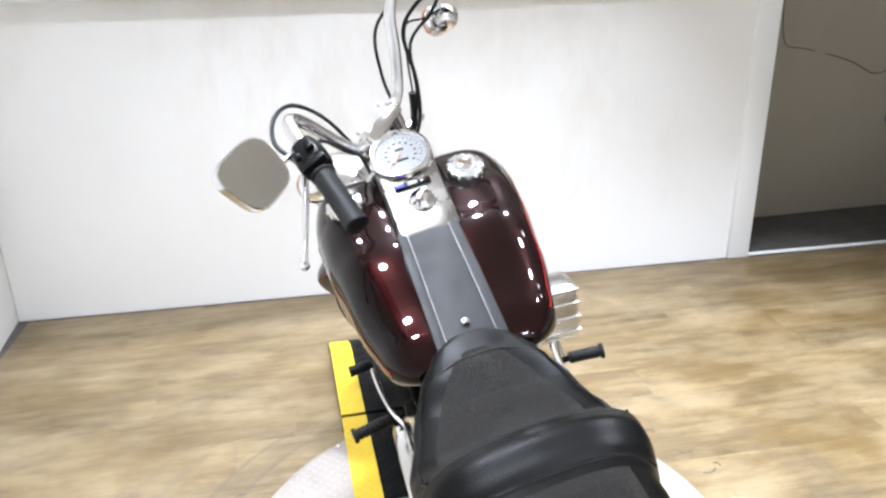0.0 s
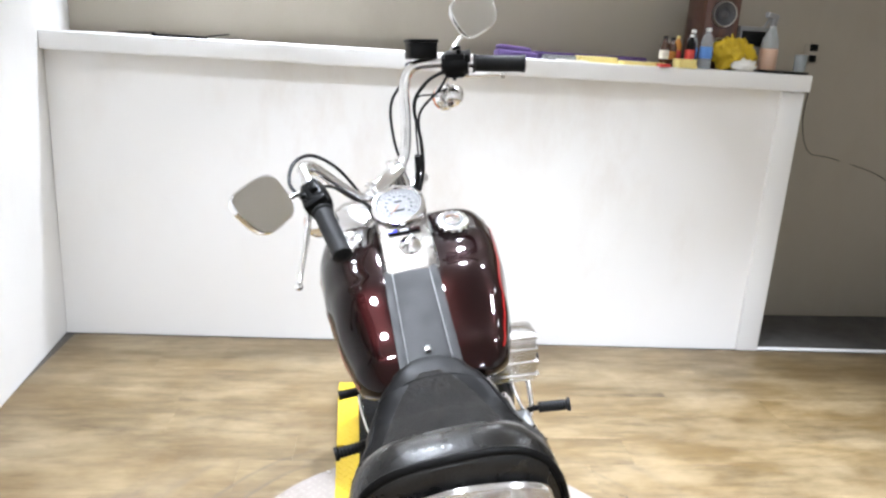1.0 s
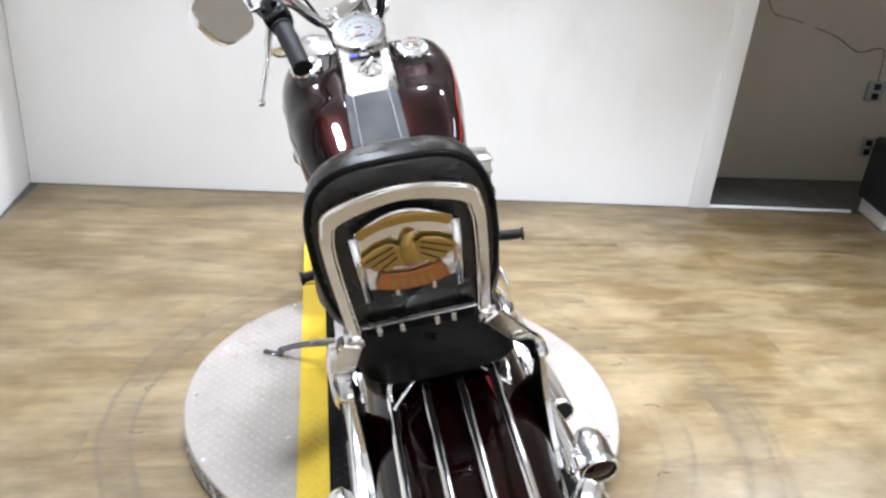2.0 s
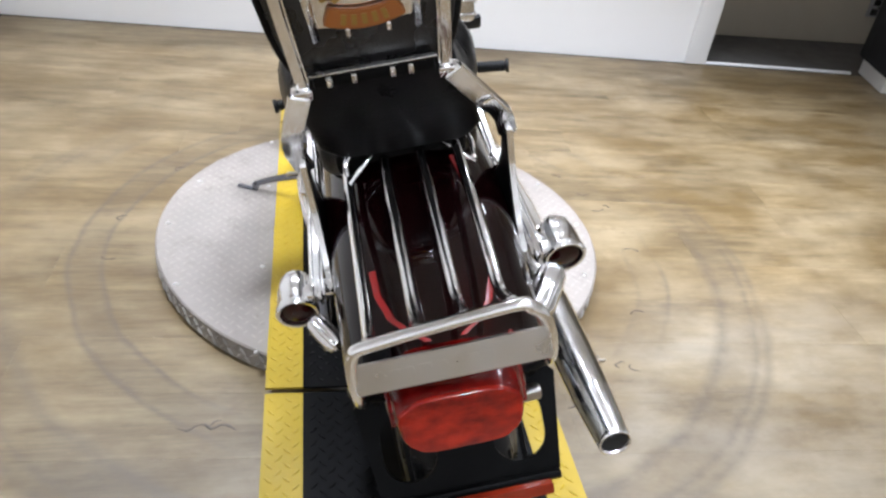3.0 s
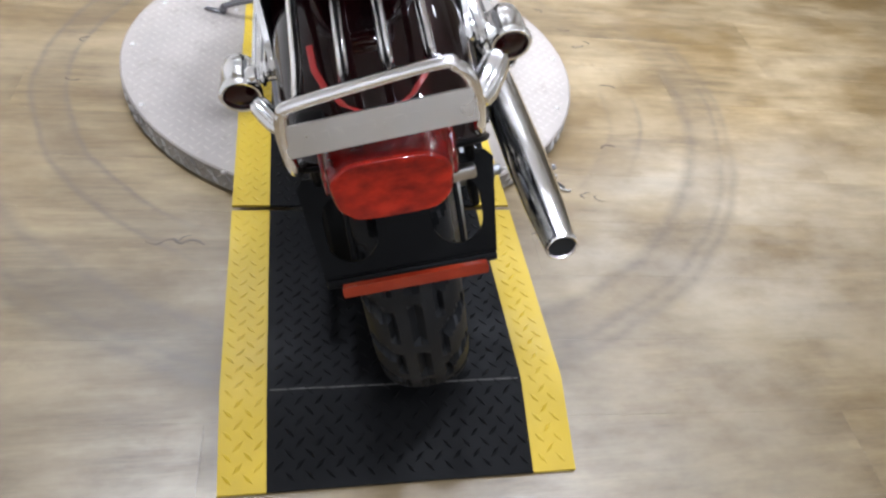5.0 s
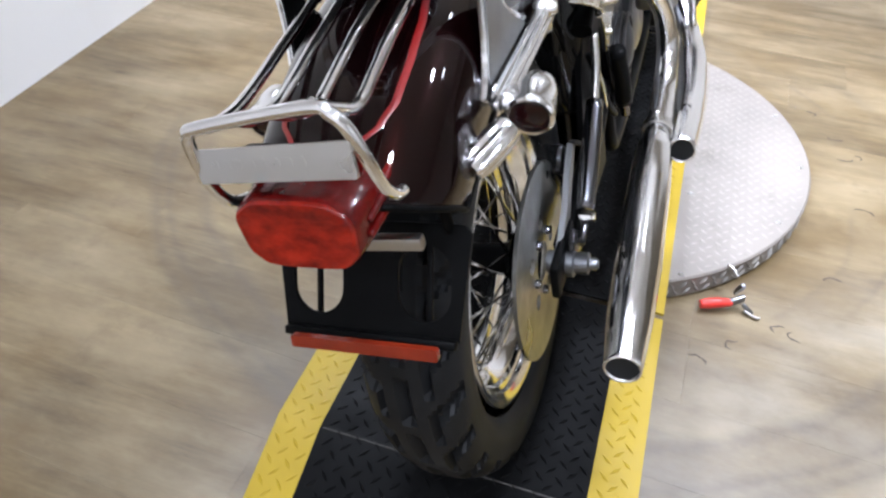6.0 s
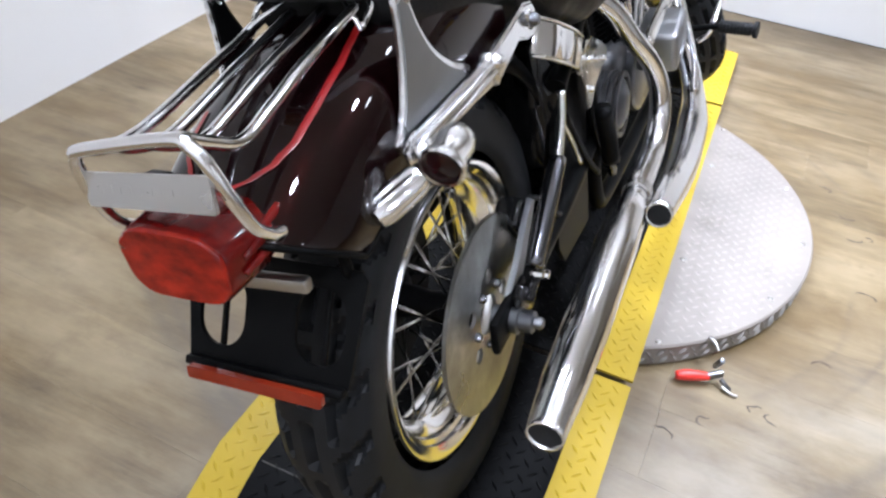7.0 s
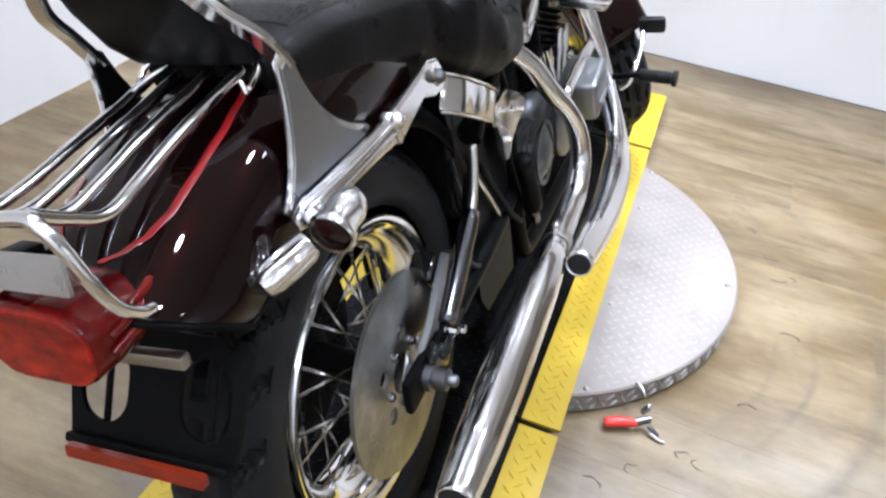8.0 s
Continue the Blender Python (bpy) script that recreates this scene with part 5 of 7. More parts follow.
def seat_section(y, grow=0.0):
    top, low, w = seat_top(y) + grow, seat_low(y), seat_half(y) + grow
    mid, tall = (top + low) / 2, (top - low) / 2
    ring = []
    for u, v in superellipse(w, tall, 2.9, 40):
        dish = dish_at(y) * max(0.0, 1 - (u / w) ** 2) * (1 if v > 0 else 0)
        ring.append(V(u, y, mid + v - dish))
    return ring


seat_bm = bmesh.new()
ys = [-1.045 + (1.045 - 0.318) * i / 110 for i in range(111)]
loft(seat_bm, [seat_section(y) for y in ys])
finish(seat_bm)
seat = bit("seat", seat_bm, LEATHER, label="stepped two-up black leather seat")


def seat_patch(y0, y1, wide, lift, rows=40, cols=24):
    bm = bmesh.new()
    grid = []
    for i in range(rows + 1):
        y = y0 + (y1 - y0) * i / rows
        f = i / rows
        row = []
        for j in range(cols + 1):
            u = -1 + 2 * j / cols
            w, top, low = seat_half(y), seat_top(y), seat_low(y)
            reach = wide(f) * w
            x = u * reach
            mid, tall = (top + low) / 2, (top - low) / 2
            z = mid + tall * max(0.0, 1 - abs(x / w) ** 2.9) ** (1 / 2.9)
            z -= dish_at(y) * max(0.0, 1 - (x / w) ** 2)
            edge = min(1.0, 6 * (1 - abs(u)), 8 * f + 0.05, 8 * (1 - f) + 0.05)
            row.append(V(x, y, z + lift * edge + 0.0004))
        grid.append(row)
    loft(bm, grid, caps=False, wrap=False)
    bmesh.ops.recalc_face_normals(bm, faces=bm.faces)
    return bm


part("seat_insert", seat_patch(-0.604, -0.350, lambda f: 0.70 * max(0.10, 1 - f ** 4.5) ** 0.5, 0.003), WEAVE, seat, "embossed leather seat insert")
part("pillion_insert", seat_patch(-0.985, -0.745, lambda f: 0.72, 0.005), WEAVE, seat, "embossed leather pillion insert")


def seat_line(y, share, lift):
    w, top, low = seat_half(y), seat_top(y), seat_low(y)
    mid, tall = (top + low) / 2, (top - low) / 2
    x = share * w
    z = mid + tall * max(0.0, 1 - abs(share) ** 2.9) ** (1 / 2.9)
    z -= dish_at(y) * max(0.0, 1 - share**2)
    return V(x, y, z + lift)


for share in (0.875,):
    bm = bmesh.new()
    line = [seat_line(-0.625 + 0.25 * i / 16, -share, 0.0005) for i in range(17)] + [seat_line(-0.365, -0.4, 0.0005), seat_line(-0.362, 0.0, 0.0005), seat_line(-0.365, 0.4, 0.0005)] + [seat_line(-0.375 - 0.25 * i / 16, share, 0.0005) for i in range(17)]
    tube(bm, line, 0.0022, 8, 2)
    part("stitched_welt", bm, LEATHER, seat)
for y, r in ((-0.606, 0.0026), (-0.703, 0.0036)):
    bm = bmesh.new()
    tube(bm, [seat_line(y, -0.97 + 1.94 * i / 20, 0.0) for i in range(21)], r, 8, 2)
    part("cross_welt", bm, LEATHER, seat)
bm = bmesh.new()
box(bm, (0.150, 0.40, 0.03), pose(0, -0.80, 0.665, -6, 0, 0), 0.01)
bit("seat_pan", bm, BLACK_METAL)

# fuel tank
def tank_section(t, side, grow=0.0, count=44):
    y = -0.322 + 0.562 * t
    out = interp(t, [(0, 0.140), (0.10, 0.158), (0.3, 0.184), (0.5, 0.203), (0.68, 0.211), (0.85, 0.200), (1, 0.140)])
    top = interp(t, [(0, 0.740), (0.10, 0.772), (0.4, 0.877), (0.6, 0.922), (0.78, 0.939), (1, 0.912)])
    low = interp(t, [(0, 0.690), (0.10, 0.672), (0.4, 0.676), (0.7, 0.705), (1, 0.790)])
    out += 0.014 if side > 0 else -0.008
    inner = 0.004
    end = min(1.0, (max(0.0, 1 - (abs(t - 0.5) / 0.5) ** 9)) ** 0.5 + 0.001)
    cx, cz = (out + inner) / 2, (top + low) / 2
    a, b = (out - inner) / 2 * (0.35 + 0.65 * end) * (1 if end > 0.01 else 0.6) + grow, (top - low) / 2 * (0.30 + 0.70 * end) + grow
    ring = []
    for u, v in superellipse(a, b, 2.9, count):
        slope = (1 - (u / a + 1) / 2) * 0.004
        ring.append(V(side * (cx + u), y, cz + v + slope * (1 if v > 0 else 0)))
    return ring


for side in (1, -1):
    bm = bmesh.new()
    ts = [0.5 - 0.5 * math.cos(math.pi * i / 56) for i in range(57)]
    loft(bm, [tank_section(t, side) for t in ts])
    finish(bm)
    half_tank = bit("fuel_tank", bm, MAROON, label="glossy dark maroon fuel tank half")
    bm = bmesh.new()
    rows = []
    for i in range(49):
        t = 0.07 + 0.86 * i / 48
        ring = tank_section(t, side, 0.0014, 176)
        pick = (14 if side > 0 else 1) + int(4 * math.sin(math.pi * i / 48))
        rows.append([ring[pick], ring[pick - 1], ring[pick - 3]])
    loft(bm, rows, caps=False, wrap=False)
    part("pinstripe", bm, RED_STRIPE, half_tank, "bright red stripe")
    cap_at = V(side * 0.124, 0.012, 0.933)
    tilt = Matrix.Translation(cap_at) @ pose(0, 0, 0, 24, side * 6, 0)
    bm = bmesh.new()
    fluted(bm, [(0.002, 0.016, 0), (0.032, 0.012, 0), (0.0355, 0.010, 0.6), (0.038, 0.004, 1), (0.0365, -0.004, 1), (0.032, -0.018, 0), (0.002, -0.020, 0)], tilt, 14, 0.0015)
    cap = part("filler_cap", bm, CHROME, half_tank, "ribbed chrome filler cap")
    if side > 0:
        bm = bmesh.new()
        lathe(bm, [(0.0, 0.0138), (0.025, 0.0138), (0.028, 0.0115)], tilt, 32)
        part("gauge_face", bm, DIAL, cap, "round silver fuel gauge face")
        bm = bmesh.new()
        plate(bm, rounded(0.026, 0.012, 0.003, 3, 0, 0.006), 0.0008, tilt @ pose(0, 0, 0.0140))
        part("gauge_band", bm, ORANGE, cap, "orange gauge band")

# console, speedometer, tank strap
SLOPE = math.degrees(math.atan2(0.993 - 0.890, 0.063 + 0.100))
CON = Matrix.Translation((0.008, -0.104, 0.881)) @ pose(0, 0, 0, SLOPE, 0, 0)
bm = bmesh.new()
rings = []
for y, w, top in ((-0.012, 0.0585, 0.000), (-0.008, 0.060, 0.007), (0.0, 0.0605, 0.010), (0.06, 0.0605, 0.011), (0.12, 0.0605, 0.011), (0.17, 0.061, 0.011), (0.225, 0.056, 0.009), (0.25, 0.040, 0.002), (0.258, 0.025, -0.008)):
    half_ring = [(w * 0.99, -0.040), (w, -0.010), (w * 0.985, top - 0.006), (w * 0.93, top - 0.001), (w * 0.86, top), (0.4 * w, top + 0.001)]
    ring = [CON @ V(x, y, z) for x, z in half_ring] + [CON @ V(-x, y, z) for x, z in reversed(half_ring)]
    rings.append(ring)
loft(bm, rings)
finish(bm)
console = bit("dash_console", bm, CONSOLE_METAL, label="brushed metal tank-top dash console")
SPEEDO = CON @ pose(0, 0.185, 0.010)
bm = bmesh.new()
lathe(bm, [(0.0, 0.006), (0.050, 0.006), (0.051, 0.013), (0.054, 0.017), (0.060, 0.016), (0.0635, 0.010), (0.064, 0.0), (0.062, -0.006)], SPEEDO, 56)
speedo = part("speedometer", bm, CHROME, console, "round chrome-rimmed speedometer")
bm = bmesh.new()
lathe(bm, [(0.0, 0.0075), (0.049, 0.0075), (0.0505, 0.006)], SPEEDO, 48)
part("dial", bm, DIAL, speedo, "pale silver dial")
bm = bmesh.new()
for i in range(25):
    a = radians(225 - 270 * i / 24)
    long = 0.008 if i % 2 == 0 else 0.004
    box(bm, (long, 0.0012, 0.0006), SPEEDO @ pose((0.045 - long / 2) * math.cos(a), (0.045 - long / 2) * math.sin(a), 0.0079, 0, 0, math.degrees(a)), 0)
for i in range(12):
    a = radians(225 - 270 * i / 11)
    box(bm, (0.006, 0.004, 0.0005), SPEEDO @ pose(0.030 * math.cos(a), 0.030 * math.sin(a), 0.0079), 0)
box(bm, (0.024, 0.006, 0.0006), SPEEDO @ pose(0.0, -0.016, 0.0079), 0)
box(bm, (0.018, 0.005, 0.0006), SPEEDO @ pose(0.0, 0.012, 0.0079), 0)
part("dial_marks", bm, INK, speedo)
bm = bmesh.new()
tube(bm, [SPEEDO @ V(0, 0, 0.0095), SPEEDO @ V(-0.022, -0.026, 0.0095)], [0.0018, 0.0006], 6, smooth=False)
part("needle", bm, ORANGE, speedo)
bm = bmesh.new()
lathe(bm, [(0.0, 0.0145), (0.040, 0.0138), (0.0505, 0.0122)], SPEEDO, 40)
glass = part("glass", bm, GLASS, speedo, "clear instrument glass")
glass.visible_shadow = False
bm = bmesh.new()
box(bm, (0.074, 0.014, 0.010), CON @ pose(0, 0.106, 0.014), 0.004)
lights = part("warning_lights", bm, PLASTIC, console, "dark indicator light strip")
for x, mat in ((-0.026, BLUE_LENS), (0.0, GREY_PLASTIC), (0.024, DARK_RED_LENS)):
    bm = bmesh.new()
    box(bm, (0.020, 0.008, 0.004), CON @ pose(x, 0.106, 0.0185), 0.0015)
    part("indicator", bm, mat, lights)
bm = bmesh.new()
lathe(bm, [(0.0, 0.020), (0.010, 0.019), (0.013, 0.014), (0.022, 0.010), (0.026, 0.004), (0.027, 0.0), (0.0, 0.0)], CON @ pose(0.006, 0.062, 0.0105), 28)
box(bm, (0.034, 0.010, 0.012), CON @ pose(0.006, 0.062, 0.030, 0, 0, 52), 0.004)
part("ignition_switch", bm, CHROME, console, "chrome ignition switch knob")
bm = bmesh.new()
lathe(bm, [(0.0, 0.012), (0.007, 0.011), (0.008, 0.0), (0.0, 0.0)], CON @ pose(0, 0.125, 0.010), 12)
part("console_nut", bm, CHROME, console)
for side in (-1, 1):
    bm = bmesh.new()
    box(bm, (0.012, 0.016, 0.012), CON @ pose(side * 0.052, 0.004, 0.002), 0.003)
    part("console_foot", bm, CHROME, console)

STRAP = [(-0.098, 0.881), (-0.15, 0.854), (-0.21, 0.818), (-0.27, 0.780), (-0.31, 0.754), (-0.345, 0.730)]
STRAP_X = 0.007
bm = bmesh.new()
rings = []
for y, z in STRAP:
    w = 0.056 + 0.004 * (y + 0.098) / -0.247
    rings.append([V(-w, y, z - 0.030), V(w, y, z - 0.030), V(w, y, z - 0.003), V(w - 0.004, y, z - 0.001), V(0.03, y, z + 0.002), V(0, y, z + 0.003), V(-0.03, y, z + 0.002), V(-w + 0.004, y, z - 0.001), V(-w, y, z - 0.003)])
loft(bm, rings)
finish(bm)
bmesh.ops.translate(bm, vec=(STRAP_X, 0, 0), verts=bm.verts)
strap = bit("tank_strap", bm, STRAP_LEATHER, label="black leather tank panel with stitched borders")
for side in (-1, 1):
    bm = bmesh.new()
    rings = []
    for y, z in STRAP:
        c = STRAP_X + side * (0.050 + 0.004 * (y + 0.098) / -0.247)
        rings.append([V(c - 0.0085, y, z - 0.004), V(c + 0.0085, y, z - 0.004), V(c + 0.008, y, z + 0.0018), V(c, y, z + 0.0042), V(c - 0.008, y, z + 0.003)])
    loft(bm, rings)
    finish(bm)
    part("border", bm, STRAP_LEATHER, strap)
    bm = bmesh.new()
    tube(bm, [V(STRAP_X + side * (0.040 + 0.004 * (y + 0.098) / -0.247), y, z + 0.0022) for y, z in STRAP], 0.0012, 6, 3)
    part("seam", bm, THREAD, strap)
bm = bmesh.new()
lathe(bm, [(0.0, 0.008), (0.005, 0.0072), (0.0085, 0.003), (0.009, 0.0), (0.0, 0.0)], Matrix.Translation((STRAP_X, -0.288, 0.772)) @ pose(0, 0, 0, 32, 0, 0), 16)
part("stud", bm, CHROME, strap, "chrome dome stud")

# handlebar and its fittings, straight ahead and then turned
BAR = [V(0.05, 0.140, 1.036), V(0.090, 0.135, 1.054), V(0.128, 0.116, 1.115), V(0.165, 0.096, 1.188), V(0.199, 0.073, 1.214), V(0.235, 0.030, 1.194), V(0.28, -0.032, 1.151), V(0.335, -0.104, 1.097)]
full = [V(-p.x, p.y, p.z) for p in reversed(BAR)] + [V(0, 0.140, 1.034)] + BAR
bm = bmesh.new()
tube(bm, full, 0.0127, 16, 6)
bar = bit("handlebar", bm, CHROME, label="tall chrome pull-back handlebar turned to one side", steer=True)


def steered(name, bm, mat, parent, label="", sharp=0.65):
    bmesh.ops.transform(bm, matrix=STEER, verts=bm.verts)
    return part(name, bm, mat, parent, label, sharp)


for side in (-1, 1):
    def S(x, y, z):
        return V(side * x, y, z)

    grip_a, grip_b = S(0.278, -0.029, 1.1525), S(0.343, -0.113, 1.090)
    m = along(grip_a, grip_b)
    length = (grip_b - grip_a).length
    bm = bmesh.new()
    prof = [(0.0, 0.0), (0.022, 0.0), (0.0225, 0.004), (0.0192, 0.008)]
    prof += [(0.0192, 0.012), (0.0195, 0.04), (0.0192, length - 0.012), (0.0204, length - 0.008), (0.0206, length - 0.001), (0.018, length + 0.001), (0.0, length + 0.0015)]
    lathe(bm, prof, m, 20)
    steered("grip", bm, GRIP, bar, "black rubber grip")
    bm = bmesh.new()
    hm = along(S(0.243, 0.020, 1.184), grip_a)
    lathe(bm, [(0.0, -0.006), (0.020, -0.006), (0.026, 0.002), (0.0285, 0.024), (0.0285, 0.050), (0.025, 0.058), (0.0, 0.058)], hm, 24)
    box(bm, (0.040, 0.060, 0.050), hm @ pose(side * -0.004, 0.0, 0.026), 0.008)
    box(bm, (0.050, 0.020, 0.014), hm @ pose(0.0, 0.018, 0.056), 0.004)
    box(bm, (0.014, 0.012, 0.020), hm @ pose(0.012, 0.033, 0.030), 0.003)
    box(bm, (0.012, 0.010, 0.012), hm @ pose(-0.014, 0.033, 0.036), 0.003)
    box(bm, (0.020, 0.010, 0.010), hm @ pose(0.0, -0.034, 0.024), 0.003)
    steered("switch_housing", bm, PLASTIC, bar, "black switch housing")
    bm = bmesh.new()
    tube(bm, [S(0.250, 0.035, 1.160), S(0.275, 0.038, 1.142), S(0.315, 0.032, 1.110), S(0.360, 0.024, 1.082), S(0.394, 0.019, 1.058)], [0.007, 0.0075, 0.006, 0.005, 0.0042], 10)
    bmesh.ops.create_uvsphere(bm, u_segments=14, v_segments=10, radius=0.0085, matrix=Matrix.Translation(S(0.396, 0.019, 1.057)))
    box(bm, (0.030, 0.034, 0.018), Matrix.Translation(S(0.248, 0.030, 1.163)) @ pose(0, 0, 0, 0, side * 35, side * -40), 0.005)
    steered("hand_lever", bm, CHROME, bar, "chrome hand lever with ball end")
    # mirror
    c = S(0.367, -0.025, 1.239)
    face = Matrix.Translation(c) @ pose(0, 0, 0, 82, 0, side * -14) @ pose(0, 0, 0, 0, 0, -8 if side < 0 else -4)
    shape = []
    for u, v in superellipse(0.060, 0.050, 3.4, 40):
        shape.append((u * (1 + 0.10 * v / 0.048) + side * 0.10 * v, v))
    bm = bmesh.new()
    rings = [[face @ V(u * k, v * k, z) for u, v in shape] for k, z in ((0.97, 0.004), (1.0, 0.005), (1.02, 0.001), (1.0, -0.008), (0.85, -0.020), (0.5, -0.027), (0.1, -0.029))]
    loft(bm, rings)
    finish(bm)
    mirror = steered("mirror", bm, CHROME, bar, "chrome rounded rear-view mirror")
    bm = bmesh.new()
    loft(bm, [[face @ V(u * 0.94, v * 0.94, 0.0042) for u, v in shape], [face @ V(u * 0.94, v * 0.94, 0.0062) for u, v in shape]])
    finish(bm)
    steered("mirror_glass", bm, MIRROR, mirror, "mirror glass")
    bm = bmesh.new()
    tube(bm, [S(0.252, 0.022, 1.178), S(0.272, 0.010, 1.198), S(0.318, -0.004, 1.212), S(0.350, -0.012, 1.222)], 0.0048, 10)
    steered("mirror_stem", bm, CHROME, mirror)
    sig = bullet("front_turn_signal", (side * 0.243, 0.064, 1.102), (0, 1, 0.05), AMBER_LENS, 0.031, 0.060, True, "chrome front turn signal with amber lens")
    bm = bmesh.new()
    tube(bm, [S(0.243, 0.055, 1.128), S(0.246, 0.042, 1.148), S(0.248, 0.032, 1.160)], 0.006, 10)
    steered("signal_stem", bm, CHROME, sig)

bm = bmesh.new()
level = Matrix.Translation((0.230, 0.052, 1.236)) @ STEER.to_3x3().inverted().to_4x4() @ pose(0, 0, 0, 0, LEAN - 3, 12)
box(bm, (0.068, 0.050, 0.040), level, 0.005)
box(bm, (0.072, 0.054, 0.008), level @ pose(0, 0, 0.022), 0.003)
box(bm, (0.020, 0.020, 0.026), Matrix.Translation((0.206, 0.086, 1.214)) @ pose(0, 0, 0, 0, 0, -30), 0.004)
steered("brake_reservoir", bm, PLASTIC, bar, "black brake fluid reservoir")
bm = bmesh.new()
box(bm, (0.118, 0.044, 0.036), pose(0, 0.141, 1.036, -20, 0, 0), 0.010, 3)
for side in (-1, 1):
    lathe(bm, [(0.0, 0.100), (0.017, 0.100), (0.021, 0.095), (0.021, 0.012), (0.025, 0.0), (0.025, -0.010), (0.0, -0.010)], along(V(side * 0.043, 0.172, 0.945), V(side * 0.043, 0.142, 1.036)), 20)
    for dy in (-0.013, 0.013):
        lathe(bm, [(0.0, 0.008), (0.006, 0.007), (0.0065, 0.0), (0.0, 0.0)], Matrix.Translation((side * 0.043, 0.138 + dy, 1.056)) @ pose(0, 0, 0, -20, 0, 0), 10)
steered("riser_clamp", bm, CHROME, bar, "chrome riser and bar clamp")
CABLES = (
    [V(-0.250, 0.060, 1.165), V(-0.226, 0.115, 1.197), V(-0.175, 0.142, 1.217), V(-0.110, 0.172, 1.196), V(-0.072, 0.176, 1.135), V(-0.059, 0.178, 1.055), V(-0.05, 0.20, 0.98), V(-0.05, 0.235, 0.90)],
    [V(0.236, 0.012, 1.165), V(0.205, 0.04, 1.14), V(0.150, 0.085, 1.115), V(0.105, 0.105, 1.03), V(0.075, 0.15, 0.96), V(0.05, 0.20, 0.88)],
    [V(0.228, 0.018, 1.172), V(0.198, 0.055, 1.17), V(0.155, 0.090, 1.14), V(0.118, 0.100, 1.05), V(0.08, 0.13, 0.97), V(0.03, 0.20, 0.90)],
    [V(0.215, 0.080, 1.205), V(0.150, 0.145, 1.17), V(0.105, 0.165, 1.09), V(0.085, 0.18, 1.0), V(0.06, 0.22, 0.88)],
    [V(0.240, 0.046, 1.125), V(0.200, 0.06, 1.135), V(0.165, 0.080, 1.15), V(0.135, 0.098, 1.10), V(0.10, 0.12, 1.02)],
    [V(-0.236, 0.020, 1.16), V(-0.195, 0.060, 1.16), V(-0.150, 0.088, 1.12), V(-0.105, 0.112, 1.05), V(-0.06, 0.16, 0.98)],
)
for points, r in zip(CABLES, (0.0042, 0.0035, 0.0042, 0.0036, 0.0022, 0.0036)):
    bm = bmesh.new()
    tube(bm, points, r, 8, 6)
    steered("control_cable", bm, CABLE, bar, "black control cable")
bm = bmesh.new()
tube(bm, [V(0.098, 0.112, 1.035), V(0.088, 0.132, 0.995), V(0.078, 0.150, 0.965)], 0.0075, 10)
steered("cable_boot", bm, CABLE, bar, "black rubber cable boot")

# fork, headlamp, front fender
bm = bmesh.new()
for z, y, w in ((0.945, 0.192, 0.13), (0.775, 0.298, 0.13)):
    box(bm, (w * 2, 0.085, 0.030), pose(0, y, z, -32, 0, 0), 0.012, 3)
fork = bit("fork", bm, CHROME, label="chrome front fork with covers", steer=True)
for side in (-1, 1):
    bm = bmesh.new()
    tube(bm, [V(side * 0.105, 0.275, 0.945), V(side * 0.105, 0.475, 0.625)], 0.030, 20, smooth=False)
    tube(bm, [V(side * 0.105, 0.475, 0.625), V(side * 0.105, 0.655, 0.330)], 0.024, 20, smooth=False)
    steered("fork_leg", bm, CHROME, fork)
bm = bmesh.new()
lathe(bm, [(0.0, -0.085), (0.045, -0.078), (0.075, -0.045), (0.088, 0.0), (0.090, 0.022), (0.086, 0.030), (0.0, 0.034)], Matrix.Translation((0, 0.395, 0.885)) @ pose(0, 0, 0, -90, 0, 0), 36)
bit("headlamp", bm, CHROME, label="round chrome headlamp", steer=True)
shape = {"radius": 0.372, "width": 0.088, "centre": FRONT, "crown": 0.058, "skirt": 0.10, "flare": 0.0}
ff = bit("front_fender", fender_mesh(-30, 82, 50, **shape), MAROON, label="deep glossy maroon front fender", steer=True)
thicken(ff, 0.004)
for side in (-1, 1):
    bm = bmesh.new()
    rows = []
    for i in range(41):
        turn = -24 + 98 * i / 40
        rows.append([fender_point(turn, side * c, 0.0015, **shape) for c in (0.62, 0.65, 0.68)])
    loft(bm, rows, caps=False, wrap=False)
    steered("pinstripe", bm, RED_STRIPE, ff, "bright red stripe")

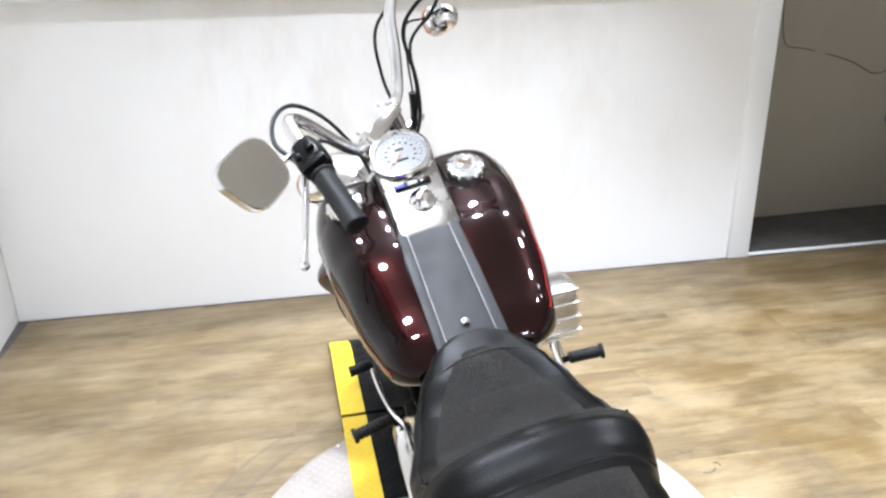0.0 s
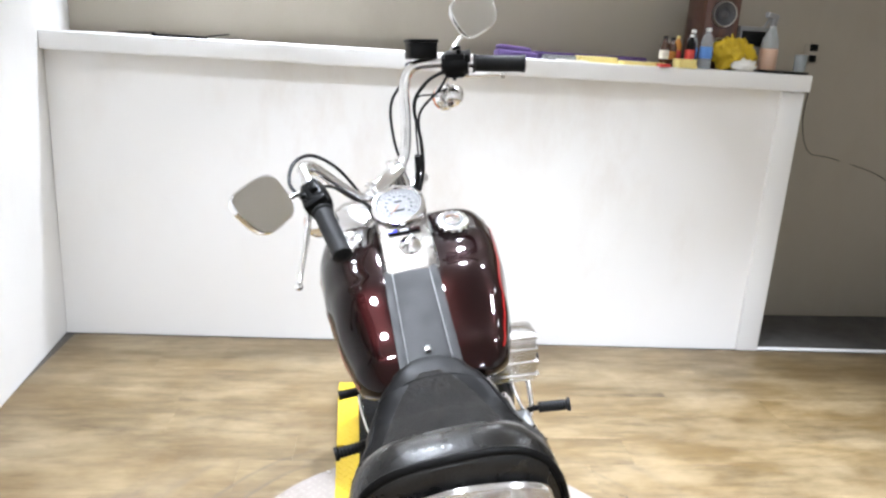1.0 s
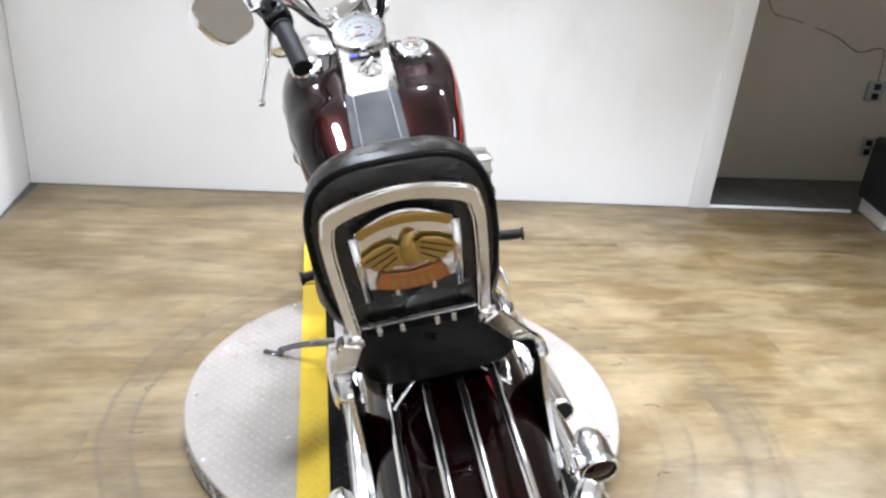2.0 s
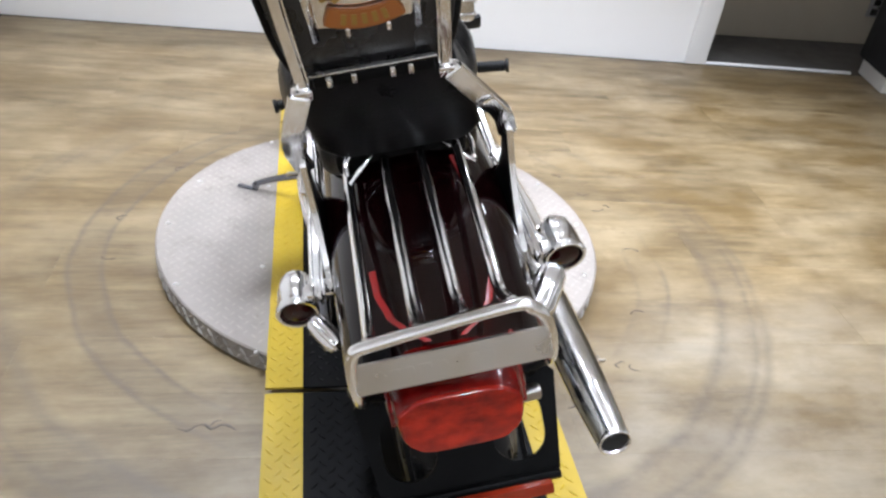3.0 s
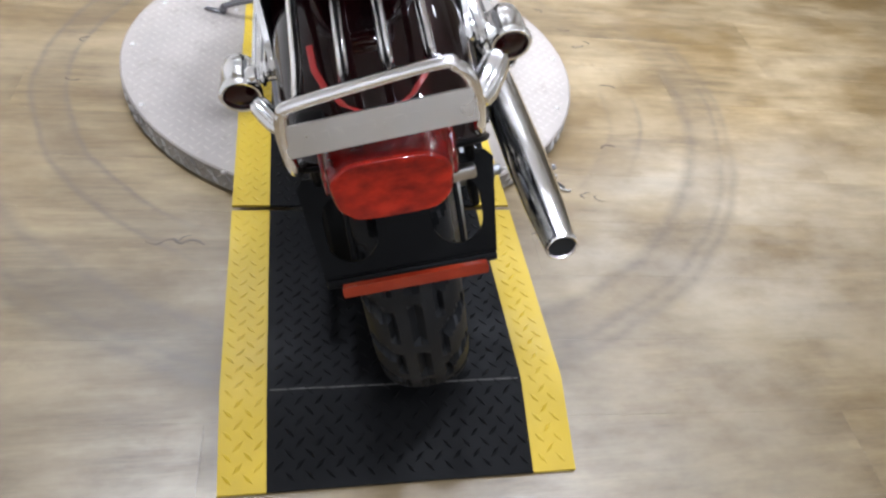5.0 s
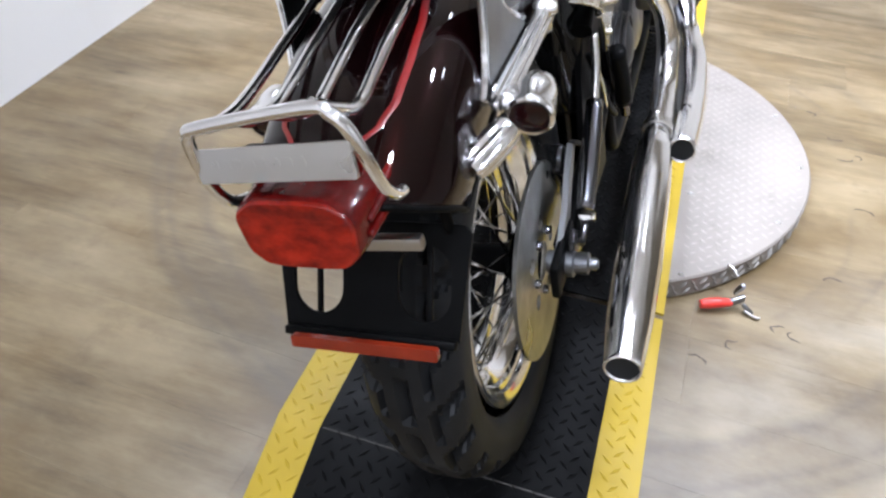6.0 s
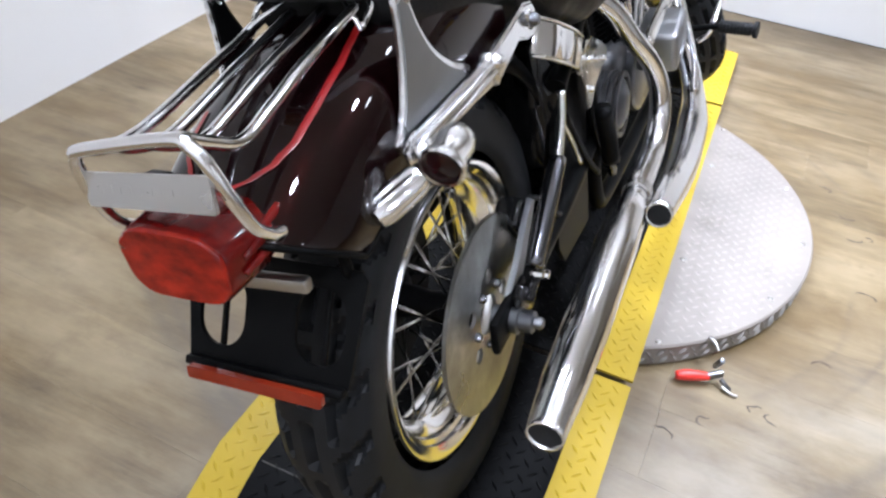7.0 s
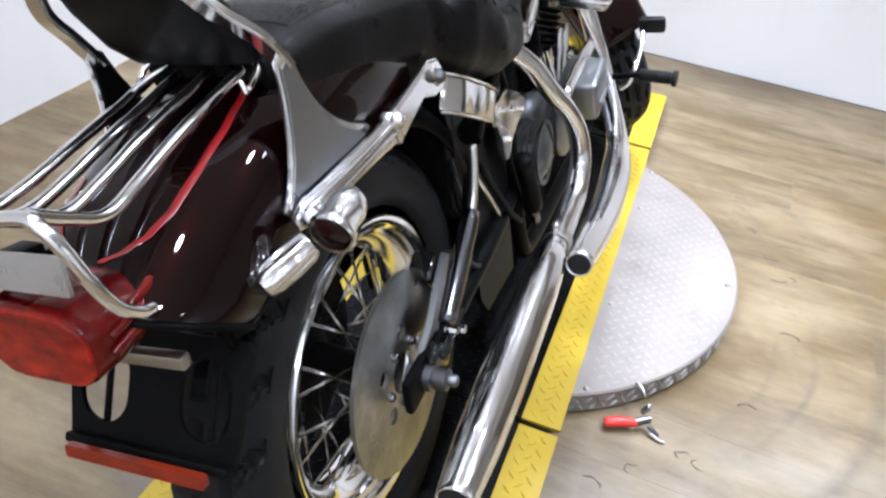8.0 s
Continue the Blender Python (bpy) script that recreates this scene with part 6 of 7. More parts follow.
# engine
bm = bmesh.new()
box(bm, (0.190, 0.34, 0.22), pose(0, -0.02, 0.300), 0.045, 4)
lathe(bm, [(0.0, 0.03), (0.07, 0.028), (0.085, 0.015), (0.088, -0.02), (0.0, -0.02)], Matrix.Translation((0.095, 0.03, 0.30)) @ ALONG_X, 36)
engine = bit("engine", bm, DARK_CAST, label="air-cooled V-twin engine with finned black cylinders")
for tilt, y in ((-22.5, 0.085), (22.5, -0.085)):
    m = Matrix.Translation((0, y * 0.55, 0.375)) @ pose(0, 0, 0, tilt, 0, 0)
    bm = bmesh.new()
    prof = [(0.0, 0.0)]
    for i in range(11):
        z = 0.012 + i * 0.0145
        prof += [(0.052, z), (0.082, z + 0.001), (0.083, z + 0.003), (0.082, z + 0.005), (0.052, z + 0.006)]
    prof += [(0.052, 0.18), (0.0, 0.18)]
    lathe(bm, prof, m, 28)
    part("cylinder", bm, BLACK_METAL, engine, "black finned cylinder")
    bm = bmesh.new()
    box(bm, (0.165, 0.115, 0.058), m @ pose(0, 0, 0.212), 0.016, 3)
    part("rocker_box", bm, CHROME, engine, "chrome rocker box")
    for x, dy in ((0.092, -0.018), (0.098, 0.018)):
        bm = bmesh.new()
        base = V(x, y * 0.25 + dy, 0.345)
        lathe(bm, [(0.0, 0.0), (0.012, 0.0), (0.012, 0.03), (0.008, 0.034), (0.008, 0.10), (0.0105, 0.104), (0.0105, 0.16), (0.0, 0.16)], along(base, m @ V(x * 0.9, dy, 0.19)), 12)
        part("pushrod_tube", bm, CHROME, engine, "chrome pushrod tube")
bm = bmesh.new()
rings = []
for x, k in ((0.088, 0.95), (0.112, 1.0), (0.118, 0.97), (0.122, 0.85), (0.124, 0.4)):
    rings.append([V(x, 0.012 + u * k, 0.300 + v * k) for u, v in superellipse(0.105, 0.085, 2.6, 32)])
loft(bm, rings)
finish(bm)
part("cam_cover", bm, GUNMETAL, engine, "grey cam cover")
bm = bmesh.new()
box(bm, (0.085, 0.125, 0.085), pose(0.178, -0.120, 0.420, 10, 0, 0), 0.012, 3)
box(bm, (0.004, 0.060, 0.012), pose(0.2215, -0.120, 0.400, 10, 0, 0), 0.001)
part("side_cover", bm, SATIN, engine, "rounded satin side cover")
for line, r in (([V(0.180, -0.150, 0.595), V(0.186, -0.118, 0.560), V(0.200, -0.080, 0.505), V(0.220, -0.060, 0.431), V(0.246, -0.118, 0.372), V(0.252, -0.150, 0.320)], 0.0065), ([V(0.176, -0.010, 0.482), V(0.178, -0.150, 0.480), V(0.184, -0.315, 0.476)], 0.0115)):
    bm = bmesh.new()
    tube(bm, line, r, 12)
    part("pipe_stay", bm, CHROME, engine)
bm = bmesh.new()
box(bm, (0.104, 0.080, 0.115), pose(0.190, -0.125, 0.650, 0, 6, 0), 0.010, 3)
for dz in (-0.040, -0.010, 0.020, 0.048):
    box(bm, (0.110, 0.086, 0.007), pose(0.190 + dz * 0.1, -0.125, 0.650 + dz, 0, 6, 0), 0.0025)
box(bm, (0.060, 0.060, 0.07), pose(0.165, -0.055, 0.715, 0, 6, 0), 0.010, 3)
part("air_cleaner", bm, DULL_CHROME, engine, "boxy ribbed chrome air cleaner")
bm = bmesh.new()
rings = []
for x, k in ((-0.090, 0.97), (-0.150, 1.0), (-0.172, 0.97), (-0.182, 0.88), (-0.186, 0.5)):
    rings.append([V(x, -0.17 + u * k, 0.310 + v * k - 0.02 * u) for u, v in superellipse(0.315, 0.098, 2.5, 44)])
loft(bm, rings)
finish(bm)
part("primary_cover", bm, CHROME, engine, "long polished primary cover")
bm = bmesh.new()
lathe(bm, [(0.0, 0.030), (0.06, 0.028), (0.078, 0.018), (0.080, 0.0), (0.0, 0.0)], Matrix.Translation((-0.180, -0.34, 0.318)) @ Matrix.Rotation(radians(-90), 4, "Y"), 36)
part("derby_cover", bm, CHROME, engine, "round chrome clutch cover")
bm = bmesh.new()
box(bm, (0.18, 0.20, 0.16), pose(0, -0.34, 0.335), 0.03, 3)
gearbox = bit("gearbox", bm, BLACK_METAL, label="black cast gearbox with a dark grey banded end cover")
bm = bmesh.new()
lathe(bm, [(0.0, 0.060), (0.030, 0.058), (0.050, 0.048), (0.058, 0.036), (0.060, 0.0), (0.0, 0.0)], Matrix.Translation((0.085, -0.285, 0.345)) @ ALONG_X, 28)
for k in range(5):
    lathe(bm, [(0.057, -0.003), (0.066, -0.002), (0.066, 0.002), (0.057, 0.003)], Matrix.Translation((0.090 + 0.011 * k, -0.285, 0.345)) @ ALONG_X, 28)
part("end_cover", bm, DARK_CAST, gearbox, "dark grey banded end cover")
bm = bmesh.new()
box(bm, (0.110, 0.300, 0.190), pose(-0.010, -0.060, 0.500), 0.030, 3)
part("intake_body", bm, BLACK_METAL, engine, "black intake between the cylinders")
bm = bmesh.new()
box(bm, (0.215, 0.225, 0.250), pose(0.0, -0.535, 0.495), 0.04, 4)
box(bm, (0.17, 0.185, 0.23), pose(0.0, -0.490, 0.290), 0.02, 3)
oil = bit("oil_tank", bm, BLACK_PAINT, label="black horseshoe oil tank under the seat")
bm = bmesh.new()
band_m = Matrix.Translation((0.078, -0.664, 0.600)) @ pose(0, 0, 0, -27, 0, 0)
rings = []
for r, z in ((0.098, 0.024), (0.102, 0.025), (0.106, 0.022), (0.1075, 0.0), (0.106, -0.020), (0.102, -0.023), (0.098, -0.022)):
    rings.append([band_m @ V(0.024 + (r - 0.062 + 0.0013 * math.cos(9 * a)) * math.cos(a) ** 0.4, (r + 0.0013 * math.cos(9 * a)) * math.sin(a), z) for a in (radians(-82 + 164 * i / 60) for i in range(61))])
loft(bm, rings, caps=False, wrap=False)
bmesh.ops.recalc_face_normals(bm, faces=bm.faces)
collar = part("chrome_collar", bm, CHROME, oil, "ribbed chrome collar below the seat")
for z in (-0.024, 0.026):
    bm = bmesh.new()
    tube(bm, [band_m @ V(0.024 + 0.0445 * math.cos(a) ** 0.4, 0.1065 * math.sin(a), z) for a in (radians(-82 + 164 * i / 30) for i in range(31))], 0.0022, 8, 1)
    part("rolled_edge", bm, CHROME, collar)
bm = bmesh.new()
plate(bm, [(-0.562, 0.556), (-0.500, 0.560), (-0.440, 0.530), (-0.400, 0.504), (-0.408, 0.488), (-0.452, 0.480), (-0.490, 0.464), (-0.512, 0.440), (-0.530, 0.444), (-0.540, 0.482), (-0.566, 0.520)], 0.009, Matrix(((0, 0, 1, 0.124), (1, 0, 0, 0), (0, 1, 0, 0), (0, 0, 0, 1))))
bmesh.ops.bevel(bm, geom=[e for e in bm.edges if e.calc_face_angle(0) > 1.2], offset=0.0015, segments=2, affect="EDGES")
clip_plate = part("bracket", bm, CHROME, oil, "bent chrome bracket plate with bolt heads")
for y, z in ((-0.538, 0.536), (-0.490, 0.518), (-0.440, 0.500), (-0.522, 0.478)):
    bm = bmesh.new()
    lathe(bm, [(0.0, 0.009), (0.004, 0.008), (0.0062, 0.004), (0.0062, -0.001), (0.0, -0.001)], Matrix.Translation((0.133, y, z)) @ ALONG_X, 10)
    part("bolt_head", bm, CHROME, clip_plate)
bm = bmesh.new()
tube(bm, [V(0.135, -0.452, 0.410), V(0.138, -0.425, 0.345), V(0.139, -0.405, 0.285)], 0.0175, 16)
can = bit("oil_filter", bm, BLACK_METAL, label="black canister with chrome end fitting")
bm = bmesh.new()
lathe(bm, [(0.0, 0.0), (0.014, 0.0), (0.016, 0.012), (0.009, 0.02), (0.009, 0.04), (0.0, 0.04)], along(V(0.139, -0.407, 0.290), V(0.141, -0.39, 0.23)), 14)
part("end_fitting", bm, DARK_CHROME, can)

# exhaust
def pipe(name, points, radii, label, mouth):
    bm = bmesh.new()
    tube(bm, points, radii, 22, 8, caps=False)
    ob = bit(name, bm, CHROME, label=label)
    thicken(ob, 0.003)
    a, b = mouth
    # A plain black plug closes the pipe just inside its mouth.
    bm = bmesh.new()
    lathe(bm, [(0.0, 0.004), (radii[-1] - 0.0025, 0.004), (radii[-1] - 0.0025, 0.030), (0.0, 0.030)], along(Vector(b), Vector(a)), 22)
    part("bore", bm, HOLLOW, ob, "black plug just inside the pipe mouth")
    return ob


upper = pipe("exhaust_pipe", [V(0.116, -0.465, 0.620), V(0.150, -0.422, 0.574), V(0.176, -0.390, 0.516), V(0.199, -0.347, 0.458), V(0.210, -0.322, 0.404), V(0.214, -0.322, 0.348), V(0.213, -0.368, 0.304), V(0.214, -0.44, 0.295), V(0.214, -0.52, 0.294), V(0.214, -0.58, 0.294)], [0.0175, 0.0175, 0.018, 0.020, 0.0215, 0.0225, 0.0225], "chrome rear exhaust header", (V(0.214, -0.500, 0.295), V(0.214, -0.58, 0.294)))
pipe("muffler", [V(0.226, -0.560, 0.280), V(0.227, -0.600, 0.2795), V(0.228, -0.660, 0.279), V(0.230, -0.75, 0.278), V(0.232, -0.84, 0.277), V(0.234, -0.93, 0.276), V(0.236, -1.02, 0.276), V(0.238, -1.098, 0.276)], [0.0235, 0.031, 0.034, 0.034, 0.034, 0.031, 0.024], "tapered chrome muffler", (V(0.236, -1.02, 0.276), V(0.238, -1.098, 0.276)))
bm = bmesh.new()
lathe(bm, [(0.024, -0.012), (0.027, -0.011), (0.027, 0.011), (0.024, 0.012)], along(V(0.214, -0.535, 0.294), V(0.214, -0.6, 0.294)), 22)
box(bm, (0.012, 0.020, 0.022), pose(0.214, -0.535, 0.325), 0.003)
part("clamp", bm, DULL_CHROME, upper)
pipe("exhaust_pipe", [V(0.08, 0.16, 0.590), V(0.115, 0.175, 0.540), V(0.150, 0.165, 0.440), V(0.190, 0.110, 0.330), V(0.228, 0.02, 0.252), V(0.245, -0.09, 0.228), V(0.252, -0.22, 0.222), V(0.255, -0.33, 0.230), V(0.256, -0.45, 0.250), V(0.258, -0.563, 0.270)], [0.021, 0.021, 0.022, 0.024, 0.034, 0.034, 0.032, 0.023], "chrome front exhaust with a slash-cut shield", (V(0.256, -0.45, 0.250), V(0.258, -0.563, 0.270)))

# brake caliper
bm = bmesh.new()
box(bm, (0.046, 0.050, 0.075), pose(0.088, -0.795, 0.385, 38, 0, 0), 0.012, 3)
caliper = bit("rear_caliper", bm, BLACK_PAINT, label="black rear brake caliper with a polished bracket")
bm = bmesh.new()
tube(bm, [V(0.118, -0.80, 0.43), V(0.128, -0.76, 0.40), V(0.126, -0.70, 0.34), V(0.115, -0.60, 0.30)], 0.004, 8)
part("brake_hose", bm, CABLE, caliper)
bm = bmesh.new()
arm = [(-0.948, 0.300), (-0.945, 0.325), (-0.925, 0.338), (-0.880, 0.362), (-0.835, 0.405), (-0.800, 0.430), (-0.788, 0.418), (-0.822, 0.380), (-0.862, 0.335), (-0.895, 0.308), (-0.905, 0.290), (-0.928, 0.284)]
plate(bm, arm, 0.009, Matrix(((0, 0, 1, 0.112), (1, 0, 0, 0), (0, 1, 0, 0), (0, 0, 0, 1))))
bmesh.ops.bevel(bm, geom=[e for e in bm.edges if e.calc_face_angle(0) > 1.2], offset=0.002, segments=2, affect="EDGES")
part("bracket_arm", bm, SATIN, caliper, "polished caliper bracket arm")
bm = bmesh.new()
box(bm, (0.012, 0.075, 0.034), pose(0.134, -0.895, 0.322, -40, 0, 0), 0.005)
tube(bm, [V(0.142, -0.905, 0.325), V(0.144, -0.862, 0.342), V(0.144, -0.828, 0.350)], [0.008, 0.006, 0.007], 10)
part("axle_adjuster", bm, BLACK_PAINT, caliper)
for y, z in ((-0.872, 0.350), (-0.848, 0.332)):
    bm = bmesh.new()
    lathe(bm, [(0.0, 0.014), (0.0065, 0.013), (0.008, 0.004), (0.008, -0.004), (0.0, -0.004)], Matrix.Translation((0.142, y, z)) @ ALONG_X, 8)
    part("bolt", bm, CHROME, caliper)

# controls, pegs, stand
for side, end in ((1, V(0.352, 0.072, 0.374)), (-1, V(-0.272, 0.087, 0.368))):
    start = V(side * (abs(end.x) - (0.082 if side > 0 else 0.105)), end.y + 0.012, end.z + 0.004)
    m = along(start, end)
    length = (end - start).length
    bm = bmesh.new()
    prof = [(0.0, 0.0), (0.013, 0.0)]
    for i in range(9):
        z = 0.004 + (length - 0.016) * i / 9
        prof += [(0.0145, z), (0.0145, z + 0.006), (0.0125, z + 0.007), (0.0125, z + 0.0095)]
    prof += [(0.018, length - 0.008), (0.0185, length), (0.0, length + 0.001)]
    lathe(bm, prof, m, 18)
    peg = bit("foot_peg", bm, GRIP, label="black rubber foot peg")
    bm = bmesh.new()
    tube(bm, [V(side * 0.105, end.y + 0.03, end.z - 0.03), V(side * 0.14, end.y + 0.02, end.z - 0.012), start], 0.0075, 12)
    box(bm, (0.03, 0.07, 0.05), pose(side * 0.125, end.y + 0.03, end.z - 0.02), 0.01)
    part("peg_mount", bm, BLACK_METAL, peg)
bm = bmesh.new()
tube(bm, [V(0.254, 0.090, 0.380), V(0.262, 0.140, 0.42), V(0.262, 0.192, 0.452)], 0.0065, 10)
tube(bm, [V(0.254, 0.090, 0.380), V(0.245, 0.08, 0.36), V(0.225, 0.08, 0.345)], 0.006, 10)
pedal = bit("brake_pedal", bm, CHROME, label="chrome brake pedal with a black pad")
bm = bmesh.new()
box(bm, (0.062, 0.020, 0.042), pose(0.280, 0.200, 0.460, 24, 0, 0), 0.008)
part("pad", bm, GRIP, pedal)
bm = bmesh.new()
tube(bm, [V(-0.150, 0.02, 0.40), V(-0.168, 0.06, 0.415), V(-0.180, 0.11, 0.455), V(-0.182, 0.150, 0.500)], 0.0058, 10)
tube(bm, [V(-0.150, 0.02, 0.40), V(-0.150, -0.10, 0.42)], 0.005, 8, smooth=False)
shift = bit("shift_lever", bm, CHROME, label="chrome gear lever with a rubber tip")
bm = bmesh.new()
lathe(bm, [(0.0, 0.0), (0.011, 0.0), (0.012, 0.01), (0.012, 0.045), (0.013, 0.05), (0.013, 0.056), (0.0, 0.056)], along(V(-0.178, 0.150, 0.499), V(-0.24, 0.147, 0.500)), 14)
part("tip", bm, GRIP, shift)
INV = bike.matrix_world.inverted()
bm = bmesh.new()
tube(bm, [INV @ V(-0.125, 0.03, 0.215), INV @ V(-0.215, 0.075, 0.175), INV @ V(-0.300, 0.150, 0.120), INV @ V(-0.362, 0.186, 0.082)], [0.011, 0.010, 0.008], 12)
stand = bit("side_stand", bm, DARK_CHROME, label="dark chrome side stand, folded out")
bm = bmesh.new()
box(bm, (0.062, 0.018, 0.006), INV @ pose(-0.385, 0.196, 0.064, 0, 0, -22), 0.0025)
box(bm, (0.02, 0.016, 0.018), INV @ pose(-0.362, 0.186, 0.076, 0, 0, -22), 0.004)
part("foot", bm, DARK_CHROME, stand)
bm = bmesh.new()
tube(bm, [INV @ V(-0.27, 0.12, 0.145), INV @ V(-0.262, 0.10, 0.165), INV @ V(-0.20, 0.05, 0.20)], 0.005, 8)
part("spring", bm, STEEL, stand)

# ---- things on the ledge ----
LEDGE_TOP = 1.372


def on_ledge(name, x, back, label, category, turn=0.0, group=""):
    base = FRONT_L + WALL_DIR * ((x - FRONT_L.x) / WALL_DIR.x)
    return thing(name, Matrix.Translation((x, base.y + back, LEDGE_TOP)) @ pose(0, 0, 0, 0, 0, math.degrees(WALL_TURN) + turn), label, category, group)


ob = on_ledge("loudspeaker", 1.425, 0.21, "dark walnut bookshelf loudspeaker on the white ledge", "loudspeaker", 3)
bm = bmesh.new()
box(bm, (0.168, 0.20, 0.37), pose(0, 0.02, 0.185), 0.004)
part("cabinet", bm, WALNUT, ob)
bm = bmesh.new()
lathe(bm, [(0.0, 0.012), (0.018, 0.010), (0.030, 0.0), (0.055, 0.014), (0.062, 0.018), (0.066, 0.012), (0.066, -0.002), (0.0, -0.002)], pose(0.002, -0.081, 0.250, 90, 0, 0) @ Matrix.Diagonal((0.84, 0.84, 1, 1)), 32)
part("woofer", bm, CHARCOAL, ob)
bm = bmesh.new()
lathe(bm, [(0.060, 0.016), (0.068, 0.018), (0.071, 0.0), (0.060, 0.0)], pose(0.002, -0.081, 0.250, 90, 0, 0) @ Matrix.Diagonal((0.84, 0.84, 1, 1)), 32)
part("woofer_ring", bm, STEEL, ob)
bm = bmesh.new()
plate(bm, rounded(0.050, 0.060, 0.010), 0.006, pose(0.002, -0.080, 0.115, 90, 0, 0), [rounded(0.034, 0.044, 0.008)])
part("port_frame", bm, STEEL, ob)


def bottle(name, x, back, tall, r, mat, label_mat, cap_mat, label):
    ob = on_ledge(name, x, back, label, "bottle", group="bottles on the ledge")
    bm = bmesh.new()
    lathe(bm, [(0.0, 0.0), (r * 0.92, 0.0), (r, 0.006), (r, tall * 0.55), (r * 0.94, tall * 0.60), (r * 0.98, tall * 0.66), (r * 0.75, tall * 0.78), (r * 0.38, tall * 0.88), (r * 0.36, tall * 0.93), (0.0, tall * 0.93)], n=24)
    part("body", bm, mat, ob)
    bm = bmesh.new()
    lathe(bm, [(r * 1.012, tall * 0.26), (r * 1.016, tall * 0.27), (r * 1.016, tall * 0.53), (r * 1.012, tall * 0.54)], n=24)
    part("label", bm, label_mat, ob)
    bm = bmesh.new()
    lathe(bm, [(0.0, tall), (r * 0.40, tall), (r * 0.44, tall * 0.985), (r * 0.44, tall * 0.915), (0.0, tall * 0.915)], n=16)
    part("cap", bm, cap_mat, ob)


bottle("water_bottle", 1.332, 0.05, 0.182, 0.029, CLEAR_BOTTLE, BLUE_LABEL, WHITE_PLASTIC, "clear plastic water bottle with a blue label")
bottle("water_bottle", 1.290, 0.11, 0.172, 0.026, CLEAR_BOTTLE, BLUE_LABEL, WHITE_PLASTIC, "clear water bottle standing behind another bottle")
bottle("spray_can", 1.262, 0.06, 0.150, 0.022, PLASTIC, RED_LABEL, WHITE_PLASTIC, "dark spray can with a red label and white cap")
bottle("amber_bottle", 1.140, 0.06, 0.135, 0.022, DARK_AMBER, PAPER, PLASTIC, "small dark amber bottle with a black cap")
bottle("brown_bottle", 1.192, 0.10, 0.130, 0.021, DARK_AMBER, ORANGE_LABEL, PLASTIC, "small brown bottle with an orange label")
bottle("sauce_bottle", 1.226, 0.12, 0.140, 0.020, ORANGE_LABEL, RED_LABEL, PALE_YELLOW, "orange squeeze bottle with a red label")

ob = on_ledge("spray_bottle", 1.664, 0.11, "clear trigger spray bottle half full of pale orange liquid", "spray bottle", 20)
bm = bmesh.new()
lathe(bm, [(0.0, 0.0), (0.038, 0.0), (0.042, 0.008), (0.042, 0.10), (0.040, 0.108), (0.0, 0.108)], n=28)
part("liquid", bm, PINK_LIQUID, ob)
bm = bmesh.new()
lathe(bm, [(0.040, 0.1085), (0.036, 0.15), (0.018, 0.195), (0.015, 0.21), (0.0, 0.21)], n=28)
part("bottle_top", bm, CLEAR_BOTTLE, ob)
bm = bmesh.new()
lathe(bm, [(0.0, 0.0), (0.017, 0.0), (0.017, 0.03), (0.0, 0.03)], pose(0, 0, 0.21), 18)
box(bm, (0.075, 0.022, 0.026), pose(-0.014, 0, 0.254, 0, 8, 0), 0.006)
tube(bm, [V(-0.03, 0, 0.240), V(-0.045, 0, 0.215), V(-0.06, 0, 0.195)], 0.006, 8)
part("trigger_head", bm, GREY_PLASTIC, ob)

ob = on_ledge("plastic_bag", 1.470, 0.075, "crumpled yellow plastic bag slumped on the ledge", "plastic bag", 0)
bm = bmesh.new()
bmesh.ops.create_icosphere(bm, subdivisions=4, radius=1.0)
for v in bm.verts:
    p = v.co.copy()
    n = noise.fractal(p * 1.6 + V(3, 1, 2), 0.8, 2.1, 4)
    ridge = abs(noise.noise(p * 3.3)) * 0.28
    fold = abs(math.sin(p.x * 7.0 + 3.0 * noise.noise(p * 2.0))) * 0.22
    k = 0.92 + 0.30 * n + ridge - fold
    v.co = V(p.x * 0.105 * k + 0.02 * max(0, -p.z), p.y * 0.055 * k, max(-0.6, p.z) * 0.108 * k + 0.066)
    v.co.z = max(v.co.z, 0.0005)
part("bag", bm, YELLOW_BAG, ob, sharp=1.2)
ob = on_ledge("crumpled_tissue", 1.510, 0.02, "small crumpled white tissue on the ledge", "tissue", 0)
bm = bmesh.new()
bmesh.ops.create_icosphere(bm, subdivisions=3, radius=1.0)
for v in bm.verts:
    p = v.co.copy()
    k = 1 + 0.4 * noise.fractal(p * 2.2 + V(9, 4, 1), 0.8, 2.0, 4)
    v.co = V(p.x * 0.055 * k, p.y * 0.03 * k, max(0.0005, (p.z * 0.8 + 0.62) * 0.036 * k))
part("tissue", bm, PAPER, ob, sharp=1.2)
ob = on_ledge("radio", 1.608, 0.19, "small grey and black radio on the ledge", "radio", -4)
bm = bmesh.new()
box(bm, (0.135, 0.06, 0.205), pose(0, 0, 0.1025), 0.006)
part("case", bm, GREY_PLASTIC, ob)
bm = bmesh.new()
box(bm, (0.115, 0.006, 0.07), pose(0, -0.031, 0.150), 0.003)
part("screen", bm, PLASTIC, ob)
bm = bmesh.new()
for x in (-0.04, -0.012, 0.018, 0.045):
    lathe(bm, [(0.0, 0.008), (0.011, 0.007), (0.012, 0.0), (0.0, 0.0)], pose(x, -0.030, 0.060, 90, 0, 0), 16)
part("knob", bm, WHITE_PLASTIC, ob)
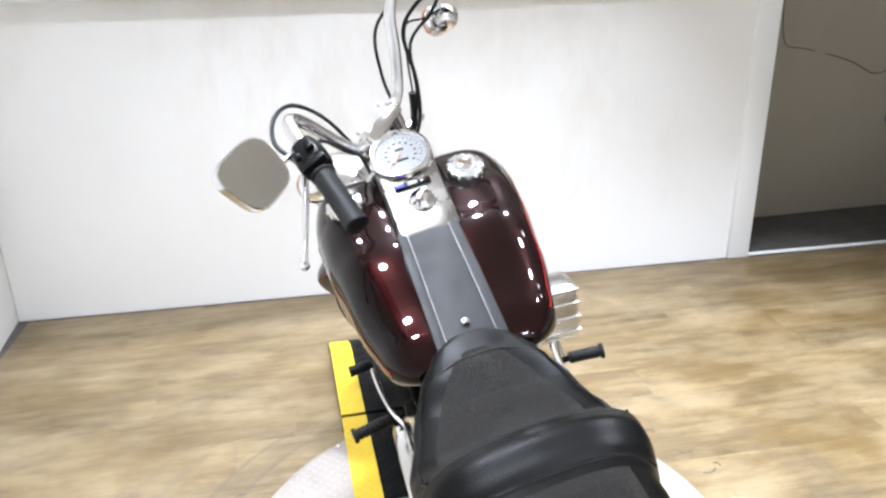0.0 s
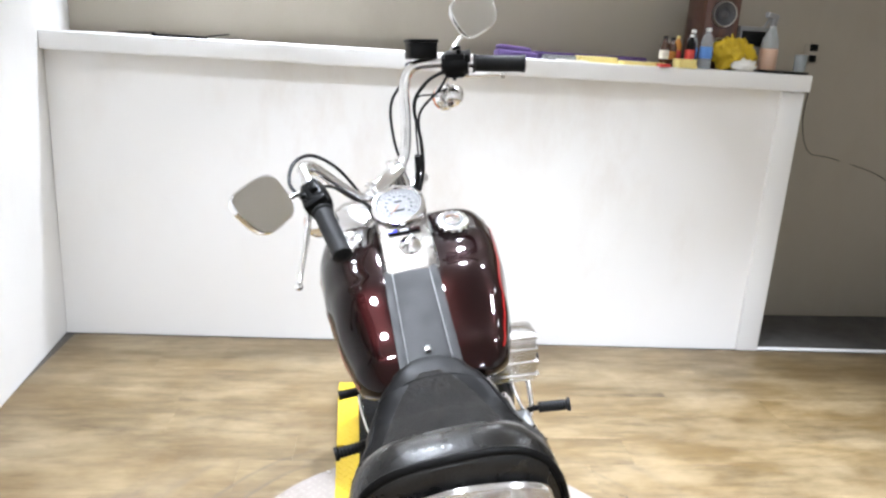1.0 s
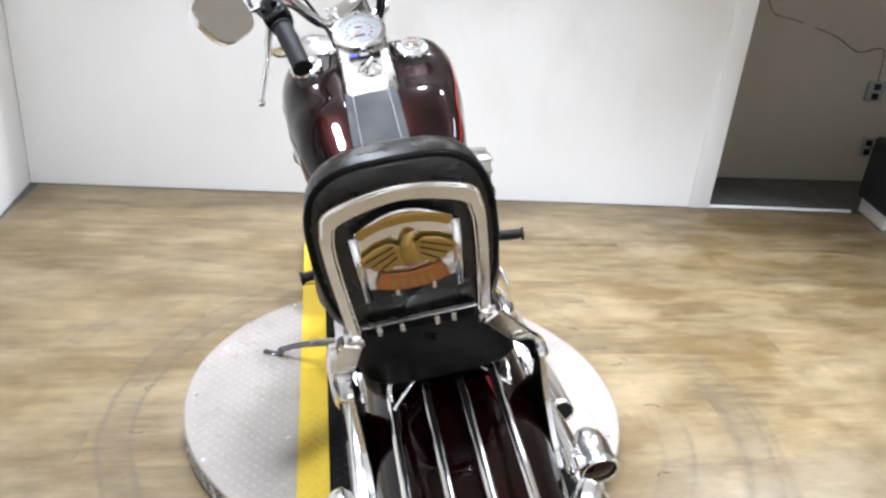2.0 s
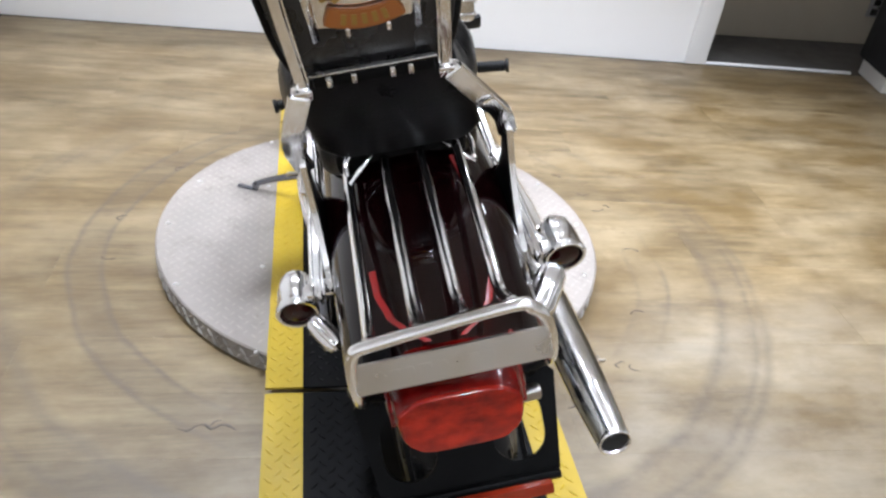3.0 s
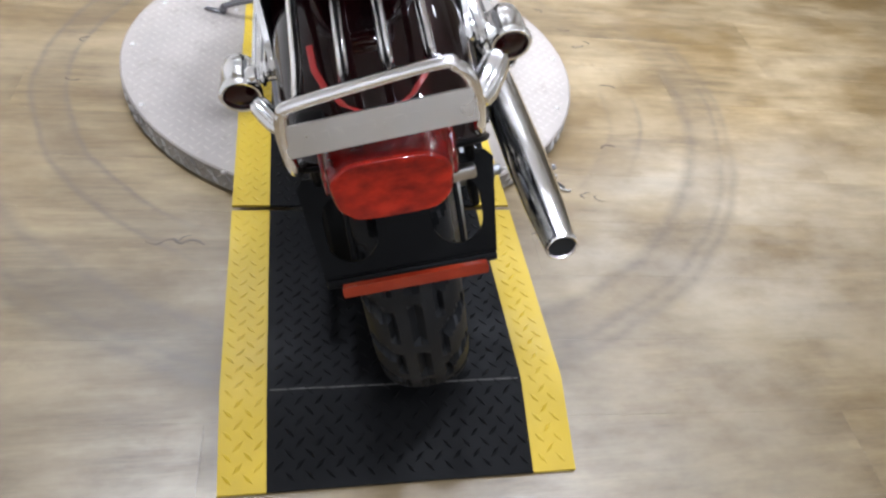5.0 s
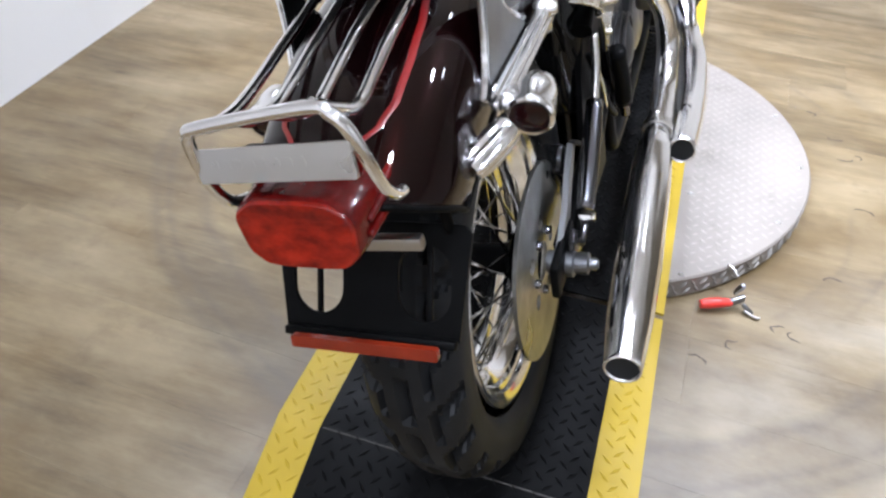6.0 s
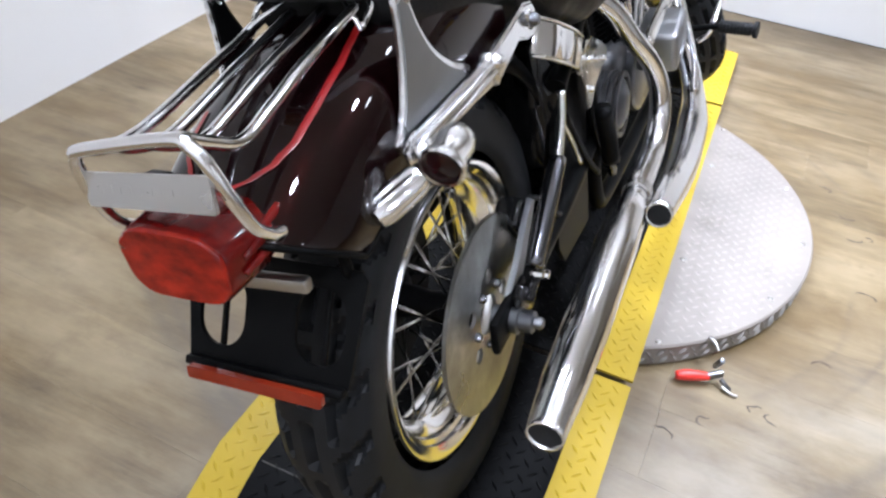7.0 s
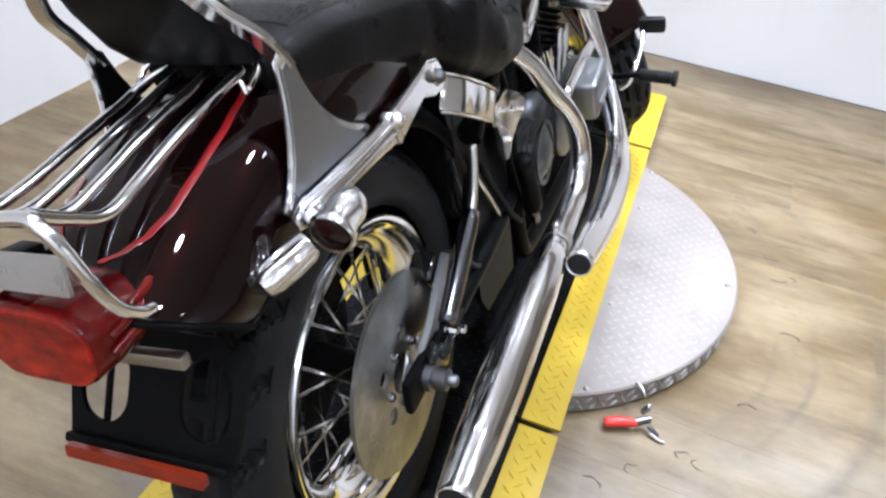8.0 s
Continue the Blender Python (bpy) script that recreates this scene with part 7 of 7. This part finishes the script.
ob = on_ledge("black_tray", 1.700, 0.03, "flat black tray lying at the ledge's end", "tray", -3)
bm = bmesh.new()
box(bm, (0.19, 0.12, 0.012), pose(0, 0, 0.006), 0.003)
part("base", bm, PLASTIC, ob)
ob = on_ledge("drinking_glass", 1.845, 0.14, "empty clear drinking glass on the ledge", "glass", 0)
bm = bmesh.new()
lathe(bm, [(0.0, 0.0), (0.026, 0.0), (0.030, 0.09), (0.027, 0.09), (0.024, 0.006), (0.0, 0.006)], n=24)
part("tumbler", bm, CLEAR_BOTTLE, ob)
ob = on_ledge("folded_cloth", 0.475, 0.17, "folded purple cloth lying on the ledge", "cloth", 1)
bm = bmesh.new()
box(bm, (0.19, 0.12, 0.030), pose(0, 0, 0.015), 0.010, 3)
box(bm, (0.15, 0.11, 0.022), pose(-0.01, 0.005, 0.040, 0, 2, 4), 0.008, 3)
for v in bm.verts:
    v.co.z += 0.006 * noise.noise(v.co * 14) if v.co.z > 0.01 else 0
part("fold", bm, PURPLE, ob)
for x, back, w, tall, mat, label in ((0.67, 0.11, 0.14, 0.022, GREY_PLASTIC, "grey folder lying on the ledge"), (0.840, 0.10, 0.18, 0.026, PALE_YELLOW, "pale yellow pad of paper on the ledge"), (1.03, 0.03, 0.19, 0.016, PALE_YELLOW, "yellow notepad near the ledge's front edge"), (0.70, 0.00, 0.12, 0.006, PAPER, "loose white sheets on the ledge"), (1.105, -0.02, 0.05, 0.014, RED_LABEL, "small red packet on the ledge"), (1.215, -0.01, 0.080, 0.040, PALE_YELLOW, "small yellow carton on the ledge"), (0.84, 0.215, 0.56, 0.034, PURPLE, "long flat dark purple folder on the ledge")):
    ob = on_ledge("stationery", x, back, label, "stationery", 3 * math.sin(x * 40), "stationery on the ledge")
    layers = 3 if tall > 0.012 else 1
    for k in range(layers):
        bm = bmesh.new()
        box(bm, (w - 0.004 * k, 0.10, tall / layers - 0.0004), pose(0.003 * math.sin(k * 5), 0.002 * k, tall / layers * (k + 0.5), 0, 0, 2 * k), 0.0012)
        part("sheet", bm, mat, ob)
ob = on_ledge("black_bracket", -1.03, 0.08, "thin black metal bracket lying on the ledge", "bracket", 0)
bm = bmesh.new()
box(bm, (0.24, 0.03, 0.012), pose(0, 0, 0.006), 0.003)
box(bm, (0.16, 0.012, 0.006), pose(-0.19, 0.01, 0.012, 0, -1.5, 0), 0.002)
box(bm, (0.10, 0.010, 0.006), pose(0.16, 0.01, 0.018, 0, -8, 0), 0.002)
part("bar", bm, BLACK_METAL, ob)

# ---- beyond the half wall ----
for x, z, w, h, name, label in ((2.99, 0.56, 0.115, 0.115, "junction_box", "square dark junction box on the beige wall"), (3.055, 0.222, 0.072, 0.118, "power_outlet", "dark power outlet with a plug in it"), (2.125, 1.478, 0.078, 0.100, "power_outlet", "beige power outlet above the ledge's end")):
    ob = thing(name, pose(x, FAR_Y, z), label, "outlet", "wall outlets")
    bm = bmesh.new()
    box(bm, (w, 0.016, h), pose(0, -0.008, 0), 0.004)
    part("plate", bm, BEIGE_WALL if z > 1 else GREY_PLASTIC, ob)
    for dz in (-0.028, 0.028):
        bm = bmesh.new()
        box(bm, (0.04, 0.014, 0.036), pose(0, -0.020, dz), 0.004)
        part("socket", bm, PLASTIC, ob)
bm = bmesh.new()
tube(bm, [V(1.805, 1.70, 1.374), V(1.84, 1.68, 1.33), V(1.87, 1.72, 1.15), V(2.10, 1.98, 0.98), V(2.35, FAR_Y - 0.01, 0.93), V(2.62, FAR_Y - 0.008, 0.86), V(2.80, FAR_Y - 0.008, 0.78), V(2.955, FAR_Y - 0.01, 0.80), V(2.99, FAR_Y - 0.01, 0.61)], 0.0022, 8, 8)
tagged(part("power_cable", bm, CABLE), "thin dark cable hanging from the ledge along the wall", "cable")
bm = bmesh.new()
tube(bm, [V(3.06, FAR_Y - 0.03, 0.222), V(3.12, FAR_Y - 0.10, 0.25), V(3.17, FAR_Y - 0.25, 0.32), V(3.12, 1.71, 0.33), V(3.02, 1.62, 0.28)], 0.005, 8, 8)
tagged(part("power_cable", bm, CABLE), "pale flex plugged into the wall outlet", "cable")

ob = thing("tool_cabinet", pose(2.875, 1.46, 0.0, 0, 0, -14), "black cabinet with a round silver dial on a white plinth", "cabinet")
bm = bmesh.new()
box(bm, (0.42, 0.30, 0.085), pose(0, 0, 0.0425), 0.004)
part("plinth", bm, WHITE_PLASTIC, ob, "white plinth")
bm = bmesh.new()
rings = []
for z, y0 in ((0.0852, -0.20), (0.11, -0.205), (0.38, -0.12), (0.42, -0.10)):
    rings.append([V(-0.24, y0, z), V(0.24, y0, z), V(0.24, 0.16, z), V(-0.24, 0.16, z)])
loft(bm, rings)
finish(bm)
bmesh.ops.bevel(bm, geom=[e for e in bm.edges if e.calc_face_angle(0) > 0.8], offset=0.012, segments=3, affect="EDGES")
part("body", bm, BOX_BLACK, ob)
bm = bmesh.new()
lathe(bm, [(0.0, 0.014), (0.030, 0.012), (0.036, 0.004), (0.037, 0.0), (0.0, 0.0)], pose(-0.155, -0.178, 0.205, 73, 0, 0), 28)
part("dial", bm, ALUMINIUM, ob, "round silver dial")

# ---- floor planks ----
floor = thing("floor", Matrix(), "greyish-brown wood-look vinyl plank floor with scuffed rings", "floor", kind="structure")
PLANK_W, PLANK_L = 0.178, 1.22


def plank_mesh(length, width):
    bm = bmesh.new()
    a, b, e, h = length / 2 - 0.0001, width / 2 - 0.0001, 0.0003, 0.006
    low = [V(-a, -b, 0), V(a, -b, 0), V(a, b, 0), V(-a, b, 0)]
    mid = [p + V(0, 0, h - 0.0002) for p in low]
    top = [V(math.copysign(a - e, p.x), math.copysign(b - e, p.y), h) for p in low]
    loft(bm, [low, mid, top])
    finish(bm)
    data = bpy.data.meshes.new("plank")
    bm.to_mesh(data)
    bm.free()
    data.materials.append(PLANK)
    return data


PLANK_DATA = plank_mesh(PLANK_L, PLANK_W)
plank_rng = random.Random(4)
floor_turn = pose(0, 0, 0, 0, 0, math.degrees(WALL_TURN))
row_count = 33
for row in range(row_count):
    y = 1.715 - PLANK_W / 2 - row * PLANK_W
    start = -2.4 + plank_rng.random() * PLANK_L
    edge = -1.68 + (2.30 - y) * 0.0294 + 0.026 * y
    for k in range(-1, 6):
        left = max(start + k * PLANK_L, edge)
        right = min(start + (k + 1) * PLANK_L, 4.24)
        if right - left < 0.03 or y < -4.05:
            continue
        ob = new("plank", PLANK_DATA)
        ob.parent = floor
        ob.matrix_local = floor_turn @ pose((left + right) / 2, y, -0.006, 0, 0, 180 * plank_rng.randrange(2)) @ Matrix.Diagonal(((right - left) / PLANK_L, 1, 1, 1))
